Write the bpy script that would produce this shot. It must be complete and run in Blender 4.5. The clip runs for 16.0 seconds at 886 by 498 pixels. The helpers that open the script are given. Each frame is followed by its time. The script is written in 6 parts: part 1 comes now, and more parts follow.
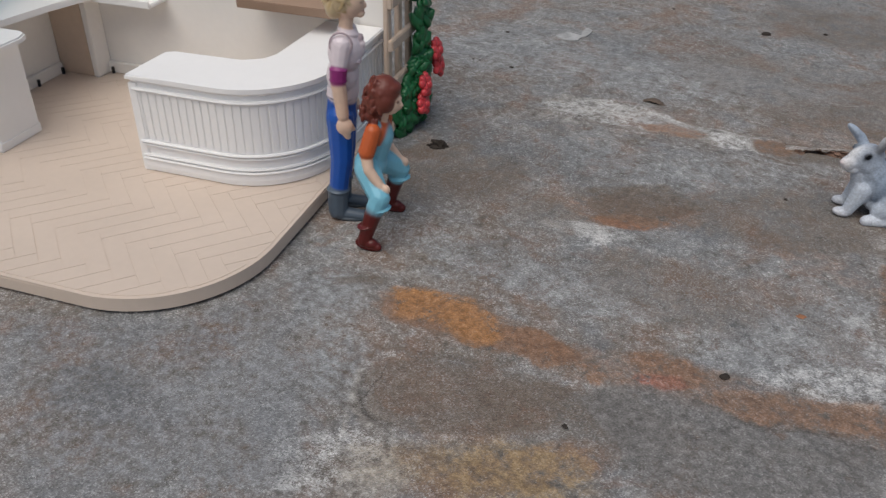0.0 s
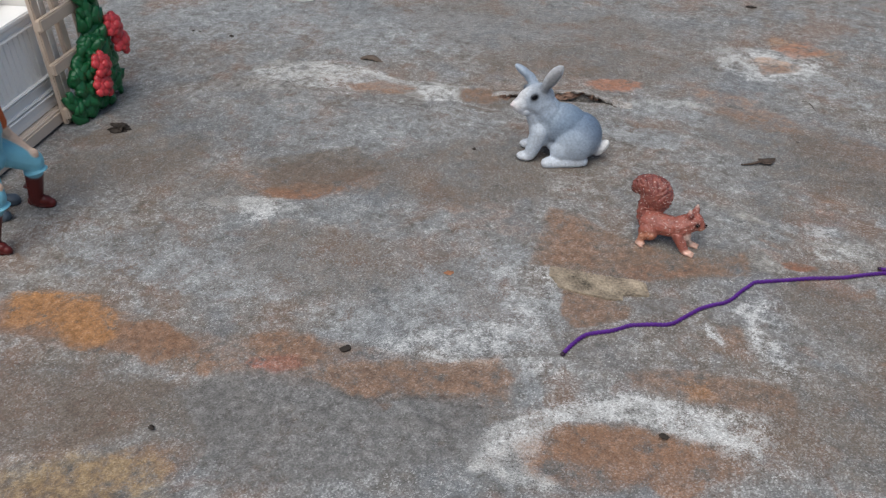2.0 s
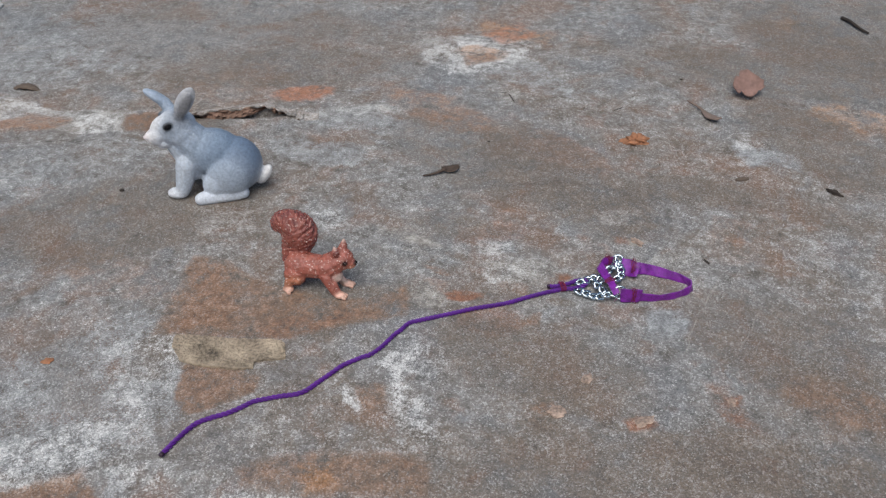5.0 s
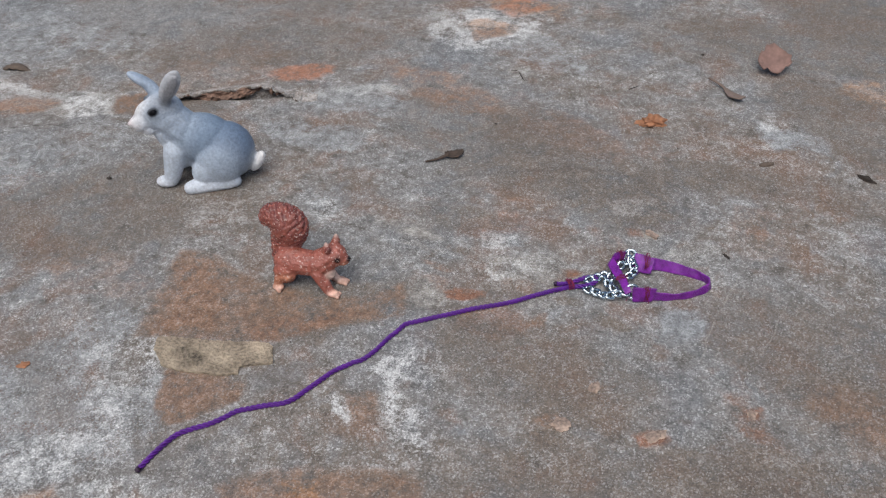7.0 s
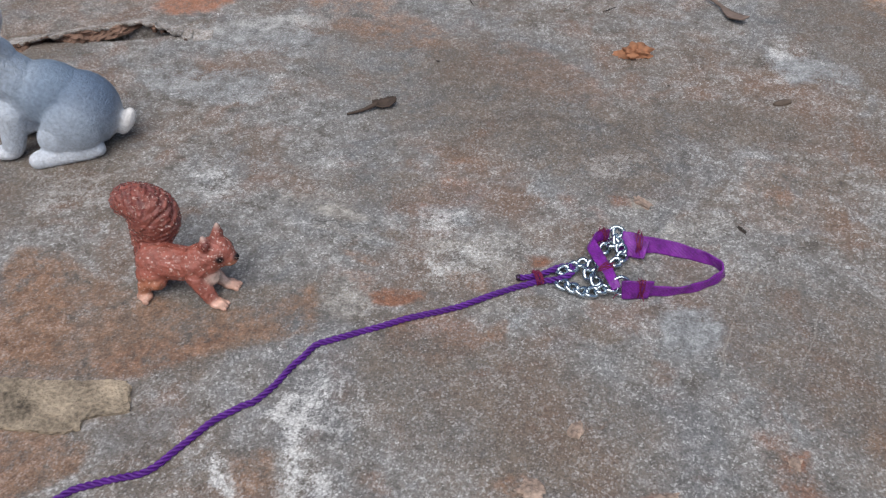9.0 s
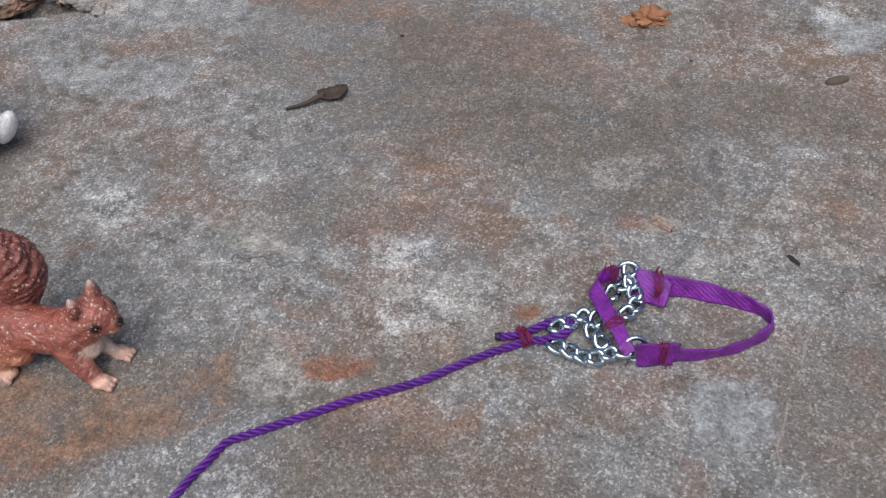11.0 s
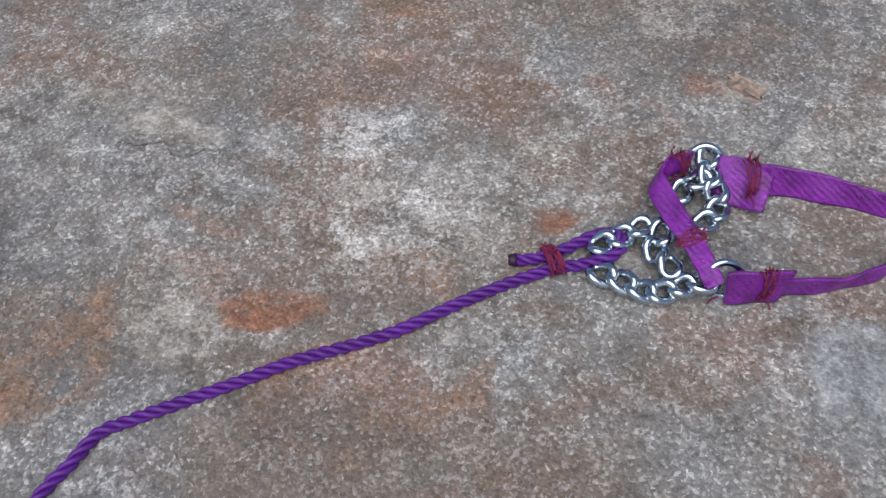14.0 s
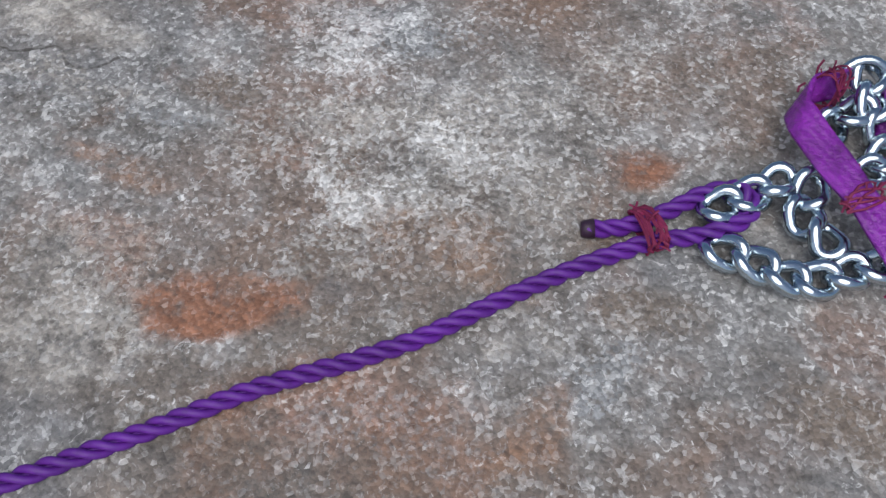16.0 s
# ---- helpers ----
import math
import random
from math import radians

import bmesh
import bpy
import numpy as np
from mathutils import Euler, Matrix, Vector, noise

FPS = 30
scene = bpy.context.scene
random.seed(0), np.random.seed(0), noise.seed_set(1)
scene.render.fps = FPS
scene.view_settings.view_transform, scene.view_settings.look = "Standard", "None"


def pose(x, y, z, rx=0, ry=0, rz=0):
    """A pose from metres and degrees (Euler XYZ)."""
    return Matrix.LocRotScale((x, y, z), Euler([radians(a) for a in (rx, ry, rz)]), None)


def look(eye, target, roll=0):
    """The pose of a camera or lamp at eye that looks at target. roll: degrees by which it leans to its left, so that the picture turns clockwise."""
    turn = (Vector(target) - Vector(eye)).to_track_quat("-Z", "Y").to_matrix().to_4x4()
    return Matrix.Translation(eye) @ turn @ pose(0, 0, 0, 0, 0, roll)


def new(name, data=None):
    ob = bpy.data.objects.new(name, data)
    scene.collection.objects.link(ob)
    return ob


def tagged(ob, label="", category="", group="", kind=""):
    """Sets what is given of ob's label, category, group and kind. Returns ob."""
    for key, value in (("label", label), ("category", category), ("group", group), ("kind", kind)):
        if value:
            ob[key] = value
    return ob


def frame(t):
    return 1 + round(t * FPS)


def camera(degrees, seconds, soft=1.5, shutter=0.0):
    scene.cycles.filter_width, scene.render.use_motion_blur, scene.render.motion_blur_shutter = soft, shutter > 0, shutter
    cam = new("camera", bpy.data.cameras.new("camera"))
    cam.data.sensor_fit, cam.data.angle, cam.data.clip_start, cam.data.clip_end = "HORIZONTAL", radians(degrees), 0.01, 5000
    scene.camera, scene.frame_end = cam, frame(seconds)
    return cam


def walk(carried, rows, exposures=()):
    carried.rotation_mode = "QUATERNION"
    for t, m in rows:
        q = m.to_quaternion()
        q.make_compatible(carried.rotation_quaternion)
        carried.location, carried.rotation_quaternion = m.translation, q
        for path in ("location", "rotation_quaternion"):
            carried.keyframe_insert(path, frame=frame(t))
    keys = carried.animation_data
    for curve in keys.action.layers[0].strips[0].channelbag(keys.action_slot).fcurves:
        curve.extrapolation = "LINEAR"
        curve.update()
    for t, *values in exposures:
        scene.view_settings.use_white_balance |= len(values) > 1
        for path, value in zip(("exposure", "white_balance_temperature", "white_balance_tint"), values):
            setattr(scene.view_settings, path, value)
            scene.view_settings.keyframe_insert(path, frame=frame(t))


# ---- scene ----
cam = camera(57.0, 16.0, soft=1.35, shutter=0.15)
PATH = [
    (0, (-0.00427, -0.23922, 0.17751), (-0.10926, -0.11047, 0.06616), 1.51),
    (0.5, (0.02505, -0.22013, 0.17956), (-0.07806, -0.08978, 0.06830), -0.65),
    (1, (0.04931, -0.19978, 0.17762), (-0.04813, -0.06577, 0.06561), -1.46),
    (1.5, (0.05259, -0.18401, 0.17099), (-0.03815, -0.04833, 0.05542), -0.71),
    (2, (0.06526, -0.16749, 0.16874), (-0.02129, -0.03092, 0.05102), -1.19),
    (2.5, (0.07359, -0.15212, 0.16795), (-0.00819, -0.01246, 0.05045), -1.73),
    (3, (0.08835, -0.13477, 0.16744), (0.01107, 0.00651, 0.04882), -1.98),
    (3.5, (0.10129, -0.11828, 0.17094), (0.02656, 0.02362, 0.05145), -3.91),
    (4, (0.10841, -0.11019, 0.16926), (0.03735, 0.03405, 0.05034), -3.72),
    (4.5, (0.11172, -0.10048, 0.16512), (0.04712, 0.04487, 0.04388), -2.95),
    (5, (0.11132, -0.09385, 0.15958), (0.05421, 0.05399, 0.03760), -1.75),
    (5.2, (0.11167, -0.09534, 0.16145), (0.05492, 0.05339, 0.04038), -1.59),
    (7.3, (0.11069, -0.06916, 0.15276), (0.05027, 0.07089, 0.02340), -3.31),
    (7.5, (0.10815, -0.06443, 0.15029), (0.05003, 0.07558, 0.01983), -3.12),
    (8, (0.10474, -0.05214, 0.14187), (0.04874, 0.08651, 0.00905), -3.12),
    (8.5, (0.10372, -0.04378, 0.13834), (0.05084, 0.09400, 0.00336), -3.11),
    (9, (0.09994, -0.02382, 0.12469), (0.04987, 0.11037, -0.01490), -3.61),
    (9.2, (0.10171, -0.01211, 0.12236), (0.04954, 0.11701, -0.02119), -4.84),
    (11.3, (0.09253, 0.02141, 0.09978), (0.04327, 0.14464, -0.04985), -6.39),
    (11.5, (0.09119, 0.02419, 0.09606), (0.04410, 0.14616, -0.05528), -5.88),
    (12, (0.09024, 0.02687, 0.09404), (0.04411, 0.14930, -0.05723), -5.67),
    (12.5, (0.08963, 0.02815, 0.09297), (0.04353, 0.14919, -0.05942), -5.82),
    (13, (0.08821, 0.03287, 0.08789), (0.04482, 0.15088, -0.06765), -5.44),
    (13.5, (0.08574, 0.03858, 0.08137), (0.04512, 0.14924, -0.08019), -5.47),
    (14, (0.08271, 0.04578, 0.07286), (0.04363, 0.14994, -0.09334), -5.81),
    (14.5, (0.08033, 0.04912, 0.06792), (0.04221, 0.14941, -0.10087), -5.90),
    (15, (0.07566, 0.05676, 0.05805), (0.04280, 0.15163, -0.11493), -4.51),
    (15.5, (0.07286, 0.05995, 0.05275), (0.04364, 0.15271, -0.12201), -3.07),
    (16, (0.07129, 0.06075, 0.04952), (0.04503, 0.15567, -0.12454), -1.16),
]

walk(cam, [(t, look(eye, target, roll)) for t, eye, target, roll in PATH],
     exposures=[(0.0, -0.22, 6590, 9), (1.0, -0.22, 6590, 9), (1.5, 0.09, 6400, 7), (3.0, 0.09, 6420, 7), (5.0, 0.16, 6460, 8), (13.5, 0.17, 6400, 10), (16.0, 0.17, 6240, 9)])

# ---- light: open shade under a bright overcast sky ----
world = bpy.data.worlds.new("overcast_sky")
scene.world = world
world.use_nodes = True
wn = world.node_tree
sky = wn.nodes.new("ShaderNodeTexSky")
sky.sky_type, sky.sun_disc = "NISHITA", False
sky.sun_elevation, sky.sun_rotation = radians(62), radians(177)
sky.air_density, sky.dust_density, sky.ozone_density = 1.0, 3.0, 1.0
wn.links.new(sky.outputs["Color"], wn.nodes["Background"].inputs["Color"])
wn.nodes["Background"].inputs["Strength"].default_value = 0.085
sun = new("sun", bpy.data.lights.new("sun", "SUN"))
sun.data.energy, sun.data.angle, sun.data.color = 2.1, radians(60), (1.0, 0.97, 0.93)
sun.matrix_world = look((0.02, -0.4, 1.0), (0, 0, 0))


# ---- materials ----
def mat(name, color=(0.5, 0.5, 0.5), rough=0.5, metal=0.0, grain=0.0, scale=400.0, bump=0.0, spec=0.5, coat=0.0):
    """A node material whose colour varies by noise at two scales (metre units), with a fine bump."""
    m = bpy.data.materials.new(name)
    m.use_nodes = True
    nt = m.node_tree
    b = nt.nodes["Principled BSDF"]
    b.inputs["Base Color"].default_value = (*color, 1)
    b.inputs["Roughness"].default_value = rough
    b.inputs["Metallic"].default_value = metal
    b.inputs["Specular IOR Level"].default_value = spec
    b.inputs["Coat Weight"].default_value = coat
    tc = nt.nodes.new("ShaderNodeTexCoord")
    if grain:
        n1 = noise_node(nt, tc, scale, 6)
        n2 = noise_node(nt, tc, scale * 0.12, 3)
        mix = nt.nodes.new("ShaderNodeMath")
        mix.operation = "MULTIPLY_ADD"
        nt.links.new(n1, mix.inputs[0])
        mix.inputs[1].default_value = 0.6
        nt.links.new(n2, mix.inputs[2])
        ramp = nt.nodes.new("ShaderNodeMapRange")
        nt.links.new(mix.outputs[0], ramp.inputs["Value"])
        ramp.inputs["From Min"].default_value, ramp.inputs["From Max"].default_value = 0.5, 1.1
        ramp.inputs["To Min"].default_value, ramp.inputs["To Max"].default_value = 1 - grain, 1 + grain
        mul = nt.nodes.new("ShaderNodeVectorMath")
        mul.operation = "SCALE"
        mul.inputs[0].default_value = color
        nt.links.new(ramp.outputs[0], mul.inputs["Scale"])
        nt.links.new(mul.outputs[0], b.inputs["Base Color"])
    if bump:
        bn = nt.nodes.new("ShaderNodeBump")
        bn.inputs["Strength"].default_value = 0.6
        bn.inputs["Distance"].default_value = bump
        nt.links.new(noise_node(nt, tc, scale, 5), bn.inputs["Height"])
        nt.links.new(bn.outputs[0], b.inputs["Normal"])
    return m


def noise_node(nt, tc, scale, detail, distort=0.0, rough=0.55, out="Object"):
    n = nt.nodes.new("ShaderNodeTexNoise")
    n.inputs["Scale"].default_value, n.inputs["Detail"].default_value = scale, detail
    n.inputs["Distortion"].default_value, n.inputs["Roughness"].default_value = distort, rough
    nt.links.new(tc.outputs[out], n.inputs["Vector"])
    return n.outputs["Fac"]


def painted(name, rough=0.5, bump=0.0, scale=900.0, grain=0.12, spec=0.5, sparkle=0.0):
    """Figurine paint: colours come from the mesh's own paint layer, with fine mottling and relief."""
    m = mat(name, rough=rough, bump=bump, scale=scale, spec=spec)
    nt = m.node_tree
    b = nt.nodes["Principled BSDF"]
    at = nt.nodes.new("ShaderNodeAttribute")
    at.attribute_name = "paint"
    tc = nt.nodes.new("ShaderNodeTexCoord")
    mr = nt.nodes.new("ShaderNodeMapRange")
    nt.links.new(noise_node(nt, tc, scale * 0.6, 5), mr.inputs["Value"])
    mr.inputs["From Min"].default_value, mr.inputs["From Max"].default_value = 0.3, 0.7
    mr.inputs["To Min"].default_value, mr.inputs["To Max"].default_value = 1 - grain, 1 + grain
    mul = nt.nodes.new("ShaderNodeVectorMath")
    mul.operation = "SCALE"
    nt.links.new(at.outputs["Color"], mul.inputs[0])
    nt.links.new(mr.outputs[0], mul.inputs["Scale"])
    # pale specks mixed into the colour in place of highlights on bumps
    sparkle_fac = nt.nodes.new("ShaderNodeMapRange")
    nt.links.new(noise_node(nt, tc, 1500, 3), sparkle_fac.inputs["Value"])
    for key, v in (("From Min", 0.6), ("From Max", 0.68), ("To Max", sparkle)):
        sparkle_fac.inputs[key].default_value = v
    sparkle_mix = nt.nodes.new("ShaderNodeMix")
    sparkle_mix.data_type = "RGBA"
    nt.links.new(sparkle_fac.outputs[0], sparkle_mix.inputs[0])
    nt.links.new(mul.outputs[0], sparkle_mix.inputs[6])
    sparkle_mix.inputs[7].default_value = (0.72, 0.5, 0.4, 1)
    nt.links.new(sparkle_mix.outputs[2], b.inputs["Base Color"])
    gloss = nt.nodes.new("ShaderNodeMapRange")
    nt.links.new(at.outputs["Fac"], gloss.inputs["Value"])
    gloss.inputs["From Min"].default_value, gloss.inputs["From Max"].default_value = 0.01, 0.06
    gloss.inputs["To Min"].default_value, gloss.inputs["To Max"].default_value = 0.08, rough
    nt.links.new(gloss.outputs[0], b.inputs["Roughness"])
    sheen = nt.nodes.new("ShaderNodeMapRange")
    nt.links.new(at.outputs["Fac"], sheen.inputs["Value"])
    sheen.inputs["From Min"].default_value, sheen.inputs["From Max"].default_value = 0.01, 0.06
    sheen.inputs["To Min"].default_value, sheen.inputs["To Max"].default_value = 0.15, spec
    nt.links.new(sheen.outputs[0], b.inputs["Specular IOR Level"])
    return m


def stone_material():
    """Weathered sandstone: speckled grey and brown, with rust, ochre and lichen stains at their places (millimetres)."""
    m = bpy.data.materials.new("weathered_stone")
    m.use_nodes = True
    nt = m.node_tree
    b = nt.nodes["Principled BSDF"]
    tc = nt.nodes.new("ShaderNodeTexCoord")

    def remap(value, lo, hi, to_lo, to_hi, smooth=False):
        r = nt.nodes.new("ShaderNodeMapRange")
        if smooth:
            r.interpolation_type = "SMOOTHSTEP"
        nt.links.new(value, r.inputs["Value"])
        for key, v in (("From Min", lo), ("From Max", hi), ("To Min", to_lo), ("To Max", to_hi)):
            r.inputs[key].default_value = v
        return r.outputs["Result"]

    def math_node(op, a, c):
        n = nt.nodes.new("ShaderNodeMath")
        n.operation = op
        for k, v in enumerate((a, c)):
            if isinstance(v, float):
                n.inputs[k].default_value = v
            else:
                nt.links.new(v, n.inputs[k])
        return n.outputs[0]

    def blend(fac, a, c):
        n = nt.nodes.new("ShaderNodeMix")
        n.data_type = "RGBA"
        for key, v in ((0, fac), (6, a), (7, c)):
            if isinstance(v, tuple):
                n.inputs[key].default_value = (*v, 1)
            elif isinstance(v, float):
                n.inputs[key].default_value = v
            else:
                nt.links.new(v, n.inputs[key])
        return n.outputs[2]

    def crystals(scale):
        """Mineral grains: two random values for each grain, and the distance from its heart."""
        v = nt.nodes.new("ShaderNodeTexVoronoi")
        v.inputs["Scale"].default_value = scale
        nt.links.new(tc.outputs["Object"], v.inputs["Vector"])
        sep = nt.nodes.new("ShaderNodeSeparateColor")
        nt.links.new(v.outputs["Color"], sep.inputs[0])
        return sep.outputs[0], sep.outputs[1], v.outputs["Distance"]

    broad = noise_node(nt, tc, 9, 6, 0.0, 0.6)
    mid = noise_node(nt, tc, 48, 8, 0.1, 0.66)
    blot = noise_node(nt, tc, 125, 8, 0.1, 0.7)
    patchy = noise_node(nt, tc, 330, 6, 0.0, 0.7)
    grain, glint, relief = crystals(2900)
    coarse_grain, coarse_glint, _ = crystals(2000)
    fleck = noise_node(nt, tc, 2300, 3, 0.0, 0.6)
    pepper = noise_node(nt, tc, 1800, 2, 0.0, 0.6)

    color = blend(remap(broad, 0.42, 0.58, 0.0, 1.0), (0.2, 0.17, 0.145), (0.207, 0.21, 0.209))
    color = blend(remap(mid, 0.48, 0.6, 0.0, 0.36), color, (0.26, 0.257, 0.25))
    color = blend(remap(mid, 0.47, 0.36, 0.0, 0.36), color, (0.148, 0.116, 0.09))
    color = blend(remap(blot, 0.47, 0.34, 0.0, 0.6), color, (0.115, 0.099, 0.084))
    color = blend(remap(blot, 0.56, 0.66, 0.0, 0.4), color, (0.225, 0.15, 0.105))
    crust = math_node("ADD", math_node("MULTIPLY", blot, 0.55), math_node("MULTIPLY", patchy, 0.45))
    color = blend(remap(crust, 0.515, 0.585, 0.0, 0.52), color, (0.348, 0.346, 0.34))
    color = blend(remap(crust, 0.46, 0.4, 0.0, 0.5), color, (0.1, 0.088, 0.076))
    hue = noise_node(nt, tc, 26, 5, 0.4, 0.6)
    color = blend(remap(hue, 0.52, 0.64, 0.0, 0.75), color, (0.215, 0.138, 0.098))
    tint = noise_node(nt, tc, 75, 5, 0.5, 0.6)
    color = blend(remap(tint, 0.55, 0.66, 0.0, 0.55), color, (0.23, 0.14, 0.1))
    color = blend(remap(tint, 0.44, 0.34, 0.0, 0.5), color, (0.203, 0.211, 0.22))
    color = blend(remap(hue, 0.46, 0.36, 0.0, 0.55), color, (0.169, 0.181, 0.195))
    # two layers of stains come from the sheet's own stain map; noise frays their rims
    smooth_fray = math_node("ADD", math_node("MULTIPLY", blot, 0.55), math_node("ADD", math_node("MULTIPLY", patchy, 0.35), math_node("MULTIPLY", pepper, 0.1)))
    speckled = math_node("ADD", math_node("MULTIPLY", blot, 0.22), math_node("ADD", math_node("MULTIPLY", patchy, 0.26), math_node("MULTIPLY", fleck, 0.52)))
    cover = None
    for layer, most, fray, spread, rim in (("lichen", 0.78, speckled, (0.05, 1.95), (0.3, 0.62)), ("rust", 0.84, smooth_fray, (0.15, 1.75), (0.08, 0.68))):
        at = nt.nodes.new("ShaderNodeAttribute")
        at.attribute_name = layer
        frayed = math_node("MULTIPLY", at.outputs["Alpha"], remap(fray, 0.41, 0.59, *spread))
        cover = remap(frayed, rim[0], rim[1], 0.0, most)
        tone = nt.nodes.new("ShaderNodeVectorMath")
        tone.operation = "SCALE"
        nt.links.new(at.outputs["Color"], tone.inputs[0])
        nt.links.new(remap(blot, 0.38, 0.6, 0.62, 1.18), tone.inputs["Scale"])
        color = blend(cover, color, tone.outputs[0])
    # pale crystal crust breaks through in small clusters, dark pits lie between
    cluster = math_node("ADD", math_node("MULTIPLY", patchy, 0.5), math_node("MULTIPLY", fleck, 0.5))
    color = blend(remap(cluster, 0.53, 0.6, 0.0, 0.17), color, (0.35, 0.34, 0.325))
    color = blend(remap(cluster, 0.46, 0.4, 0.0, 0.2), color, (0.085, 0.075, 0.066))
    # crisp-rimmed flakes and stains on top
    at = nt.nodes.new("ShaderNodeAttribute")
    at.attribute_name = "patch"
    frayed = math_node("MULTIPLY", at.outputs["Alpha"], remap(smooth_fray, 0.39, 0.61, 0.2, 1.95))
    over = remap(frayed, 0.12, 0.85, 0.0, 0.9)
    tone = nt.nodes.new("ShaderNodeVectorMath")
    tone.operation = "SCALE"
    nt.links.new(at.outputs["Color"], tone.inputs[0])
    nt.links.new(remap(patchy, 0.36, 0.64, 0.62, 1.3), tone.inputs["Scale"])
    color = blend(over, color, tone.outputs[0])
    # salt and pepper: every mineral grain has its own brightness, pale ones crowd together
    mul = nt.nodes.new("ShaderNodeVectorMath")
    mul.operation = "SCALE"
    nt.links.new(color, mul.inputs[0])
    speck = math_node("MULTIPLY", remap(grain, 0.0, 1.0, 0.82, 1.19), remap(coarse_grain, 0.0, 1.0, 0.88, 1.14))
    speck = math_node("MULTIPLY", speck, remap(pepper, 0.36, 0.5, 0.76, 1.0))
    nt.links.new(speck, mul.inputs["Scale"])
    crowd = math_node("ADD", math_node("MULTIPLY", patchy, 0.5), math_node("ADD", math_node("MULTIPLY", mid, 0.18), math_node("MULTIPLY", fleck, 0.32)))
    crowd = remap(crowd, 0.4, 0.6, -0.16, 0.17)
    salt = nt.nodes.new("ShaderNodeAttribute")
    salt.attribute_name = "salt"
    dusted = math_node("MULTIPLY", salt.outputs["Alpha"], remap(smooth_fray, 0.42, 0.56, 0.0, 1.5))
    crowd = math_node("ADD", crowd, math_node("MULTIPLY", dusted, 0.45))
    bright = remap(math_node("ADD", glint, crowd), 0.77, 1.0, 0.0, 0.4)
    # worm-shaped chalky flecks where the crust crowds
    worm = noise_node(nt, tc, 1250, 3, 1.2, 0.6)
    gather = math_node("ADD", math_node("MULTIPLY", blot, 0.4), math_node("ADD", math_node("MULTIPLY", mid, 0.25), math_node("MULTIPLY", patchy, 0.35)))
    gather = math_node("ADD", remap(gather, 0.4, 0.62, -0.125, 0.075), math_node("MULTIPLY", dusted, 0.22))
    worm = remap(math_node("ADD", worm, gather), 0.555, 0.68, 0.0, 0.78)
    large = remap(math_node("ADD", coarse_glint, crowd), 0.86, 1.0, 0.0, 0.35)
    pale = math_node("MULTIPLY", math_node("MAXIMUM", math_node("MAXIMUM", bright, worm), large), remap(cover, 0.0, 0.9, 1.0, 0.45))
    pale = math_node("MULTIPLY", pale, remap(over, 0.0, 0.8, 1.0, 0.4))
    chalk = nt.nodes.new("ShaderNodeVectorMath")
    chalk.operation = "SCALE"
    chalk.inputs[0].default_value = (0.72, 0.715, 0.7)
    nt.links.new(remap(grain, 0.0, 1.0, 0.55, 1.25), chalk.inputs["Scale"])
    color = blend(pale, mul.outputs[0], chalk.outputs[0])
    # hairline cracks and pale scratches: centre, half length (millimetres), heading, half width
    wig = nt.nodes.new("ShaderNodeVectorMath")
    wig.operation = "MULTIPLY_ADD"
    wn_ = nt.nodes.new("ShaderNodeTexNoise")
    wn_.inputs["Scale"].default_value, wn_.inputs["Detail"].default_value = 110, 4
    nt.links.new(tc.outputs["Object"], wn_.inputs["Vector"])
    nt.links.new(wn_.outputs["Color"], wig.inputs[0])
    wig.inputs[1].default_value = (0.007, 0.007, 0)
    nt.links.new(tc.outputs["Object"], wig.inputs[2])
    marks = {}
    for tone, x, y, half, turn, wide in (
            ("dark", 26.3, 97.4, 4.2, 10, 0.2), ("dark", 31.2, 97.3, 1.6, -22, 0.2), ("dark", 34.2, 97.6, 1.6, 25, 0.2), ("dark", -145, 112.5, 56, 19, 0.25),
            ("dark", -140.3, -105, 14, 109, 0.22), ("dark", -128, 22.6, 16, 31, 0.2),
            ("pale", 119.4, 104, 10, 78, 0.35), ("pale", 115.5, 83.2, 9, 77, 0.3), ("pale", 131, 92, 12, 80, 0.2)):
        mp = nt.nodes.new("ShaderNodeMapping")
        mp.vector_type = "TEXTURE"
        mp.inputs["Location"].default_value = (x / 1000 + 0.0035, y / 1000 + 0.0035, 0)
        mp.inputs["Rotation"].default_value = (0, 0, radians(turn))
        mp.inputs["Scale"].default_value = (half / 1000, wide / 1000, 1000)
        nt.links.new(wig.outputs[0], mp.inputs["Vector"])
        ln = nt.nodes.new("ShaderNodeVectorMath")
        ln.operation = "LENGTH"
        nt.links.new(mp.outputs[0], ln.inputs[0])
        fac = remap(ln.outputs["Value"], 1.1, 0.6, 0.0, 1.0)
        marks[tone] = math_node("MAXIMUM", marks[tone], fac) if tone in marks else fac
    color = blend(math_node("MULTIPLY", marks["pale"], 0.26), color, (0.5, 0.47, 0.42))
    color = blend(math_node("MULTIPLY", marks["dark"], 0.65), color, (0.035, 0.028, 0.022))
    nt.links.new(color, b.inputs["Base Color"])
    b.inputs["Roughness"].default_value = 0.78
    b.inputs["Specular IOR Level"].default_value = 0.35
    bump = nt.nodes.new("ShaderNodeBump")
    bump.inputs["Strength"].default_value = 0.6
    bump.inputs["Distance"].default_value = 0.0004
    nt.links.new(math_node("ADD", math_node("MULTIPLY", math_node("SUBTRACT", grain, relief), 0.4), patchy), bump.inputs["Height"])
    nt.links.new(bump.outputs[0], b.inputs["Normal"])
    return m


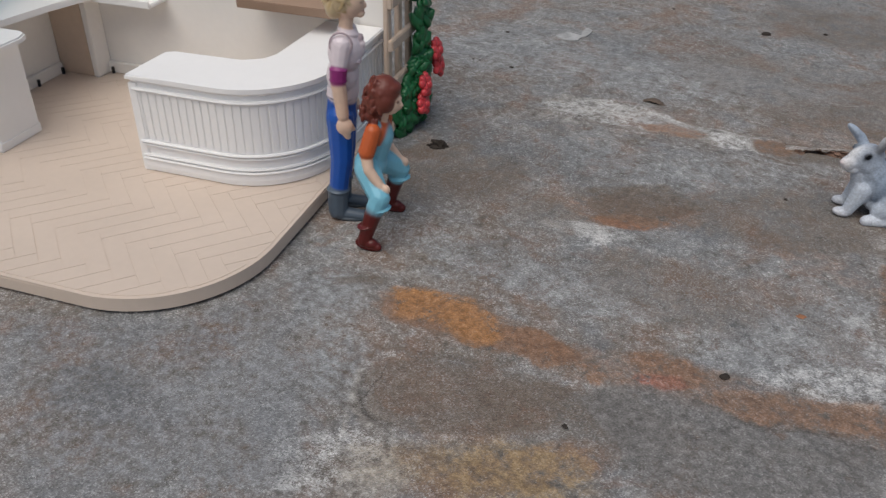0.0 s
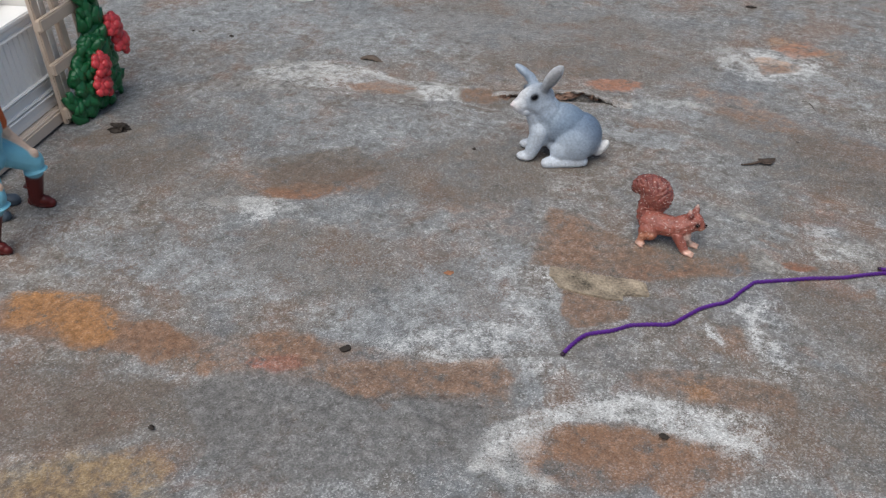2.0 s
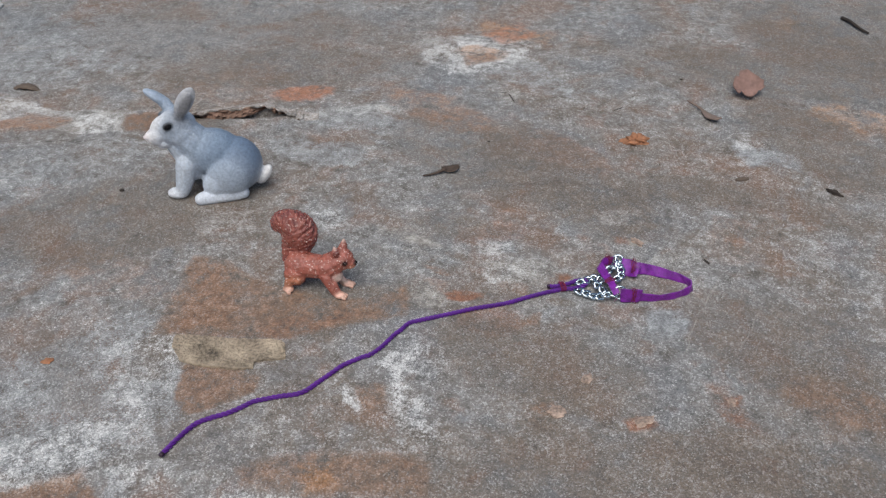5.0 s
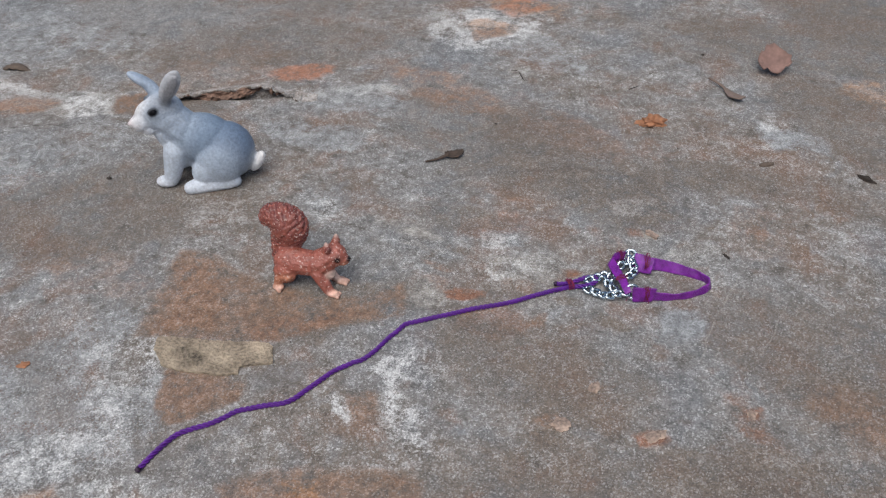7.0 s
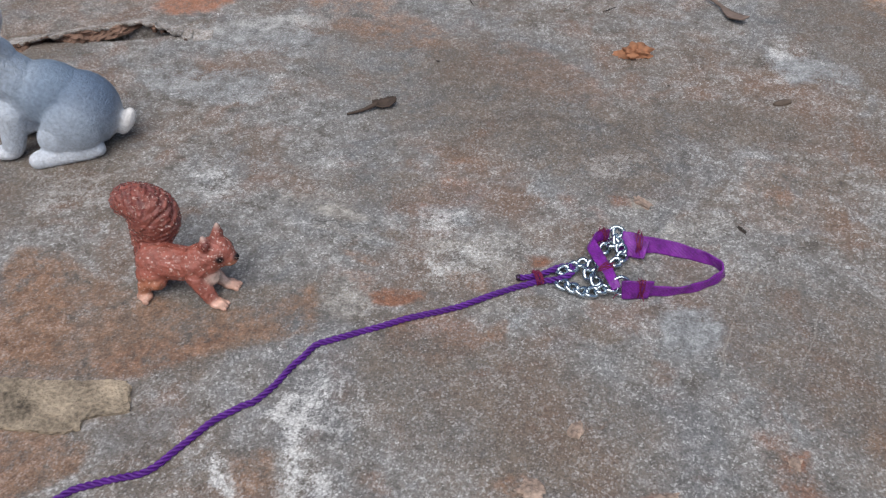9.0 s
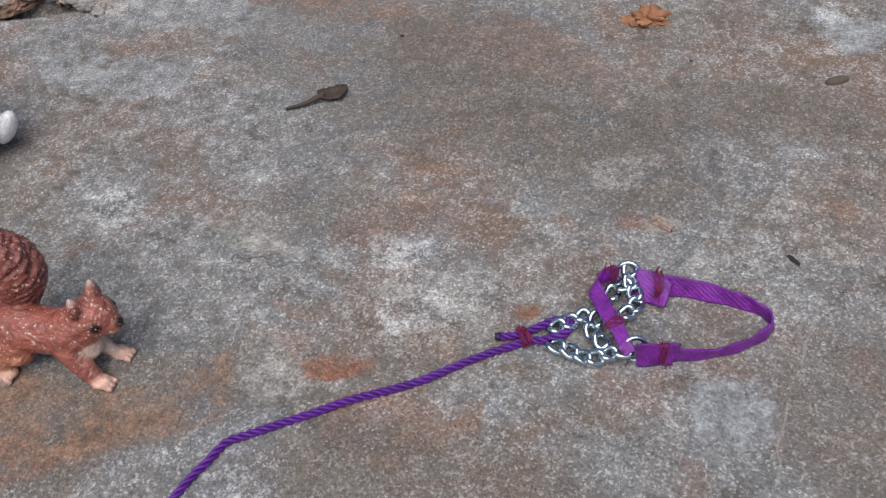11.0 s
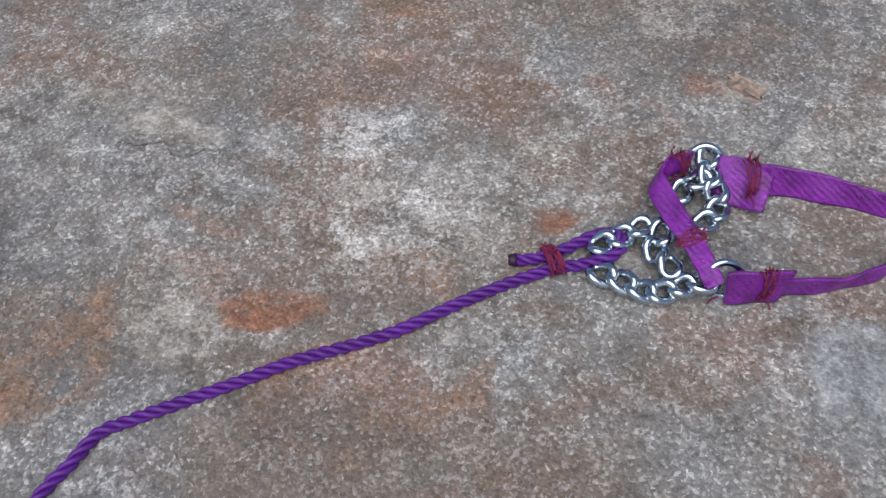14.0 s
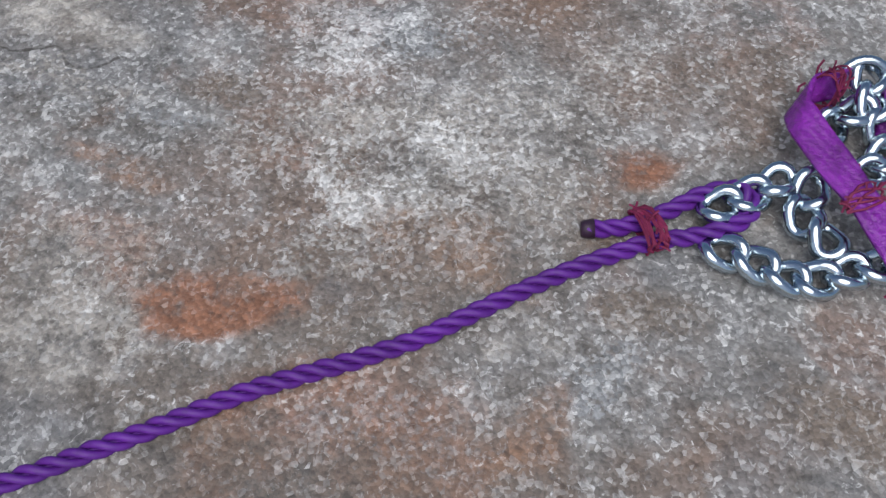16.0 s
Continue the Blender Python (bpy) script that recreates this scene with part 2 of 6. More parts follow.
STONE = stone_material()
TAN = mat("tan_plastic", (0.65, 0.54, 0.45), 0.42, grain=0.04, scale=300, bump=0.00004)
WHITE = mat("white_plastic", (0.88, 0.875, 0.865), 0.36, grain=0.02, scale=300, bump=0.00003)
CREAM = mat("cream_plastic", (0.84, 0.815, 0.775), 0.5, grain=0.03, scale=300, bump=0.00003)
BROWN = mat("brown_plastic", (0.3, 0.2, 0.14), 0.5, grain=0.08, scale=300, bump=0.00004)
BEIGE = mat("beige_plastic", (0.6, 0.48, 0.38), 0.5, grain=0.08, scale=300, bump=0.00004)
TEAL = mat("teal_plastic", (0.03, 0.3, 0.4), 0.4, grain=0.05)
GREEN = mat("green_plastic", (0.014, 0.135, 0.045), 0.35, grain=0.25, scale=500, bump=0.0001)
RED = mat("red_plastic", (0.62, 0.055, 0.065), 0.35, grain=0.3, scale=600, bump=0.0002)
BLACK = mat("black_rubber", (0.015, 0.016, 0.018), 0.5, grain=0.2)
PURPLE = mat("purple_cord", (0.095, 0.012, 0.225), 0.55, grain=0.3, scale=2500, bump=0.00006)
RIBBON = mat("purple_ribbon", (0.175, 0.016, 0.265), 0.28, grain=0.6, scale=3400, bump=0.0003)
THREAD = mat("red_thread", (0.17, 0.01, 0.055), 0.7, grain=0.3, scale=3000)
STEEL = mat("steel_links", (0.5, 0.57, 0.62), 0.2, 1.0, grain=0.1, scale=900)
SCORCH = mat("melted_cord_end", (0.03, 0.012, 0.03), 0.5, grain=0.3, scale=2000)
SCALE = mat("rust_brown_stone", (0.22, 0.135, 0.098), 0.9, grain=0.8, scale=420, bump=0.0008)
FLAKE = mat("pale_stone_flake", (0.36, 0.29, 0.21), 0.9, grain=0.9, scale=1100, bump=0.003)
DRYLEAF = mat("dry_leaf", (0.24, 0.145, 0.12), 0.8, grain=0.35, scale=700, bump=0.0002)
PALELEAF = mat("faded_leaf", (0.19, 0.14, 0.115), 0.8, grain=0.35, scale=700, bump=0.0002)
RUSTLEAF = mat("orange_bark", (0.36, 0.165, 0.085), 0.8, grain=0.6, scale=700, bump=0.0004)
DARKBIT = mat("dark_debris", (0.035, 0.026, 0.02), 0.85, grain=0.4, scale=900, bump=0.0002)
GREYBIT = mat("grey_brown_twig", (0.12, 0.09, 0.07), 0.85, grain=0.35, scale=900, bump=0.0002)
BROWNBIT = mat("dark_brown_leaf", (0.07, 0.048, 0.036), 0.8, grain=0.4, scale=900, bump=0.0002)
PAINT_DOLL = painted("doll_paint", 0.42, 0.00005, 700, 0.05)
PAINT_FUR = painted("rabbit_paint", 0.5, 0.0008, 1900, 0.2)
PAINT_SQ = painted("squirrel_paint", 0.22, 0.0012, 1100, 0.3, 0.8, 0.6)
# pale flecks: highlights on the squirrel's coat, painted into its colour
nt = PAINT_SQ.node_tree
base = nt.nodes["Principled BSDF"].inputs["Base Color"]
sparkle = nt.nodes.new("ShaderNodeMix")
sparkle.data_type = "RGBA"
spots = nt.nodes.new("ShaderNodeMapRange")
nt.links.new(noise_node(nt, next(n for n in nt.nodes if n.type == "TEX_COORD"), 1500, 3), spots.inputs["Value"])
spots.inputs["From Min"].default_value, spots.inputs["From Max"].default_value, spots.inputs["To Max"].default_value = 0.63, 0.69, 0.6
nt.links.new(spots.outputs[0], sparkle.inputs[0])
nt.links.new(base.links[0].from_socket, sparkle.inputs[6])
sparkle.inputs[7].default_value = (0.8, 0.58, 0.52, 1)
nt.links.new(sparkle.outputs[2], base)
# woven ribs of the ribbon
nt = RIBBON.node_tree
wave = nt.nodes.new("ShaderNodeTexWave")
wave.bands_direction = "DIAGONAL"
wave.inputs["Scale"].default_value, wave.inputs["Distortion"].default_value = 650, 1.5
tcq = nt.nodes.new("ShaderNodeTexCoord")
nt.links.new(tcq.outputs["Object"], wave.inputs["Vector"])
ridge = nt.nodes.new("ShaderNodeBump")
ridge.inputs["Distance"].default_value, ridge.inputs["Strength"].default_value = 0.00007, 0.6
nt.links.new(wave.outputs["Fac"], ridge.inputs["Height"])
nt.links.new(ridge.outputs[0], nt.nodes["Principled BSDF"].inputs["Normal"].links[0].from_node.inputs["Normal"])


# ---- building helpers ----
def link_mesh(name, bm, material, parent=None, smooth=False, label=""):
    me = bpy.data.meshes.new(name)
    bm.to_mesh(me)
    bm.free()
    if material:
        me.materials.append(material)
    if smooth:
        for p in me.polygons:
            p.use_smooth = True
    ob = new(name, me)
    if parent:
        ob.parent = parent
    if label:
        ob["label"] = label
    return ob


def part(name, bm, material, parent, label="", smooth=False):
    return link_mesh(name, bm, material, parent, smooth, label)


def thing(name, m, label, category, group="", kind=""):
    ob = new(name)
    ob.empty_display_size = 0.01
    ob.matrix_basis = m
    return tagged(ob, label, category, group, kind)


def box(x0, x1, y0, y1, z0, z1, bevel=0.0004, bm=None):
    b = bmesh.new()
    bmesh.ops.create_cube(b, size=1)
    for v in b.verts:
        v.co = Vector(((x0, x1)[v.co.x > 0], (y0, y1)[v.co.y > 0], (z0, z1)[v.co.z > 0]))
    if bevel:
        bmesh.ops.bevel(b, geom=b.edges[:], offset=bevel, segments=2, affect="EDGES")
    return into(bm, b)


def into(bm, b):
    """Adds bmesh b to bm, if there is one."""
    if bm is None:
        return b
    me = bpy.data.meshes.new("tmp")
    b.to_mesh(me)
    b.free()
    bm.from_mesh(me)
    bpy.data.meshes.remove(me)
    return bm


def prism(outline, z0, z1, bevel=0.0, segments=2):
    """An upright slab over a closed outline, its rims bevelled."""
    b = bmesh.new()
    low = [b.verts.new((x, y, z0)) for x, y in outline]
    high = [b.verts.new((x, y, z1)) for x, y in outline]
    n = len(outline)
    b.faces.new(low[::-1])
    top = b.faces.new(high)
    for i in range(n):
        b.faces.new((low[i], low[(i + 1) % n], high[(i + 1) % n], high[i]))
    if bevel:
        bmesh.ops.bevel(b, geom=[e for e in top.edges], offset=bevel, segments=segments, affect="EDGES")
    bmesh.ops.recalc_face_normals(b, faces=b.faces[:])
    return b


def ring_profile(path, profile, closed=False):
    """Sweeps a profile (sideways, up) along a level path; sideways is to the path's right."""
    b = bmesh.new()
    n, rows = len(path), []
    for i, (x, y) in enumerate(path):
        a = Vector(path[i - 1] if i or closed else path[i])
        c = Vector(path[(i + 1) % n] if i < n - 1 or closed else path[i])
        d = (c - a).normalized()
        rows.append([b.verts.new((x + d.y * s, y - d.x * s, z)) for s, z in profile])
    m = len(profile)
    for i in range(n if closed else n - 1):
        r, q = rows[i], rows[(i + 1) % n]
        for j in range(m):
            b.faces.new((r[j], q[j], q[(j + 1) % m], r[(j + 1) % m]))
    if not closed:
        b.faces.new(rows[0])
        b.faces.new(rows[-1][::-1])
    bmesh.ops.recalc_face_normals(b, faces=b.faces[:])
    return b


def tube(points, radius, sides=10, closed=False, taper=None, bm=None):
    """A round tube along a path of 3D points."""
    b = bmesh.new()
    pts = [Vector(p) for p in points]
    n, rows, up = len(pts), [], Vector((0, 0, 1))
    for i, p in enumerate(pts):
        a = pts[i - 1] if i or closed else p
        c = pts[(i + 1) % n] if i < n - 1 or closed else p
        d = (c - a).normalized()
        side = d.cross(up)
        if side.length < 1e-3:
            side = d.cross(Vector((0, 1, 0)))
        side.normalize()
        top = side.cross(d)
        r = radius if taper is None else radius * taper(i / (n - 1))
        rows.append([b.verts.new(p + r * (math.cos(k) * side + math.sin(k) * top))
                     for k in (2 * math.pi * j / sides for j in range(sides))])
    for i in range(n if closed else n - 1):
        r, q = rows[i], rows[(i + 1) % n]
        for j in range(sides):
            b.faces.new((r[j], r[(j + 1) % sides], q[(j + 1) % sides], q[j]))
    if not closed:
        b.faces.new(rows[0][::-1])
        b.faces.new(rows[-1])
    return into(bm, b)


def spline(points, per=12):
    """A Catmull-Rom curve through the points."""
    p = [np.array(q, float) for q in points]
    p = [2 * p[0] - p[1]] + p + [2 * p[-1] - p[-2]]
    out = []
    for a, b, c, d in zip(p, p[1:], p[2:], p[3:]):
        for t in np.arange(per) / per:
            out.append(0.5 * (2 * b + (c - a) * t + (2 * a - 5 * b + 4 * c - d) * t * t + (3 * b - a - 3 * c + d) * t ** 3))
    return out + [p[-2]]


def ell(c, r, color, turn=(0, 0, 0), blend=0.0):
    return ("ell", Vector(c), Vector(r), color, Euler([radians(a) for a in turn]).to_matrix(), blend)


def cap(a, b, r0, r1, color, blend=0.0):
    return ("cap", Vector(a), Vector(b), color, (r0, r1), blend)


def sculpt(name, prims, voxel, m, material, label, category, soften=6, mix=0.0008):
    """One smooth figurine mesh out of merged ellipsoids and limbs (millimetres), each with its paint colour."""
    bm = bmesh.new()
    for kind, a, b_, color, extra, _ in prims:
        b = bmesh.new()
        if kind == "ell":
            bmesh.ops.create_icosphere(b, subdivisions=3, radius=1)
            for v in b.verts:
                v.co = a + extra @ Vector((v.co.x * b_.x, v.co.y * b_.y, v.co.z * b_.z))
        else:
            bmesh.ops.create_icosphere(b, subdivisions=2, radius=extra[0], matrix=Matrix.Translation(a))
            bmesh.ops.create_icosphere(b, subdivisions=2, radius=extra[1], matrix=Matrix.Translation(b_))
            out = bmesh.ops.convex_hull(b, input=b.verts[:])
            bmesh.ops.delete(b, geom=[g for g in out["geom_interior"] if isinstance(g, bmesh.types.BMVert)], context="VERTS")
        bm = into(bm, b)
    me = bpy.data.meshes.new(name)
    bm.to_mesh(me)
    bm.free()
    tmp = new(name, me)
    re = tmp.modifiers.new("merge", "REMESH")
    re.mode, re.voxel_size, re.use_smooth_shade = "VOXEL", voxel, True
    sm = tmp.modifiers.new("soften", "SMOOTH")
    sm.factor, sm.iterations = 0.5, soften
    bpy.context.view_layer.update()
    done = bpy.data.meshes.new_from_object(tmp.evaluated_get(bpy.context.evaluated_depsgraph_get()))
    bpy.data.objects.remove(tmp)
    bpy.data.meshes.remove(me)
    co = np.empty(len(done.vertices) * 3)
    done.vertices.foreach_get("co", co)
    co = co.reshape(-1, 3)
    dist, cols = [], []
    for kind, a, b_, color, extra, blend in prims:
        if kind == "ell":
            q = (co - np.array(a)) @ np.array(extra)
            k = np.linalg.norm(q / np.array(b_), axis=1)
            dist.append((k - 1) * min(b_) - blend)
        else:
            ax = np.array(b_ - a)
            t = np.clip((co - np.array(a)) @ ax / (ax @ ax + 1e-12), 0, 1)
            dist.append(np.linalg.norm(co - np.array(a) - t[:, None] * ax, axis=1) - (extra[0] + (extra[1] - extra[0]) * t) - blend)
        cols.append(color)
    dist, cols = np.array(dist), np.array(cols)
    w = np.exp(-(dist - dist.min(0)) / mix)
    rgb = (w.T @ cols) / w.sum(0)[:, None]
    # eyes and ear hollows keep a crisp rim
    for d, (kind, a, b_, color, extra, blend) in zip(dist, prims):
        if max(color) < 0.12 and kind == "ell" and blend > 0.22:
            k = np.clip(0.95 - (d + blend) / 0.5, 0, 1)[:, None]
            rgb = rgb * (1 - k) + np.array(color) * k
    layer = done.color_attributes.new("paint", "FLOAT_COLOR", "POINT")
    layer.data.foreach_set("color", np.c_[rgb, np.ones(len(rgb))].ravel())
    done.transform(Matrix.Scale(0.001, 4))
    done.name = name
    done.materials.clear()
    done.materials.append(material)
    for p in done.polygons:
        p.use_smooth = True
    ob = new(name, done)
    ob.matrix_basis = m
    return tagged(ob, label, category)


# ---- ground: one sheet of weathered stone ----
def axis(lo, hi, step, far):
    mid = list(np.arange(lo, hi + step / 2, step))
    grow, d = [], step
    while sum(grow) < far:
        d *= 1.35
        grow.append(d)
    out = np.cumsum(grow)
    return np.array([lo - g for g in out[::-1]] + mid + [hi + g for g in out])


def smooth(a, b, v):
    t = min(max((v - a) / (b - a), 0.0), 1.0)
    return t * t * (3 - 2 * t)


def lobe(x, y, cx, cy, rx, ry, turn, ragged=0.0):
    """How far inside a ragged ellipse a place lies: 1 at its heart, 0 at its rim, below 0 outside."""
    c, s = math.cos(radians(turn)), math.sin(radians(turn))
    dx, dy = x - cx, y - cy
    r = math.hypot((c * dx + s * dy) / rx, (-s * dx + c * dy) / ry)
    if ragged:
        r += ragged * noise.fractal(Vector((x * 130, y * 130, cx * 50)), 1.0, 2.0, 4)
    return 1 - r


def ground_height(x, y):
    h = 0.0005 * noise.fractal(Vector((x * 16, y * 16, 0.3)), 1.0, 2.0, 4) + 0.00018 * noise.fractal(Vector((x * 150, y * 150, 3.0)), 0.8, 2.0, 4)
    # sunken brown hollow by the near edge, and a shallow step along the rust streak
    h -= 0.0009 * smooth(0.0, 0.1, lobe(x, y, -0.1, -0.088, 0.056, 0.026, 24, 0.12))
    h -= 0.0007 * smooth(0.0, 0.12, lobe(x, y, 0.03, -0.02, 0.07, 0.022, 8, 0.15))
    h -= 0.0006 * smooth(0.0, 0.12, lobe(x, y, -0.165, 0.05, 0.03, 0.012, 20, 0.2))
    # thin scales lifted off the face
    h += 0.0006 * smooth(0.0, 0.08, lobe(x, y, 0.045, 0.128, 0.04, 0.012, 30, 0.25))
    # hollow under the lifted scale behind the rabbit
    h -= 0.0035 * smooth(0.0, 0.4, lobe(x, y, -0.072, 0.1605, 0.027, 0.0042, 22, 0.2))
    return h


gx, gy = axis(-0.29, 0.17, 0.0011, 60), axis(-0.15, 0.26, 0.0011, 60)
nx, ny = len(gx), len(gy)
gv = [(x, y, ground_height(x, y) if abs(x) < 0.5 and abs(y) < 0.5 else 0.0) for y in gy for x in gx]
gf = [(j * nx + i, j * nx + i + 1, (j + 1) * nx + i + 1, (j + 1) * nx + i) for j in range(ny - 1) for i in range(nx - 1)]
gm = bpy.data.meshes.new("ground")
gm.from_pydata(gv, [], gf)
gm.polygons.foreach_set("use_smooth", [True] * len(gf))
gm.materials.append(STONE)

# stain map: mineral stains and lichen, plus shade and lens falloff painted in, each a soft-rimmed spot of its own tint
# (millimetres, degrees)
OCHRE, ORANGE, REDRUST = (0.255, 0.138, 0.08), (0.42, 0.195, 0.065), (0.26, 0.122, 0.073)
SALMON, YELLOW = (0.38, 0.175, 0.105), (0.31, 0.22, 0.12)
PALE, WHITE_L, COOL = (0.36, 0.335, 0.3), (0.48, 0.47, 0.45), (0.283, 0.293, 0.299)
BLUESLATE = (0.212, 0.218, 0.228)
REDCORE, RUSTBROWN, GREYSLATE = (0.36, 0.125, 0.085), (0.23, 0.14, 0.092), (0.175, 0.167, 0.16)
SLATE, DUN, DARK = (0.115, 0.12, 0.126), (0.15, 0.119, 0.094), (0.06, 0.052, 0.045)
gxy = np.array(gv)[:, :2] * 1000
wob = np.array([noise.noise_vector(Vector((x / 14, y / 14, 0)))[:2] for x, y in gxy]) * 3.8
wob += np.array([noise.noise_vector(Vector((x / 4.5, y / 4.5, 3)))[:2] for x, y in gxy]) * 1.3
rims = gxy + 0.22 * wob + np.array([noise.noise_vector(Vector((x / 1.7, y / 1.7, 6)))[:2] for x, y in gxy]) * 0.5
gxy = gxy + wob
layers = {k: [np.zeros((len(gv), 3)), np.zeros(len(gv)), np.ones(len(gv))] for k in ("rust", "lichen", "patch", "salt")}


def stain(x, y, rx, ry, turn, tint, amount):
    c, s = math.cos(radians(turn)), math.sin(radians(turn))
    dx, dy = gxy[:, 0] - x, gxy[:, 1] - y
    r = np.hypot((c * dx + s * dy) / rx, (-s * dx + c * dy) / max(ry, 1.2))
    f = np.clip((1.3 - r) / 0.55, 0, 1)
    f = f * f * (3 - 2 * f) * amount
    lay = layers["rust" if tint in (OCHRE, ORANGE, REDRUST, SALMON, DUN) else "lichen"]
    lay[0] += (f ** 2)[:, None] * np.array(tint)
    lay[1] += f ** 2
    lay[2] *= 1 - f


def patch(corners, tint, amount, soft):
    """A stain or flake with a corner-to-corner outline, its rim as soft as given (millimetres)."""
    p = np.array(corners)
    near = np.nonzero((np.abs(rims - p.mean(0)) < np.ptp(p, axis=0) / 2 + 8 + soft).all(1))[0]
    g = rims[near]
    inside, dist = np.zeros(len(g), bool), np.full(len(g), 1e9)
    for a, c in zip(p, np.roll(p, -1, 0)):
        d = c - a
        t = np.clip((g - a) @ d / (d @ d), 0, 1)
        dist = np.minimum(dist, np.linalg.norm(g - a - t[:, None] * d, axis=1))
        cross = (a[1] > g[:, 1]) != (c[1] > g[:, 1])
        inside ^= cross & (g[:, 0] < (c[0] - a[0]) * (g[:, 1] - a[1]) / (c[1] - a[1] + 1e-12) + a[0])
    f = np.clip(0.5 + np.where(inside, dist, -dist) / (2 * soft + 0.8), 0, 1)
    f = f * f * (3 - 2 * f) * amount
    lay = layers["salt" if tint == WHITE_L else "patch"]
    lay[0][near] += (f ** 2)[:, None] * np.array(tint)
    lay[1][near] += f ** 2
    lay[2][near] *= 1 - f


stain(-149.9, -67.6, 19.6, 8.3, 20, OCHRE, 0.95)
stain(-133.1, -64.7, 10.5, 3.8, 4, ORANGE, 1.0)
stain(-116.4, -60.1, 18.4, 7.0, 14, OCHRE, 0.85)
stain(-118.1, -96.4, 26.3, 13.3, 30, DUN, 0.3)
stain(-87.1, -78.4, 33.5, 12.8, 23, DUN, 0.35)
stain(-85.1, -103.0, 25.1, 8.3, 50, OCHRE, 0.6)
stain(-115.6, -131.1, 12.9, 5.8, 29, PALE, 0.5)
stain(-137.1, -118.1, 21.2, 1.1, -61, PALE, 0.6)
stain(-192.1, -164.5, 25.3, 9.2, 24, SLATE, 0.6)
stain(-203.4, -134.4, 26.1, 8.7, 42, SLATE, 0.35)
stain(-167.6, -92.7, 13.2, 5.2, 15, PALE, 0.4)
stain(-130.5, 39.5, 26.7, 12.2, 25, OCHRE, 0.4)
stain(-137.0, 15.5, 11.0, 4.6, 4, WHITE_L, 0.85)
stain(-198.0, 110.0, 27.0, 11.4, 33, PALE, 0.45)
stain(-129.1, 134.5, 21.1, 9.0, 11, PALE, 0.7)
stain(-96.4, 143.7, 22.1, 9.6, 19, DUN, 0.6)
stain(-75.3, 81.7, 50.2, 25.8, 35, DUN, 0.5)
stain(-92.3, 1.1, 34.1, 19.6, 2, DUN, 0.4)
stain(-188.9, 58.4, 51.2, 22.8, 20, SLATE, 0.3)
stain(-149.4, -23.7, 35.1, 17.8, 59, SLATE, 0.3)
stain(-181.0, -69.5, 11.1, 4.1, 30, DUN, 0.5)
stain(17.4, 63.1, 23.9, 10.6, 32, DUN, 0.55)
stain(29.1, -26.1, 28.2, 10.1, 28, OCHRE, 0.6)
stain(27.6, -26.8, 16.1, 4.9, 4, OCHRE, 0.7)
stain(5.7, -34.5, 13.8, 3.1, 68, WHITE_L, 0.85)
stain(21.9, -11.1, 20.1, 2.9, 31, WHITE_L, 0.75)
stain(-57.4, 184.6, 13.6, 6.5, 26, SALMON, 0.7)
stain(-96.0, 176.4, 34.4, 18.2, 49, OCHRE, 0.2)
stain(-28.5, 175.7, 25.2, 6.2, 27, WHITE_L, 0.6)
stain(-3.0, 246.7, 29.7, 14.5, -8, WHITE_L, 0.6)
stain(2.3, 244.3, 11.8, 8.4, 9, ORANGE, 0.55)
stain(9.4, 272.7, 20.7, 10.5, -12, ORANGE, 0.35)
stain(26.7, 208.1, 7.1, 4.3, -32, PALE, 0.45)
stain(-66.5, 5.0, 66.4, 10.7, 12, COOL, 0.4)
stain(-34.9, -9.0, 34.4, 6.7, 23, COOL, 0.6)
stain(-147.1, -27.7, 33.5, 9.7, 14, COOL, 0.4)
stain(-169.6, 16.4, 40.7, 11.5, 5, DUN, 0.35)
stain(-128.1, 37.3, 17.5, 9.0, 45, OCHRE, 0.4)
stain(-135.8, 19.1, 10.1, 3.6, 20, WHITE_L, 0.6)
stain(-282.9, 155.8, 85.4, 36.0, 41, COOL, 0.35)
stain(154.3, 154.8, 12.2, 7.4, -4, DUN, 0.4)
stain(130.5, 189.4, 12.9, 7.1, -15, COOL, 0.6)
stain(135.8, 328.9, 15.5, 10.1, -13, ORANGE, 0.4)
stain(86.1, 41.2, 4.0, 1.8, 1, PALE, 0.5)
stain(109.9, 45.0, 3.6, 1.6, 0, PALE, 0.6)
stain(129.3, 57.3, 3.3, 1.7, -4, REDRUST, 0.4)
stain(154.3, 69.9, 14.6, 7.8, -13, OCHRE, 0.4)
stain(111.8, 88.6, 5.5, 4.6, -22, COOL, 0.5)
stain(108.6, 157.6, 18.2, 9.4, 3, DUN, 0.4)
stain(161.2, 229.6, 17.2, 10.7, -5, ORANGE, 0.25)
stain(106.8, 141.3, 14.4, 2.5, -56, COOL, 0.3)
stain(-11.9, 224.8, 29.9, 12.3, 2, SLATE, 0.3)
stain(123.9, 133.0, 5.0, 3.0, -52, OCHRE, 0.3)
stain(89.2, 121.4, 2.7, 1.8, -4, REDRUST, 0.3)
stain(94.2, 122.0, 3.6, 1.1, 8, PALE, 0.8)
stain(76.4, 98.1, 2.8, 1.6, -14, REDRUST, 0.5)
stain(75.4, 81.2, 5.4, 1.8, 32, COOL, 0.45)
stain(109.7, 88.6, 7.2, 3.3, 6, COOL, 0.5)
stain(70.6, 82.0, 2.5, 0.7, -3, PALE, 0.6)
stain(31.2, 96.9, 6.5, 1.7, 2, PALE, 0.5)
stain(-5.9, 98.3, 6.0, 1.2, -28, WHITE_L, 0.4)
stain(71.4, 66.1, 2.2, 0.7, 10, REDRUST, 0.45)
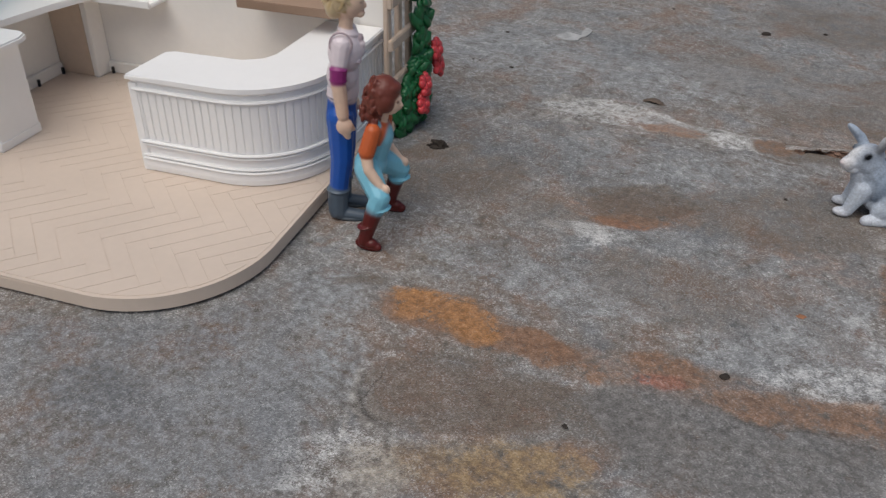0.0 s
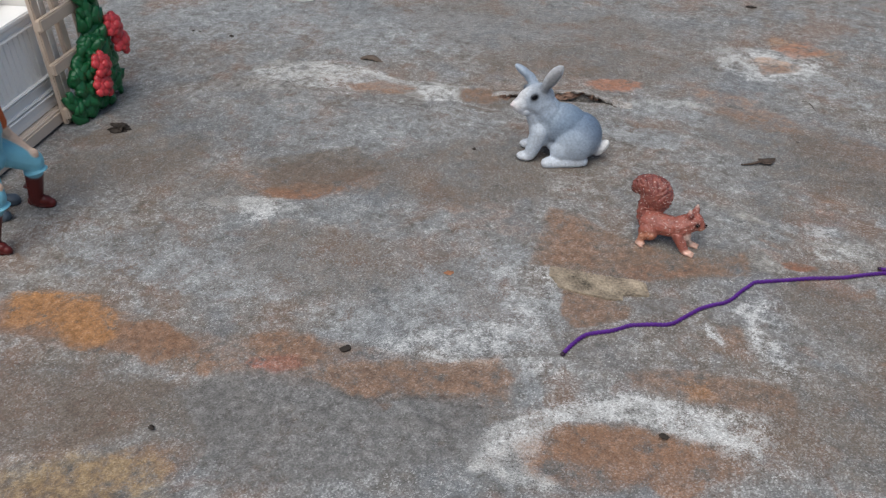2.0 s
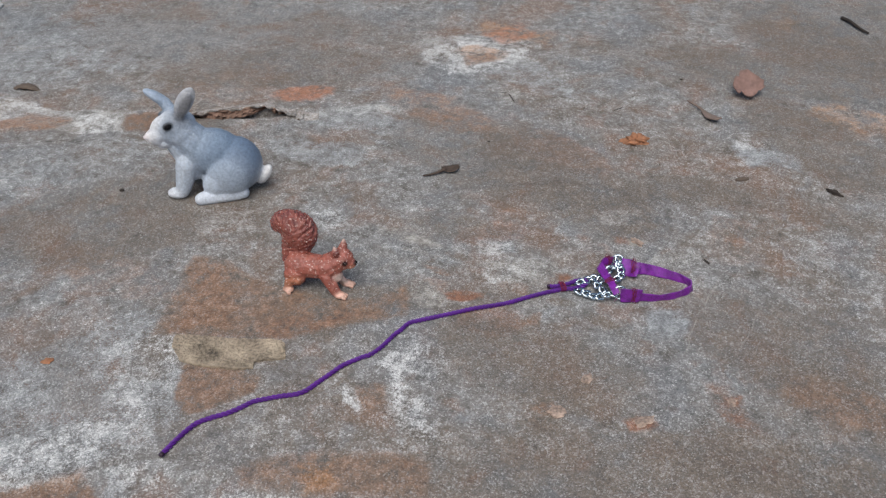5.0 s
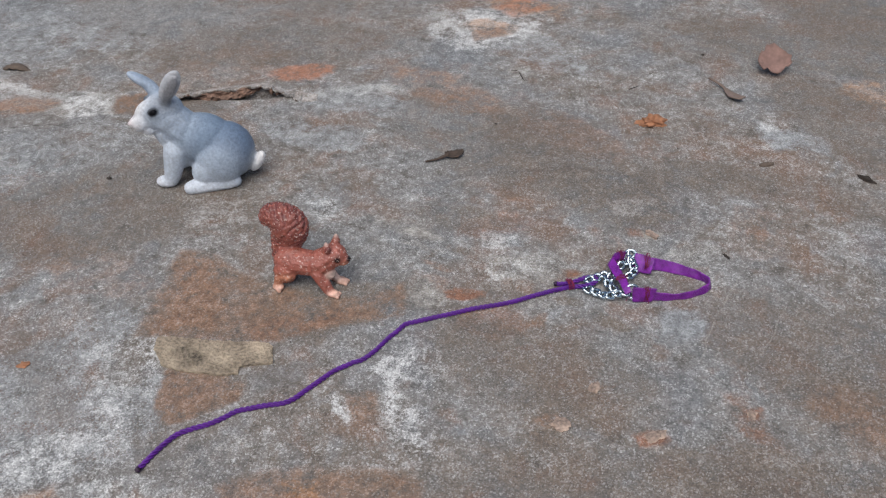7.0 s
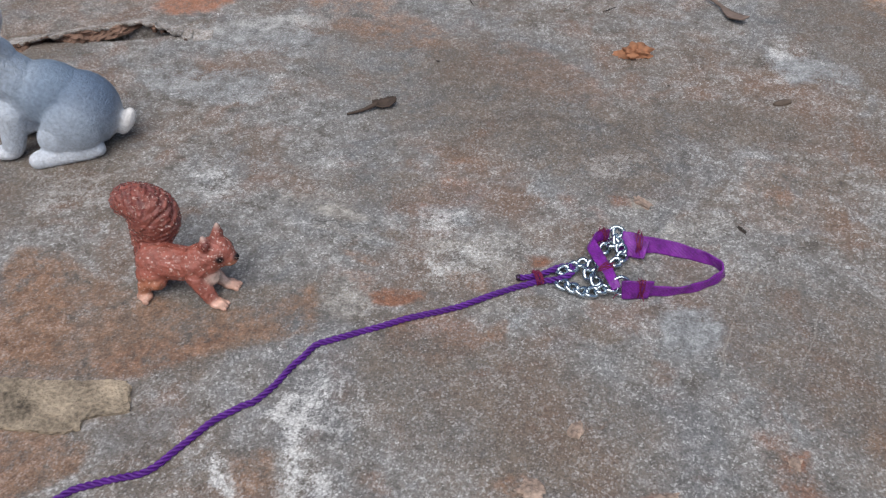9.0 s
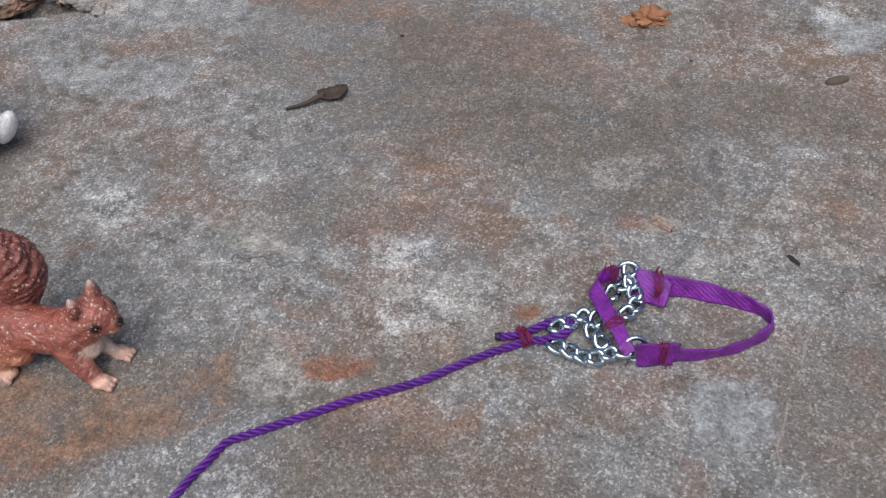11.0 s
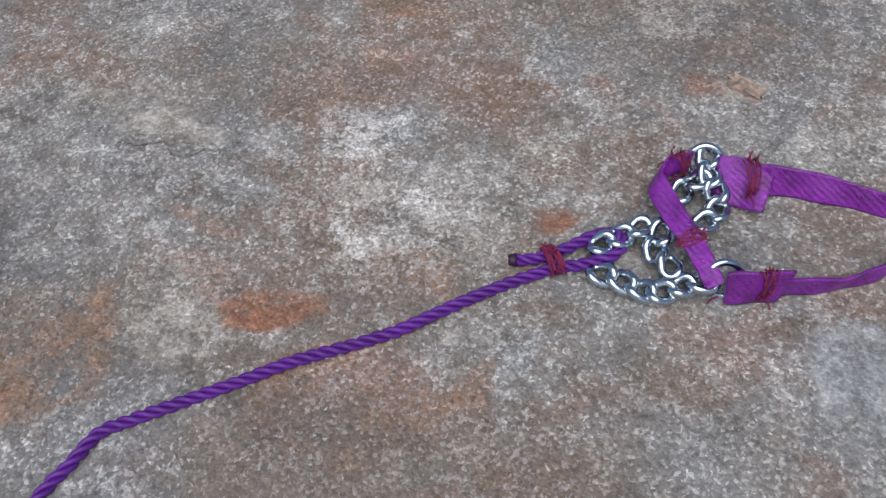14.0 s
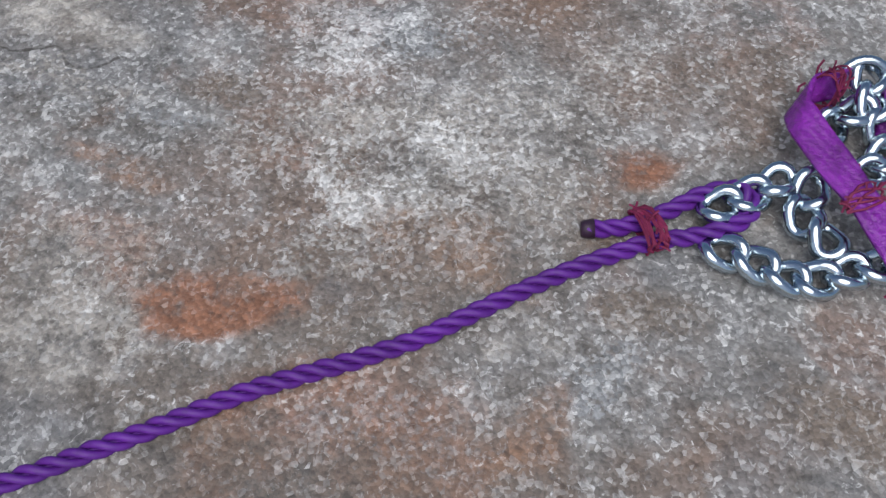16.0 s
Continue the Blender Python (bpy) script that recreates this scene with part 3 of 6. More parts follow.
stain(46.1, 128.1, 9.7, 3.5, -5, OCHRE, 0.35)
stain(-5.8, 109.4, 11.4, 4.6, 27, COOL, 0.35)
stain(69.1, 140.8, 13.4, 4.8, -20, DUN, 0.2)
stain(101.4, 129.1, 13.8, 5.0, -12, PALE, 0.25)
stain(64.5, 95.9, 11.6, 4.7, 19, PALE, 0.4)
stain(60.3, 107.5, 7.0, 2.8, -171, COOL, 0.3)
stain(35.6, 94.4, 8.7, 1.3, -2, COOL, 0.5)
stain(41.1, 75.4, 5.9, 2.5, 27, PALE, 0.3)
stain(72.6, 75.2, 1.4, 1.2, -32, DUN, 0.4)
stain(-233.5, -155.0, 26.4, 6.9, 62, SLATE, 0.4)
stain(-169.1, -132.5, 31.2, 14.9, 67, COOL, 0.5)
stain(-147.6, -161.6, 25.8, 7.4, 30, COOL, 0.45)
stain(-179.5, -184.2, 16.9, 6.8, 23, COOL, 0.4)
# brownish ground beyond the dolls' boots, its shade painted in
stain(-205.3, 13.2, 37.0, 19.8, 59, DUN, 0.55)
stain(-227.3, 28.6, 19.6, 8.2, 48, DUN, 0.6)
stain(-44.9, -1.7, 36.5, 10.9, 30, COOL, 0.6)
stain(-282.0, 163.5, 57.1, 35.4, -3, COOL, 0.35)
stain(-132.8, 234.4, 67.5, 36.7, 18, DUN, 0.3)
stain(-211.9, 249.7, 61.7, 34.7, 64, SLATE, 0.35)
stain(-147.6, 356.7, 50.7, 51.6, 9, DUN, 0.5)
stain(-181.4, -31.1, 21.3, 10.7, 10, COOL, 0.35)
stain(-181.4, -54.6, 25.3, 6.7, 1, PALE, 0.3)
stain(-23.4, -28.2, 22.2, 7.5, 7, DUN, 0.35)
stain(-77.4, -68.5, 25.0, 8.9, 17, DUN, 0.3)
stain(76.1, 58.3, 29.4, 15.6, 0, DUN, 0.25)
stain(64.2, 154.5, 44.3, 17.3, -40, DUN, 0.5)
stain(-42.0, 14.8, 25.1, 5.6, -29, DUN, 0.3)
stain(-38.7, 95.0, 22.9, 7.6, -27, DUN, 0.35)
stain(27.6, 156.7, 40.6, 19.1, -23, DUN, 0.4)
stain(-218.7, 54.2, 59.4, 15.3, 0, SLATE, 0.35)
stain(-149.9, 76.8, 49.9, 15.1, 5, COOL, 0.35)
stain(-56.7, 251.4, 44.5, 30.3, 3, DUN, 0.2)
stain(-147.3, 203.4, 48.0, 24.3, -0, COOL, 0.3)
stain(-43.2, 21.5, 27.0, 10.0, 62, COOL, 0.7)
stain(-63.6, 56.6, 31.0, 8.7, -13, OCHRE, 0.22)
stain(77.3, 59.7, 31.7, 13.2, -5, DUN, 0.28)
stain(137.7, 89.2, 27.4, 18.0, -13, DUN, 0.45)
stain(137.8, 44.8, 25.9, 8.4, 7, DUN, 0.6)
stain(71.6, 136.9, 34.0, 14.6, -9, DUN, 0.25)
stain(149.2, 205.2, 42.2, 17.7, -48, DUN, 0.5)
stain(81.6, 260.3, 36.1, 18.1, -25, DUN, 0.28)
stain(149.7, 294.4, 42.9, 21.4, -34, DUN, 0.45)
stain(-186.7, 191.3, 48.4, 34.6, 53, COOL, 0.5)
stain(-101.6, 244.8, 72.6, 26.3, 24, COOL, 0.35)
stain(-22.4, 167.6, 29.2, 7.8, 2, COOL, 0.7)
stain(24.8, 232.6, 35.6, 10.7, -33, COOL, 0.55)
stain(-110.9, 111.1, 29.0, 17.8, 41, COOL, 0.4)
stain(122.9, 87.9, 16.1, 1.6, 76, COOL, 0.3)
stain(14.3, 10.4, 11.7, 4.3, 42, PALE, 0.35)
stain(37.1, 112.0, 16.9, 5.8, 4, DUN, 0.45)
stain(79.0, 126.0, 11.5, 5.0, 30, COOL, 0.55)
stain(107.4, 117.1, 10.2, 3.7, 27, PALE, 0.4)
stain(39.0, 78.0, 7.0, 4.0, 47, PALE, 0.55)
stain(74.7, 73.1, 13.5, 4.3, 6, DUN, 0.2)
stain(98.2, 77.7, 9.3, 4.3, -11, DUN, 0.28)
stain(46.2, 148.6, 18.4, 8.1, 19, DUN, 0.12)
stain(95.2, 155.0, 20.0, 9.0, 18, DUN, 0.28)
stain(-30.5, 142.1, 21.9, 8.3, 1, COOL, 0.65)
stain(74.0, 106.2, 11.1, 4.4, 21, PALE, 0.35)
stain(104.8, 102.9, 6.5, 2.7, -22, DUN, 0.4)
stain(53.2, 93.6, 11.3, 3.9, -0, PALE, 0.4)
stain(36.7, 88.5, 5.0, 2.1, -19, OCHRE, 0.45)
stain(42.5, 98.1, 3.6, 2.4, -6, DUN, 0.5)
stain(55.4, 106.6, 5.8, 2.4, -3, COOL, 0.6)
stain(61.1, 90.0, 9.4, 3.6, 33, PALE, 0.55)
stain(79.9, 85.7, 5.2, 1.8, 3, DUN, 0.55)
stain(49.9, 91.5, 2.3, 1.8, 4, REDRUST, 0.35)
stain(70.8, 77.1, 3.1, 1.5, 53, OCHRE, 0.4)
stain(63.6, 73.9, 5.5, 1.9, 2, COOL, 0.4)
stain(75.8, 80.6, 2.9, 1.4, 35, COOL, 0.55)
stain(90.6, 81.7, 4.4, 2.7, -21, DUN, 0.55)
stain(54.0, 70.9, 4.4, 1.6, -4, DUN, 0.45)
stain(2.5, 187.9, 33.0, 10.6, -24, OCHRE, 0.4)
stain(58.3, 169.9, 23.7, 10.8, -26, REDRUST, 0.25)
stain(129.1, 160.6, 19.8, 9.3, 4, DUN, 0.35)
stain(59.7, 72.4, 9.4, 6.2, 8, REDRUST, 0.25)
stain(127.9, 59.9, 9.9, 3.6, -40, REDRUST, 0.3)
stain(45.0, 108.6, 9.7, 3.8, -12, REDRUST, 0.22)
stain(82.8, 116.0, 7.8, 2.8, -30, REDRUST, 0.25)
stain(64.9, 86.4, 7.0, 2.4, -28, OCHRE, 0.3)
stain(33.5, 65.1, 10.3, 3.0, -15, COOL, 0.5)
stain(41.8, 81.3, 5.5, 2.2, -6, REDRUST, 0.3)
stain(53.4, 115.3, 8.8, 4.5, 26, REDRUST, 0.25)
stain(-133.6, -110.4, 20.9, 0.6, -30, PALE, 0.7)
stain(-129.9, -80.7, 23.2, 2.5, 33, DUN, 0.5)
stain(-134.3, -65.0, 12.6, 5.7, 14, ORANGE, 0.9)
stain(-150.8, -67.1, 14.5, 8.6, 27, OCHRE, 0.8)
stain(-112.4, -58.3, 12.3, 6.5, 27, OCHRE, 0.8)
stain(1.4, -32.7, 14.6, 4.0, 52, WHITE_L, 0.9)
stain(18.7, -14.1, 16.6, 3.2, 40, WHITE_L, 0.75)
stain(43.6, -6.9, 17.0, 5.2, 6, WHITE_L, 0.6)
stain(59.9, -11.1, 7.5, 0.7, -62, WHITE_L, 0.6)
stain(6.4, -44.3, 11.1, 4.3, 6, WHITE_L, 0.75)
stain(-26.7, -45.7, 18.0, 5.5, 21, WHITE_L, 0.4)
stain(21.0, -27.5, 8.5, 4.4, -12, OCHRE, 0.9)
stain(37.1, -23.6, 14.7, 5.5, -9, OCHRE, 0.7)
stain(-37.8, -6.6, 39.4, 9.5, 37, COOL, 0.7)
stain(-2.8, -13.9, 10.7, 2.5, -45, COOL, 0.8)
stain(-114.6, -20.9, 39.7, 12.0, 22, COOL, 0.6)
stain(-62.4, -60.4, 19.6, 9.6, 27, SLATE, 0.45)
stain(-19.8, -40.6, 21.2, 2.4, 34, DUN, 0.45)
stain(-126.7, -84.3, 21.0, 5.5, 11, SLATE, 0.35)
stain(-197.0, 126.7, 30.8, 9.5, 17, PALE, 0.75)
stain(-143.1, 134.4, 36.3, 6.6, 13, WHITE_L, 0.75)
stain(-154.9, 127.0, 16.7, 4.7, 24, OCHRE, 0.5)
stain(-107.8, 143.3, 9.4, 6.1, 19, OCHRE, 0.7)
stain(-80.9, 200.4, 57.6, 19.9, 19, DUN, 0.35)
stain(-179.0, 111.7, 19.6, 1.7, 18, DUN, 0.8)
stain(-100.2, 129.0, 9.6, 1.5, 11, DUN, 0.8)
stain(-138.8, 47.9, 20.6, 10.9, 33, DUN, 0.45)
stain(-128.6, 28.4, 12.9, 2.5, 24, REDRUST, 0.5)
stain(-117.6, 51.2, 12.3, 4.4, 49, OCHRE, 0.5)
stain(-136.7, 16.3, 20.1, 4.5, 23, WHITE_L, 0.6)
stain(-19.4, 16.1, 29.4, 6.1, 29, COOL, 0.6)
stain(50.2, 80.6, 5.5, 1.0, 18, REDRUST, 0.65)
stain(64.9, 88.0, 16.3, 5.9, 37, DUN, 0.3)

# broad dark spot paints lens falloff at the view's right into the stone
stain(165.0, 40.0, 45.0, 40.0, 0, DUN, 0.35)
stain(90.0, 18.0, 40.0, 20.0, 25, DUN, 0.45)
stain(132.0, 262.0, 50.0, 20.0, -10, DUN, 0.5)
# the same lens falloff, painted into the far ground
stain(190.0, 330.0, 80.0, 60.0, 0, DUN, 0.4)

patch([(-85.6, -39.9), (-80.4, -34.2), (-68.4, -30.8), (-60.5, -34.9), (-62.2, -41.4), (-67.4, -46.7), (-76.3, -48.4)], OCHRE, 0.75, 2.0)
patch([(-79.1, -50.2), (-75.9, -44.7), (-67.7, -39.1), (-63.3, -42.0), (-67.8, -48.3), (-76.2, -51.4)], REDCORE, 0.85, 1.0)
patch([(-58.0, -44.3), (-59.3, -40.1), (-49.5, -33.0), (-39.4, -30.3), (-35.4, -36.0), (-37.7, -41.8), (-44.8, -44.7), (-50.8, -44.7)], RUSTBROWN, 0.8, 1.2)
patch([(-48.8, -42.6), (-44.0, -39.2), (-38.5, -35.4), (-35.8, -37.3), (-38.4, -41.5), (-45.4, -44.1)], OCHRE, 0.8, 1.0)
patch([(-38.6, -29.9), (-27.5, -18.7), (-17.1, -9.0), (-9.0, -15.0), (-10.4, -21.6), (-22.9, -29.9), (-31.8, -35.3)], RUSTBROWN, 0.75, 2.0)
patch([(-32.2, -30.1), (-21.6, -21.6), (-13.2, -17.5), (-12.1, -21.8), (-23.2, -29.4)], OCHRE, 0.5, 1.5)
patch([(-85.5, -61.3), (-77.6, -53.0), (-58.6, -44.6), (-44.0, -45.6), (-38.9, -50.1), (-50.6, -62.7), (-74.6, -73.6)], GREYSLATE, 0.65, 2.0)
patch([(-32.1, -37.2), (-13.2, -26.8), (-10.0, -33.9), (-25.9, -44.7)], GREYSLATE, 0.7, 1.5)
patch([(-52.2, -44.9), (-44.8, -44.7), (-37.7, -41.8), (-35.5, -35.5), (-34.5, -36.2), (-36.8, -42.4), (-44.6, -45.4), (-51.9, -45.6)], DARK, 0.8, 0.25)
patch([(-32.7, -36.5), (-26.2, -32.8), (-18.6, -29.5), (-18.2, -30.0), (-25.7, -33.4), (-32.2, -37.1)], DARK, 0.7, 0.25)
patch([(-96.2, -56.3), (-91.7, -52.5), (-84.5, -54.7), (-86.8, -60.2), (-90.5, -60.9)], OCHRE, 0.7, 1.2)
patch([(-27.9, 35.3), (-32.4, 47.4), (-35.5, 60.2), (-38.3, 71.0), (-27.8, 73.4), (-14.0, 67.4), (-2.6, 67.1), (10.5, 65.6), (24.2, 70.2), (32.4, 78.7), (37.7, 67.2), (28.5, 60.5), (16.4, 53.8), (9.0, 46.0), (-7.7, 41.3), (-21.6, 38.0)], RUSTBROWN, 0.55, 1.2)
patch([(-23.1, 38.2), (-26.6, 49.4), (-33.6, 65.0), (-26.2, 68.5), (-14.7, 59.1), (-8.2, 46.3)], OCHRE, 0.7, 3.0)
patch([(-4.2, 44.2), (4.5, 54.2), (17.8, 61.4), (26.8, 64.4), (20.1, 56.7), (9.8, 46.8)], REDRUST, 0.35, 2.0)
patch([(-12.7, 28.8), (3.3, 31.8), (9.4, 30.7), (10.5, 25.8), (3.1, 18.2), (-2.3, 13.5), (-8.5, 17.1)], RUSTBROWN, 0.8, 0.6)
patch([(-8.1, 24.8), (1.1, 27.1), (3.2, 21.8), (-1.9, 16.5)], OCHRE, 0.5, 1.5)
patch([(18.2, 3.3), (27.5, 10.3), (38.1, 15.2), (55.3, 19.8), (62.5, 19.8), (64.3, 9.9), (38.9, 1.1), (23.1, -1.1)], RUSTBROWN, 0.55, 2.0)
patch([(32.9, 8.4), (39.7, 11.9), (43.7, 6.0), (37.9, 2.9)], ORANGE, 0.55, 2.0)
patch([(34.7, 36.3), (41.2, 40.0), (45.5, 32.6), (40.8, 28.2)], RUSTBROWN, 0.7, 1.0)
patch([(37.2, 46.3), (39.1, 51.7), (44.9, 51.8), (44.8, 47.6), (45.4, 42.1), (43.1, 43.0), (40.7, 45.1)], WHITE_L, 0.95, 0.6)
patch([(45.6, 34.6), (44.0, 41.1), (48.7, 41.0), (49.3, 37.4), (54.5, 38.1), (56.4, 34.6), (55.5, 27.4), (51.0, 29.7)], WHITE_L, 0.72, 1.2)
patch([(54.0, 30.8), (59.4, 32.6), (60.1, 28.9), (63.6, 26.3), (60.3, 26.1), (56.6, 24.9)], WHITE_L, 0.75, 0.8)
patch([(31.0, 34.6), (33.0, 35.3), (38.2, 31.6), (41.1, 30.5), (39.4, 28.4), (34.4, 30.9)], WHITE_L, 0.85, 0.6)
patch([(40.8, 52.3), (48.9, 58.6), (55.9, 50.7), (51.9, 44.3), (47.0, 44.9)], WHITE_L, 0.4, 2.0)
patch([(62.9, 33.7), (63.8, 37.0), (67.2, 36.1), (67.0, 33.1)], COOL, 0.7, 1.0)
patch([(-37.3, 29.6), (-22.1, 36.8), (-15.6, 30.2), (-11.3, 17.6), (-8.4, 1.8), (2.6, -6.9), (-5.0, -12.0)], WHITE_L, 0.3, 2.5)
patch([(-27.9, 35.3), (-20.2, 37.9), (-15.5, 31.1), (-17.3, 28.0)], WHITE_L, 0.7, 0.8)
patch([(10.1, 101.8), (21.9, 108.0), (37.1, 101.4), (33.8, 99.2), (22.6, 99.4)], PALE, 0.5, 1.0)
patch([(8.4, 33.5), (15.9, 42.5), (25.4, 45.7), (21.2, 32.5), (12.8, 28.1)], GREYSLATE, 0.55, 1.5)
patch([(80.5, 43.5), (84.0, 47.5), (88.0, 47.2), (88.5, 43.0), (84.5, 41.5)], RUSTBROWN, 0.6, 0.8)
patch([(103.5, 47.5), (107.0, 50.5), (112.0, 50.0), (111.5, 46.8), (106.0, 45.8)], REDRUST, 0.45, 0.8)
patch([(-257.8, -166.7), (-212.4, -130.4), (-204.3, -92.7), (-160.2, -111.1), (-138.3, -131.2), (-126.7, -154.1), (-182.8, -203.0)], BLUESLATE, 0.48, 9.0)
patch([(-206.7, -85.3), (-187.4, -63.0), (-151.8, -96.3), (-138.7, -119.3), (-148.7, -121.7), (-171.3, -106.0)], COOL, 0.55, 6.0)
patch([(-91.2, -67.7), (-65.8, -45.4), (-46.7, -46.4), (-28.9, -39.0), (-8.2, -29.0), (-3.3, -46.6), (-52.2, -89.2), (-66.3, -79.7)], GREYSLATE, 0.75, 3.0)
patch([(-63.9, -43.4), (-48.6, -46.2), (-39.0, -43.9), (-28.6, -35.3), (-18.2, -31.7), (-9.6, -28.5), (-9.4, -29.2), (-18.0, -32.6), (-28.2, -36.3), (-38.6, -44.8), (-48.2, -47.1), (-63.4, -44.3)], DARK, 0.75, 0.2)
patch([(-172.0, -70.1), (-147.8, -51.6), (-101.4, -49.2), (-79.3, -34.4), (-42.5, -23.2), (-8.3, -12.8), (-3.5, -24.1), (-33.6, -38.7), (-59.2, -50.1), (-95.3, -61.9), (-134.2, -74.6), (-158.9, -80.5)], RUSTBROWN, 0.45, 3.0)
patch([(-127.5, -127.7), (-97.8, -98.7), (-71.1, -84.3), (-60.9, -100.7), (-119.4, -140.5)], YELLOW, 0.35, 5.0)
patch([(-170.8, -65.1), (-158.5, -57.3), (-143.1, -51.8), (-130.5, -53.6), (-121.7, -62.1), (-122.8, -66.9), (-132.6, -69.8), (-144.6, -70.3), (-156.9, -77.1)], ORANGE, 0.75, 2.0)
patch([(-126.0, -57.9), (-113.7, -50.2), (-101.4, -51.8), (-101.1, -59.0), (-113.2, -64.1)], OCHRE, 0.7, 1.5)
patch([(-146.7, -104.6), (-142.5, -92.6), (-120.5, -76.1), (-103.6, -68.3), (-91.2, -67.7), (-84.6, -81.1), (-100.8, -101.3), (-118.4, -113.8), (-129.9, -116.3)], DUN, 0.45, 0.8)
patch([(-105.9, -115.8), (-97.7, -100.0), (-79.7, -88.6), (-70.3, -91.5), (-67.7, -107.2), (-90.4, -126.9)], YELLOW, 0.4, 4.0)
patch([(-128.6, -131.4), (-116.5, -120.8), (-104.5, -129.2), (-105.1, -135.3), (-116.5, -145.2)], PALE, 0.5, 1.5)
patch([(-190.0, -75.2), (-182.8, -67.7), (-177.4, -68.7), (-184.9, -77.2)], DUN, 0.8, 0.6)
patch([(-146.1, 16.0), (-142.2, 20.7), (-126.0, 21.3), (-125.8, 7.7), (-132.3, 7.3)], WHITE_L, 0.9, 0.5)
patch([(-141.9, 24.6), (-131.1, 38.6), (-113.2, 44.5), (-117.5, 33.0), (-134.9, 22.0)], OCHRE, 0.6, 1.2)
patch([(-2.0, -44.0), (-1.1, -30.3), (6.7, -15.2), (18.3, -5.2), (38.7, 0.5), (57.8, 7.8), (62.6, -4.6), (52.1, -9.9), (42.0, -11.0), (29.7, -11.5), (15.0, -17.9), (10.1, -26.7), (10.4, -37.8)], WHITE_L, 0.6, 2.0)
patch([(11.8, -26.9), (15.9, -19.5), (30.5, -13.2), (42.7, -12.6), (49.5, -18.4), (10.4, -37.8)], OCHRE, 0.5, 3.0)
patch([(-68.8, 183.4), (-53.3, 194.4), (-45.1, 187.5), (-51.0, 176.5), (-64.8, 175.3)], SALMON, 0.5, 2.5)
patch([(-22.5, 248.1), (-3.1, 256.6), (18.1, 250.9), (14.6, 232.9), (-5.9, 219.0), (-1.8, 232.7), (-6.8, 239.8)], WHITE_L, 0.7, 1.0)
patch([(-5.0, 238.5), (7.7, 248.5), (11.7, 238.6), (0.3, 230.1)], OCHRE, 0.7, 1.0)
patch([(-6.2, 267.1), (9.4, 286.2), (24.2, 272.5), (8.0, 257.6)], SALMON, 0.5, 1.5)
patch([(-172.3, 119.9), (-156.6, 133.4), (-138.4, 133.2), (-140.6, 125.4), (-159.3, 116.3)], OCHRE, 0.5, 1.0)
patch([(-143.6, 138.0), (-121.6, 144.0), (-113.3, 131.7), (-127.7, 125.1)], WHITE_L, 0.7, 1.0)
patch([(-120.9, 144.3), (-102.5, 149.4), (-97.8, 136.9), (-111.4, 132.5)], RUSTBROWN, 0.6, 0.8)
patch([(-146.0, 17.2), (-135.6, 21.4), (-126.3, 15.0), (-133.7, 9.0)], WHITE_L, 0.8, 0.7)
patch([(-139.3, 23.6), (-128.7, 34.2), (-116.9, 34.9), (-126.4, 26.1)], REDRUST, 0.35, 0.8)
patch([(119.5, 189.0), (130.2, 196.3), (136.2, 186.1), (125.9, 178.9)], COOL, 0.7, 1.5)
patch([(43.9, 79.9), (48.8, 82.8), (56.2, 83.2), (56.4, 80.7), (50.8, 77.9), (45.2, 77.4)], REDRUST, 0.5, 0.5)
patch([(102.1, 89.6), (112.4, 94.4), (115.5, 90.0), (113.8, 83.8), (104.7, 82.0)], COOL, 0.6, 0.8)
patch([(87.6, 122.6), (90.9, 124.0), (91.9, 119.8), (88.0, 119.4)], REDRUST, 0.4, 0.3)
patch([(91.6, 122.8), (97.0, 123.4), (96.9, 121.4), (92.3, 119.6)], PALE, 0.9, 0.3)
patch([(35.1, 75.1), (40.1, 77.3), (45.8, 73.2), (38.4, 70.3)], PALE, 0.5, 0.6)
patch([(44.2, 79.4), (46.5, 81.2), (50.3, 81.2), (52.0, 79.4), (49.0, 77.3), (45.6, 77.2)], REDRUST, 0.5, 0.3)
patch([(53.5, 82.1), (55.5, 82.6), (56.0, 81.3), (54.5, 80.7)], SALMON, 0.7, 0.3)
patch([(76.2, 98.6), (79.2, 99.6), (79.2, 97.9), (76.9, 96.7)], REDRUST, 0.4, 0.4)
patch([(49.9, 107.2), (55.3, 108.8), (56.8, 106.9), (51.7, 104.7)], WHITE_L, 0.5, 0.7)
patch([(51.9, 92.8), (60.9, 98.3), (67.6, 95.7), (65.8, 88.8), (58.7, 85.1), (53.9, 87.2)], WHITE_L, 0.42, 1.0)
patch([(66.9, 80.5), (69.6, 82.6), (72.4, 82.9), (72.0, 81.9), (68.6, 80.3)], PALE, 0.7, 0.3)
# edge of the hollow drawn in colour: dark line, pale rim outside
patch([(-147.0, -103.8), (-141.1, -111.7), (-134.1, -116.8), (-127.5, -118.2), (-127.7, -116.5), (-134.2, -114.7), (-140.1, -110.8), (-145.4, -103.8)], DARK, 0.8, 0.4)
patch([(-149.0, -104.8), (-142.9, -113.3), (-135.0, -119.2), (-127.1, -121.4), (-127.2, -118.5), (-133.7, -117.1), (-141.1, -111.7), (-147.4, -103.4)], PALE, 0.7, 1.0)
patch([(-219.6, -167.1), (-208.7, -154.0), (-191.6, -152.8), (-188.2, -162.8), (-203.0, -172.6)], SLATE, 0.5, 2.0)
patch([(-144.8, -142.8), (-130.9, -124.7), (-117.9, -119.2), (-116.1, -139.3), (-129.0, -156.1)], WHITE_L, 0.5, 2.5)
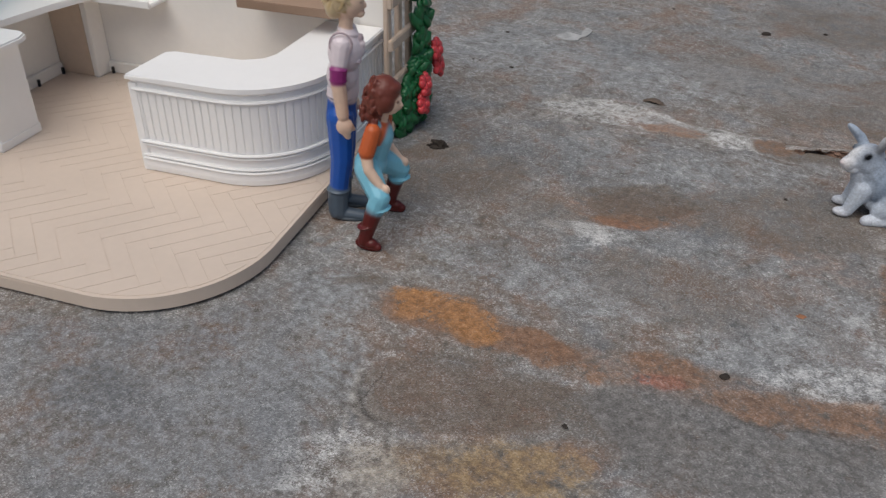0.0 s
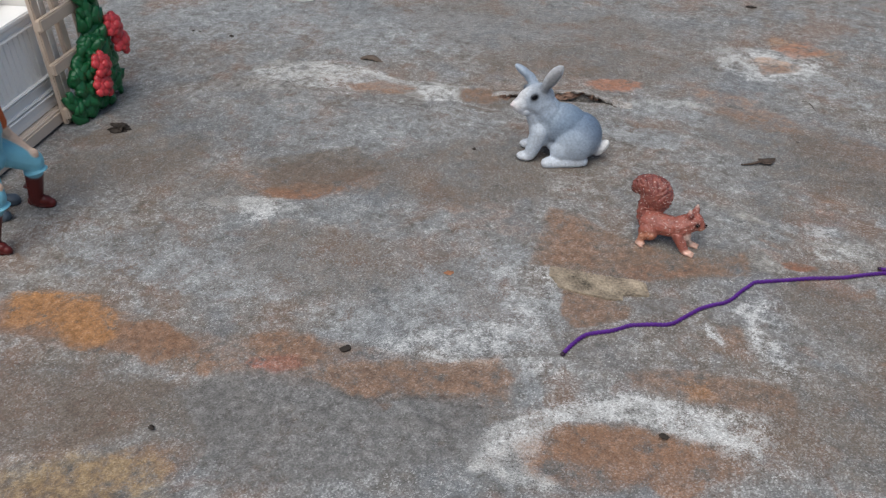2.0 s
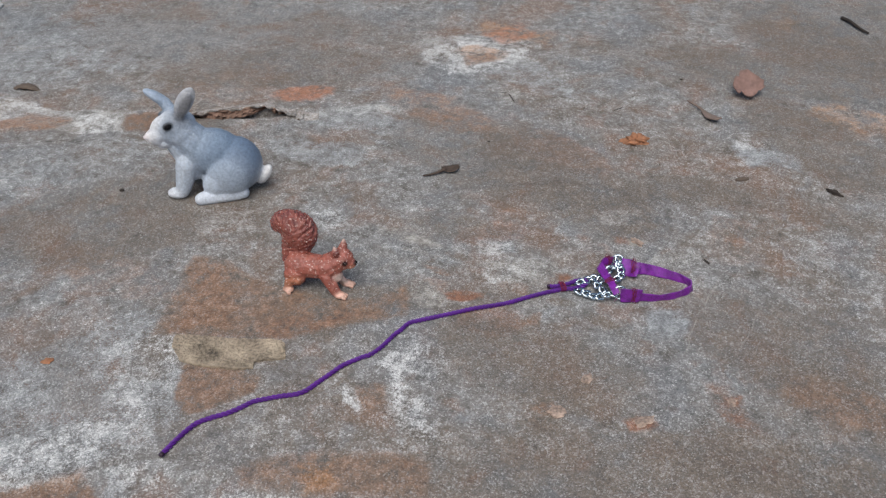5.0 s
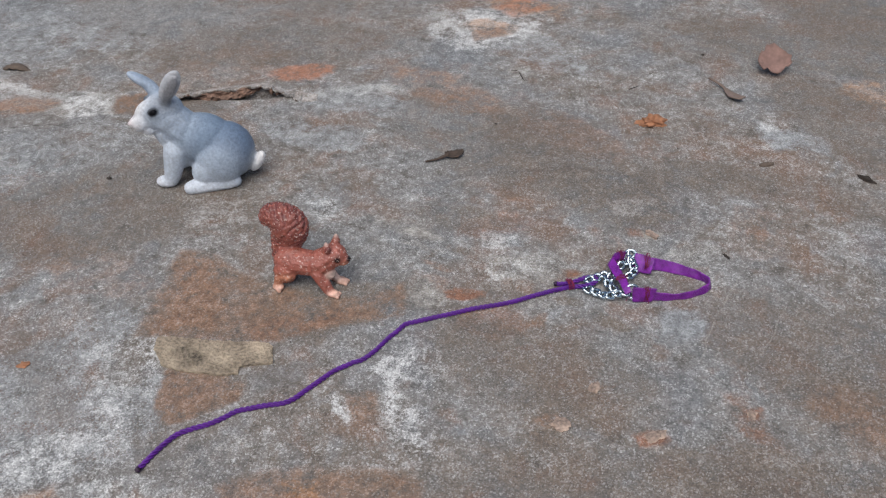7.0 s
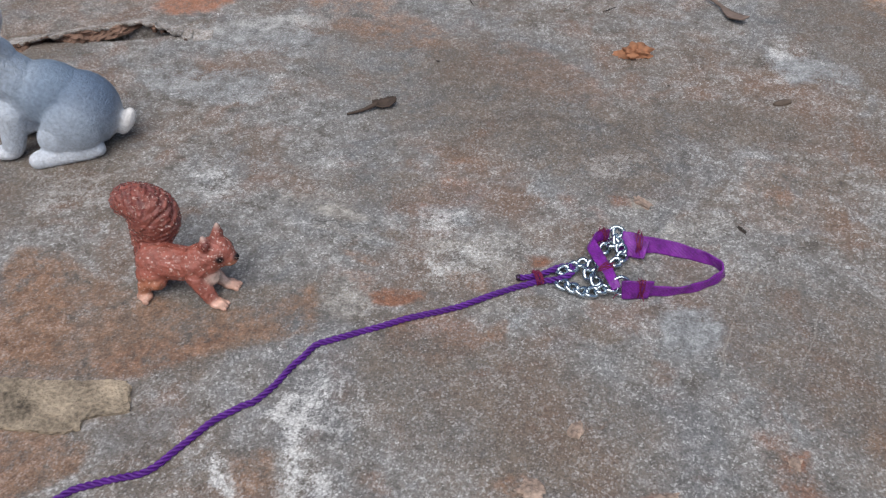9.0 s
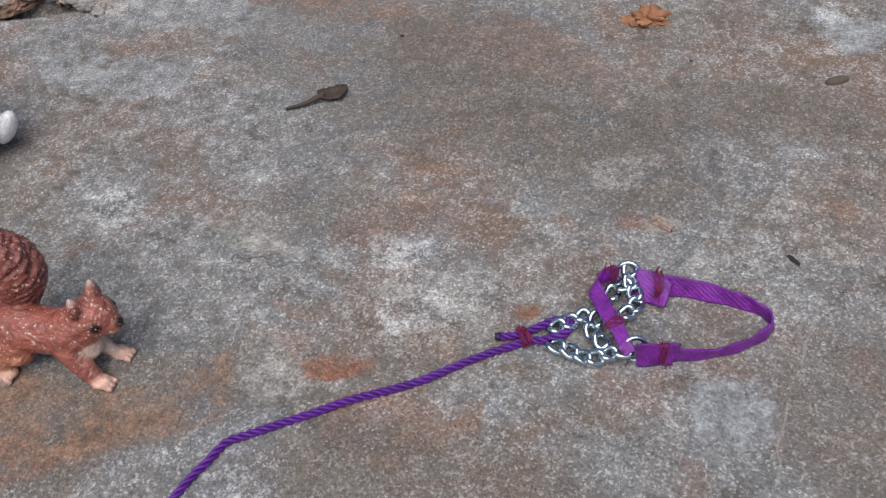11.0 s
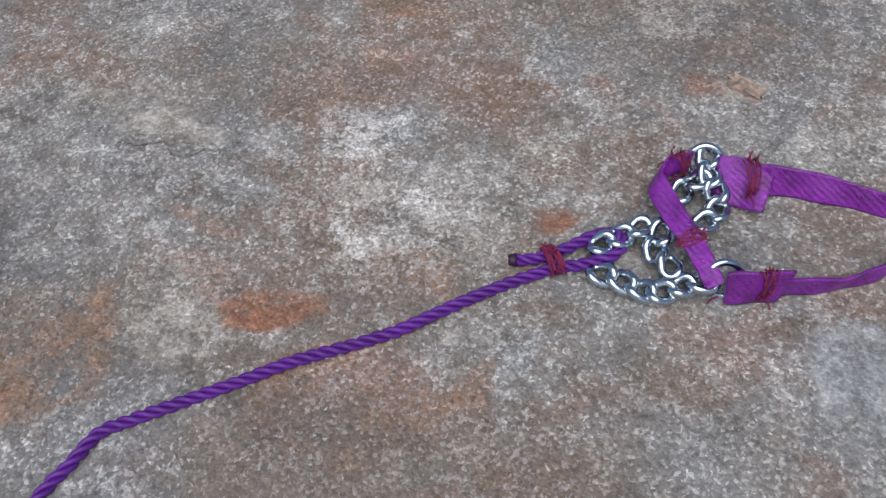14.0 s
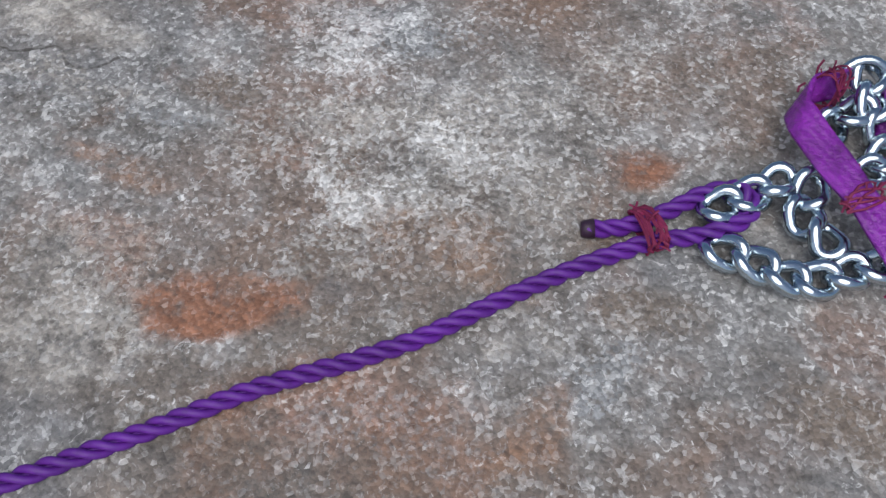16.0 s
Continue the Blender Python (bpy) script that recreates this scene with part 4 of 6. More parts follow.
patch([(-155.9, 47.4), (-130.8, 73.8), (-107.6, 64.9), (-119.2, 36.2), (-141.3, 28.2)], DUN, 0.6, 2.0)
patch([(-223.5, 111.0), (-198.4, 139.5), (-165.0, 140.5), (-141.2, 130.5), (-166.0, 112.1), (-204.5, 104.0)], WHITE_L, 0.5, 2.0)
patch([(-51.4, -22.3), (-19.1, 9.8), (-13.7, -9.5), (-32.0, -20.7), (-48.2, -29.9)], WHITE_L, 0.6, 2.0)
patch([(-26.8, 239.3), (-5.0, 266.5), (26.3, 265.5), (18.8, 234.1), (4.6, 220.7), (-16.3, 226.4)], WHITE_L, 0.5, 2.0)
patch([(113.5, 131.5), (134.1, 135.1), (141.1, 125.4), (121.7, 117.5)], OCHRE, 0.2, 1.5)
patch([(119.0, 197.6), (131.1, 201.5), (133.8, 185.2), (122.3, 179.5)], WHITE_L, 0.5, 1.5)
patch([(80.5, 39.7), (87.9, 45.1), (90.7, 39.3), (83.9, 35.2)], DUN, 0.6, 1.5)
patch([(104.1, 47.7), (110.3, 51.1), (111.9, 47.5), (105.9, 44.2)], REDRUST, 0.6, 0.6)
patch([(125.8, 62.7), (130.6, 65.8), (131.3, 62.4), (127.1, 59.5)], REDRUST, 0.6, 0.6)
patch([(115.5, 145.6), (128.9, 145.6), (125.2, 131.8), (115.1, 132.4)], OCHRE, 0.28, 1.0)
patch([(103.6, 89.2), (113.6, 92.4), (116.9, 84.2), (107.5, 79.4)], COOL, 0.5, 2.0)
patch([(-52.6, 94.6), (-34.7, 100.0), (-25.8, 89.1), (-41.3, 81.8)], WHITE_L, 0.5, 1.5)
patch([(-12.8, 104.3), (-5.4, 108.8), (2.2, 102.1), (-4.2, 96.6)], WHITE_L, 0.5, 1.0)
patch([(46.2, 108.1), (56.8, 110.5), (57.5, 102.3), (49.1, 100.3)], WHITE_L, 0.45, 1.0)
patch([(72.4, 98.6), (77.5, 99.9), (78.1, 96.9), (73.5, 95.5)], REDRUST, 0.5, 0.6)
patch([(41.6, 132.5), (49.1, 135.7), (53.2, 128.9), (46.4, 124.5)], DUN, 0.5, 1.0)
patch([(78.2, 135.7), (91.8, 140.1), (94.5, 132.1), (82.3, 128.0)], WHITE_L, 0.5, 1.0)

for key, (total, weight, clear) in layers.items():
    rgb = total / np.maximum(weight, 1e-9)[:, None]
    gm.color_attributes.new(key, "FLOAT_COLOR", "POINT").data.foreach_set("color", np.c_[rgb, 1 - clear].ravel())
ground = tagged(new("ground", gm), "grey weathered stone slab with rust-orange and pale lichen stains", "stone slab", kind="structure")



LIP = spline([(-103, 144.5, 0.3), (-95.5, 145.6, 2.3), (-88.5, 149.8, 3.1), (-79, 156.4, 3.0), (-68.5, 162.4, 3.0), (-61, 164.0, 2.6), (-54, 163.3, 1.8), (-47.5, 162.6, 0.3), (-41, 164, 0.1)], 12)


def lifted_scale():
    """The upper layer of the slab, broken off in a ragged lip that stands open over a hollow."""
    b = bmesh.new()
    rows = []
    for i, (x, y, h) in enumerate(LIP):
        jag = 1.7 * noise.fractal(Vector((i * 0.21, 2.2, 0)), 0.9, 2.0, 5)
        row = []
        for k in range(8):
            f = (k / 7) ** 1.3
            back = f * (9 + 3 * noise.noise(Vector((i * 0.08, 7, 0))))
            z = h * (1 - f) ** 1.3 * (1 + 0.3 * noise.noise(Vector((i * 0.25, f * 3, 1)))) + 0.15 * noise.noise(Vector((i * 0.5, f * 6, 4))) - 0.9 * (k == 7)
            row.append(b.verts.new(((x + jag * 0.35 - back * 0.42) / 1000, (y + jag * (1 - f) + back * 0.9) / 1000, z / 1000)))
        rows.append(row)
    for r, q in zip(rows, rows[1:]):
        for k in range(7):
            b.faces.new((r[k], q[k], q[k + 1], r[k + 1]))
    ex = bmesh.ops.extrude_face_region(b, geom=b.faces[:])
    bmesh.ops.translate(b, verts=[g for g in ex["geom"] if isinstance(g, bmesh.types.BMVert)], vec=(0.0002, 0.0004, -0.0011))
    bmesh.ops.recalc_face_normals(b, faces=b.faces[:])
    return b


def broken_face():
    """The crumbling rust-brown face under the lip, with dark pockets left in it."""
    b = bmesh.new()
    rows = []
    for i, (x, y, h) in enumerate(LIP[6:-14]):
        t = i / (len(LIP) - 21)
        pocket = max(math.exp(-((t - 0.2) / 0.085) ** 2), math.exp(-((t - 0.62) / 0.08) ** 2), math.exp(-((t - 0.86) / 0.09) ** 2), 0.7 * math.exp(-((t - 0.73) / 0.03) ** 2))
        row = []
        for k in range(7):
            f = k / 6
            n = 2.2 * noise.fractal(Vector((i * 0.3, f * 3.1, 9)), 0.7, 2.0, 5)
            ahead = 2.6 * (1 - f) * (1 - pocket) + 0.7 * n - 0.4 - 4.5 * pocket * (1 - f * f)
            z = h * (0.9 * f ** 1.2) + 0.4 * n * f * (1 - pocket) - 0.35 * (k == 0)
            row.append(b.verts.new(((x + ahead * 0.42 + 0.3 * n) / 1000, (y - ahead * 0.9) / 1000, (z - 0.15) / 1000)))
        rows.append(row)
    for r, q in zip(rows, rows[1:]):
        for k in range(6):
            b.faces.new((r[k], q[k], q[k + 1], r[k + 1]))
    bmesh.ops.recalc_face_normals(b, faces=b.faces[:])
    return b


def flake(corners, z0, z1):
    """A thin broken plate with a chipped outline."""
    out = []
    for i, p in enumerate(corners):
        q = corners[(i + 1) % len(corners)]
        for k in range(9):
            t = k / 9
            x, y = p[0] + (q[0] - p[0]) * t, p[1] + (q[1] - p[1]) * t
            n = noise.noise_vector(Vector((x / 1.6, y / 1.6, 0.7)))
            out.append(((x + 0.6 * n.x) / 1000, (y + 0.6 * n.y) / 1000))
    return prism(out, z0, z1, 0.0003)


tagged(link_mesh("stone_flake", flake([(-21.5, 37.3), (-15.4, 39.2), (-4.9, 41.4), (8.0, 45.2), (9.7, 44.3), (12.7, 39.2), (8.2, 37.0), (5.4, 35.9), (5.7, 33.5), (3.6, 31.9), (-4.1, 30.1), (-11.9, 29.1), (-15.3, 29.8), (-19.9, 33.5)], -0.0012, 0.0008), FLAKE), "pale tan stone flake set in the slab", "stone flake", kind="structure")
CRUST = mat("pale_crust", (0.4, 0.4, 0.395), 0.9, grain=0.4, scale=700, bump=0.0006)
tagged(link_mesh("stone_chip", flake([(-276.2, 202.8), (-275.2, 208.6), (-273.2, 214.1), (-266.7, 214.6), (-263.7, 214.8), (-267.7, 223.2), (-269.1, 229.8), (-263.9, 228.6), (-261.0, 219.9), (-260.5, 213.4), (-261.9, 211.6), (-260.4, 205.1), (-263.4, 201.1), (-268.4, 199.7)], -0.0006, 0.0009), CRUST), "thin pale grey chip lying on the slab", "stone chip")
layer_ob = link_mesh("stone_scale", lifted_scale(), STONE, None, True)
for key, tint in (("rust", (*OCHRE, 0.3)), ("lichen", (*PALE, 0.85)), ("patch", (*PALE, 0.0)), ("salt", (*PALE, 0.55))):
    layer_ob.data.color_attributes.new(key, "FLOAT_COLOR", "POINT").data.foreach_set("color", np.tile(tint, len(layer_ob.data.vertices)))
tagged(layer_ob, "ragged stone layer lifting off the slab", "stone layer", kind="structure")
tagged(link_mesh("broken_face", broken_face(), SCALE), "crumbling rust-brown broken stone under the lifted layer", "broken stone", kind="structure")

# ---- toy shop: floor plate, walls, window ----
HOUSE = pose(0, 0, 0, 0, 0, 22.3)
FLOOR = 0.0068
TOP = FLOOR + 0.00022
house = thing("toy_shop", HOUSE, "cream and tan plastic toy shop with a rounded herringbone floor", "toy building")


def plate_outline(inset, steps=16):
    r, u1, v0 = 0.048 - inset, -0.229 - inset, -0.044 + inset
    pts = [(-0.47, v0)]
    pts += [(u1 - r + r * math.sin(a), v0 + r - r * math.cos(a)) for a in np.linspace(0, math.pi / 2, steps)]
    return pts + [(u1, 0.135 - inset), (-0.47, 0.135 - inset)]


floor_plate = part("floor_plate", prism(plate_outline(0), 0.0014, FLOOR, 0.0009), TAN, house, "tan plastic floor plate with rounded rim")
part("foot_rim", prism(plate_outline(0.0035), 0.0001, 0.0014), TAN, house)
part("back_wall", box(-0.421, -0.2315, 0.13, 0.1345, FLOOR, 0.125), CREAM, house)
part("side_wall", box(-0.421, -0.4155, -0.03, 0.13, FLOOR, 0.125), CREAM, house)
part("skirting", box(-0.4, -0.262, 0.1275, 0.13, TOP, 0.013), CREAM, house)
part("skirting", box(-0.4155, -0.413, -0.02, 0.118, TOP, 0.013), CREAM, house)
# beige front paints in shade under the bench; cream edge is its lit side
part("corner_pillar", box(-0.4155, -0.3945, 0.119, 0.13, TOP, 0.054), BEIGE, house)
part("pillar_edge", box(-0.3945, -0.3912, 0.1185, 0.13, TOP, 0.054), CREAM, house)
for u, v in ((-0.4125, 0.098), (-0.4125, 0.1165), (-0.3885, 0.1268)):
    part("slot", box(u - 0.0006, u + 0.0006, v - 0.0006, v + 0.0006, TOP, 0.0105, 0), BLACK, house, "dark locating slot")
window = part("window_frame", box(-0.4155, -0.4135, 0.02, 0.1, 0.0547, 0.0562), CREAM, house)
for w in ((0.02, 0.024), (0.058, 0.062), (0.096, 0.1)):
    part("mullion", box(-0.4155, -0.4138, w[0], w[1], 0.0562, 0.11), CREAM, window)
part("pane", box(-0.4154, -0.4148, 0.024, 0.096, 0.0562, 0.108, 0), TEAL, window, "teal window pane")

bench = thing("window_bench", HOUSE, "white plastic bench top along the cream wall", "bench")
part("top", prism([(-0.4135, 0.02), (-0.393, 0.02), (-0.3915, 0.063), (-0.387, 0.089), (-0.379, 0.1183), (-0.4135, 0.1183)], 0.0515, 0.0545, 0.0007), WHITE, bench)
part("bracket", box(-0.4128, -0.41, 0.03, 0.034, TOP, 0.0515), CREAM, bench)

cab = thing("low_cabinet", HOUSE @ pose(-0.0008, -0.0045, 0), "white plastic cabinet with a rounded worktop", "cabinet")
part("body", box(-0.4095, -0.375, 0.036, 0.06, TOP, 0.0515), WHITE, cab)
part("worktop", prism([(-0.4095, 0.032), (-0.374, 0.032), (-0.3702, 0.034), (-0.3685, 0.039), (-0.3685, 0.055), (-0.3702, 0.0605), (-0.374, 0.0628), (-0.4095, 0.0628)], 0.0515, 0.054, 0.0007), WHITE, cab)
part("plinth", box(-0.4095, -0.3746, 0.0351, 0.0603, TOP, 0.0115), WHITE, cab)
door = part("door", box(-0.402, -0.381, 0.0349, 0.0359, 0.014, 0.046), WHITE, cab)
part("door_panel", box(-0.398, -0.385, 0.0343, 0.0349, 0.019, 0.041, 0.0002), WHITE, door)


def wall_shelf(u0, u1, v0, v1, z, thick, material, label):
    sh = thing("wall_shelf", HOUSE, label, "shelf")
    part("board", box(u0, u1, v0, v1, z, z + thick, 0.0005), material, sh)
    part("lip", box(u0, u1, v0 - 0.0012, v0, z, z + thick + 0.0018, 0.0003), material, sh)
    part("side_lip", box(u0 - 0.0012, u0, v0 - 0.0012, v1, z, z + thick + 0.0018, 0.0003), material, sh)
    for u in (u0 + (u1 - u0) * 0.22, u0 + (u1 - u0) * 0.8):
        part("bracket", prism([(v1, 0), (v1, -0.0095), (v1 - 0.006, -0.0095), (v0 + 0.006, -0.0068), (v0 + 0.002, -0.005), (v0 + 0.001, 0)], u - 0.002, u + 0.002), material, sh)
        sh.children[-1].matrix_basis = Matrix(((0, 0, 1, 0), (1, 0, 0, 0), (0, 1, 0, z), (0, 0, 0, 1)))
    return sh


wall_shelf(-0.297, -0.249, 0.11, 0.1299, 0.0585, 0.0022, BROWN, "brown plastic shelf with brackets on the cream wall")
wall_shelf(-0.3905, -0.3495, 0.116, 0.1299, 0.0495, 0.002, WHITE, "white plastic shelf fixed to the cream wall")

# ---- counter ----
counter = thing("shop_counter", HOUSE @ Matrix.Translation((0, 0, TOP)) @ Matrix.Diagonal((1, 1, 1.03, 1)) @ Matrix.Translation((0, 0, -TOP)), "white plastic shop counter with a curved front and beaded boards", "counter")


def counter_path(off, u_left=-0.3075, v_end=0.118, steps=16):
    r, c = 0.036 + off, (-0.27, 0.0765)
    pts = [(u_left - off, c[1] - r), (c[0] - 0.012, c[1] - r)]
    pts += [(c[0] + r * math.sin(a), c[1] - r * math.cos(a)) for a in np.linspace(0, math.pi / 2, steps)]
    return pts + [(c[0] + r, v_end)]


def counter_outline(off, wide, left=-0.3075, v_end=0.118):
    v_in = 0.0405 + wide
    u_in = -0.234 - wide
    inner = [(u_in, v_end), (u_in, v_in + 0.012), (u_in - 0.003, v_in + 0.005), (u_in - 0.011, v_in), (left + 0.003, v_in), (left - off + 0.001, v_in - 0.002)]
    return counter_path(off, left, v_end) + inner


part("body", prism(counter_outline(0, 0.026, v_end=0.129), TOP, 0.0474), WHITE, counter)
worktop = part("worktop", prism(counter_outline(0.0019, 0.028, v_end=0.1292), 0.0474, 0.0493, 0.0006), WHITE, counter)
part("rim_moulding", ring_profile(counter_path(0.0, v_end=0.1288), [(-0.0008, 0.0462), (0.0008, 0.0463), (0.0014, 0.0473), (-0.0008, 0.0473)]), WHITE, counter)
for z, h, d in ((FLOOR + 0.0006, 0.0055, 0.0009), (0.0127, 0.0009, 0.0017), (0.0141, 0.0009, 0.0013), (0.0188, 0.0010, 0.0012), (0.0203, 0.0010, 0.0017), (0.0428, 0.0012, 0.0014)):
    part("moulding", ring_profile(counter_path(0.0, v_end=0.1286), [(-0.0008, z), (d, z), (d + 0.0003, z + h * 0.4), (d, z + h * 0.9), (-0.0008, z + h)]), WHITE, counter)


def along(path, step):
    """Places and headings at even steps along a level path."""
    pts = [Vector(p) for p in path]
    left, out = step / 2, []
    for a, b in zip(pts, pts[1:]):
        d = (b - a).length
        while left <= d:
            out.append((a + (b - a) * (left / d), math.atan2((b - a).y, (b - a).x)))
            left += step
        left -= d
    return out


board_mesh = None
for p, a in along(counter_path(0.0, v_end=0.1255), 0.00345):
    if board_mesh is None:
        first = part("bead_board", box(-0.00155, 0.00155, -0.0005, 0.0004, 0.0213, 0.0428, 0.0003), WHITE, counter)
        board_mesh = first.data
        ob = first
    else:
        ob = new("bead_board", board_mesh)
        ob.parent = counter
    ob.matrix_basis = Matrix.Translation((p.x, p.y, 0)) @ Matrix.Rotation(a, 4, "Z")
part("end_post", box(-0.3092, -0.3052, 0.0396, 0.0412, TOP, 0.0456, 0.0003), WHITE, counter)
part("end_post", box(-0.2356, -0.2334, 0.1255, 0.1289, FLOOR, 0.0456, 0.0003), WHITE, counter)

# ---- trellis with climbing ivy ----
trellis = thing("toy_trellis", HOUSE, "beige plastic trellis standing at the shop's corner", "trellis")
for v in (0.1205, 0.1345, 0.1485):
    part("post", box(-0.2285, -0.226, v - 0.0024, v + 0.0024, 0.0004, 0.135, 0.0005), BEIGE, trellis)
for z in (0.004, 0.0245, 0.044, 0.0635, 0.083, 0.1025):
    part("slat", box(-0.2259, -0.2232, 0.1165, 0.1525, z, z + 0.0052, 0.0005), BEIGE, trellis)

ivy = thing("ivy_vine", HOUSE, "dark green plastic ivy with red flowers climbing the trellis", "plant")
rng = random.Random(4)


def ivy_leaf(size):
    """A plump pointed leaf, cupped along its midrib."""
    b = bmesh.new()
    rows = []
    for i in range(5):
        t = i / 4
        w = size * (0.18 + 0.9 * math.sin(math.pi * min(t * 0.9 + 0.1, 1)) ** 0.8) * (1 - 0.35 * t) * 0.62
        rows.append([b.verts.new((k * w, (t - 0.35) * size * 1.5, 0.3 * size * (1 - abs(k) ** 1.5) - 0.35 * size * (t - 0.4) ** 2)) for k in (-1, -0.5, 0, 0.5, 1)])
    for r, q in zip(rows, rows[1:]):
        for j in range(4):
            b.faces.new((r[j], r[j + 1], q[j + 1], q[j]))
    rim = bmesh.ops.extrude_face_region(b, geom=b.faces[:])
    bmesh.ops.translate(b, verts=[g for g in rim["geom"] if isinstance(g, bmesh.types.BMVert)], vec=(0, 0, -0.35 * size))
    bmesh.ops.recalc_face_normals(b, faces=b.faces[:])
    return b


leaf_meshes = []
for k in range(3):
    lf = part("leaf", ivy_leaf(0.0042 + 0.0006 * k), GREEN, ivy, smooth=True)
    leaf_meshes.append(lf.data)
    lf.matrix_basis = pose(-0.2195, 0.13 + 0.01 * k, 0.006, 70, 0, 90)
part("stem", tube(spline([(-0.2215, 0.135, 0.002), (-0.2205, 0.142, 0.02), (-0.221, 0.151, 0.04), (-0.2205, 0.153, 0.07), (-0.221, 0.15, 0.1), (-0.221, 0.152, 0.135)], 8), 0.0028, 8), GREEN, ivy, smooth=True)
part("leaf_mound", tube(spline([(-0.2205, 0.124, 0.007), (-0.22, 0.133, 0.011), (-0.22, 0.146, 0.012), (-0.2205, 0.155, 0.009)], 6), 0.0038, 10, taper=lambda t: 0.65 + 0.5 * math.sin(math.pi * t)), GREEN, ivy, smooth=True)


def ivy_width(z):
    return (0.12 + 0.02 * smooth(0.012, 0.034, z), 0.159 - 0.003 * smooth(0.015, 0.03, z))


count = 0
while count < 280:
    z = rng.uniform(0.0015, 0.13) if count > 120 else rng.uniform(0.0015, 0.032)
    lo, hi = ivy_width(z)
    v = rng.uniform(lo, hi)
    edge = 1 - abs((v - (lo + hi) / 2) / ((hi - lo) / 2)) ** 2
    u = -0.2215 + 0.0048 * edge * rng.uniform(0.5, 1.1)
    lf = new("leaf", rng.choice(leaf_meshes))
    lf.parent = ivy
    lf.matrix_basis = pose(u, v, z, rng.uniform(55, 115), rng.uniform(-35, 35), 90 + rng.uniform(-45, 45)) @ pose(0, 0, 0, 0, 0, rng.uniform(-70, 70))
    count += 1


def rose(v, z, u=-0.215):
    fl = thing("red_flower", HOUSE @ pose(u, v, z, 0, 78, 0) @ Matrix.Scale(1.2, 4), "glossy red plastic rose on the ivy", "flower", "roses on the ivy")
    r2 = random.Random(int(v * 1e5))
    for k in range(13):
        ring, a = (0.0, 0) if k == 0 else ((0.0021, k) if k < 6 else (0.0036, k))
        b = bmesh.new()
        bmesh.ops.create_icosphere(b, subdivisions=2, radius=0.0019)
        ang = a * 2.4 + r2.uniform(-0.2, 0.2)
        for q in b.verts:
            q.co.z *= 0.75
            q.co *= 1 + 0.18 * noise.noise(q.co * 900 + Vector((k, v * 100, 0)))
            q.co += Vector((ring * math.cos(ang), ring * math.sin(ang), 0.002 - ring * 0.4))
        part("petal", b, RED, fl, smooth=True)


for v, z in ((0.1545, 0.0335), (0.1575, 0.0245), (0.1375, 0.0215), (0.1345, 0.0125)):
    rose(v, z)
# black round tray at the far side
tray = thing("black_tray", pose(0.0, 0.455, 0), "black round plant saucer on the stone", "saucer")
b = bmesh.new()
prof = [(0.0, 0.002), (0.06, 0.002), (0.066, 0.014), (0.069, 0.0145), (0.07, 0.0125), (0.064, 0.0005), (0.0, 0.0005)]
rows = [[b.verts.new((r * 1.05 * math.cos(a), r * 1.05 * math.sin(a), z)) for r, z in prof[1:6]] for a in np.linspace(0, 2 * math.pi, 49)[:-1]]
for i in range(48):
    r, q = rows[i], rows[(i + 1) % 48]
    for j in range(4):
        b.faces.new((r[j], q[j], q[j + 1], r[j + 1]))
b.faces.new([r[0] for r in rows])
b.faces.new([r[-1] for r in rows][::-1])
bmesh.ops.recalc_face_normals(b, faces=b.faces[:])
part("dish", b, BLACK, tray, smooth=True)

# ---- figurines ----
LGREY, WHITEP, DGREY, EYE = (0.56, 0.62, 0.7), (0.86, 0.84, 0.82), (0.075, 0.08, 0.095), (0.006, 0.006, 0.008)
MGREY, PALEG = (0.35, 0.43, 0.54), (0.68, 0.7, 0.74)


def turned(center, yaw):
    """Places given from the neck, the head turned sideways."""
    c, s = math.cos(radians(yaw)), math.sin(radians(yaw))
    return lambda x, y, z: (center[0] + c * x - s * y, center[1] + s * x + c * y, center[2] + z)


hd = turned((8.6, 0, 24.6), 24)
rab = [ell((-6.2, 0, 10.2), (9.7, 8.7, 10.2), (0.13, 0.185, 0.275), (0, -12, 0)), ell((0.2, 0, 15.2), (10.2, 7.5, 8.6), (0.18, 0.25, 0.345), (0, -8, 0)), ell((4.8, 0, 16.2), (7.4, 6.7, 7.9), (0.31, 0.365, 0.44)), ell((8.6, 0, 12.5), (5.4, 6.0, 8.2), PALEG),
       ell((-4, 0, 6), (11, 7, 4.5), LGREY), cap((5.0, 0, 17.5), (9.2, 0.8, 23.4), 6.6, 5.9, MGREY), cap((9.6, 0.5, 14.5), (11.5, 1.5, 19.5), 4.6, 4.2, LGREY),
       ell(hd(2.6, 0, 1.2), (7.0, 5.9, 6.2), MGREY, (0, 14, 24)), ell(hd(8.8, 0, -0.4), (4.2, 3.2, 3.4), PALEG, (0, 26, 24)), ell(hd(11.2, 0, -0.6), (2.0, 2.3, 2.2), WHITEP, (0, 22, 24)), ell(hd(7.6, 0, 3.0), (4.2, 2.2, 2.6), WHITEP, (0, 42, 24), 0.0),
       ell(hd(6.4, 0, -2.8), (4.2, 3.6, 2.2), PALEG, (0, 14, 24)), ell(hd(12.9, 0, -0.2), (0.9, 1.1, 0.8), (0.72, 0.52, 0.5)), ell(hd(1.5, 4.4, -0.5), (4.2, 1.9, 3.4), LGREY, (0, 0, 24)),
       ell((-15.9, 0, 5.6), (2.0, 2.5, 4.4), WHITEP, (0, -36, 0), 0.5)]
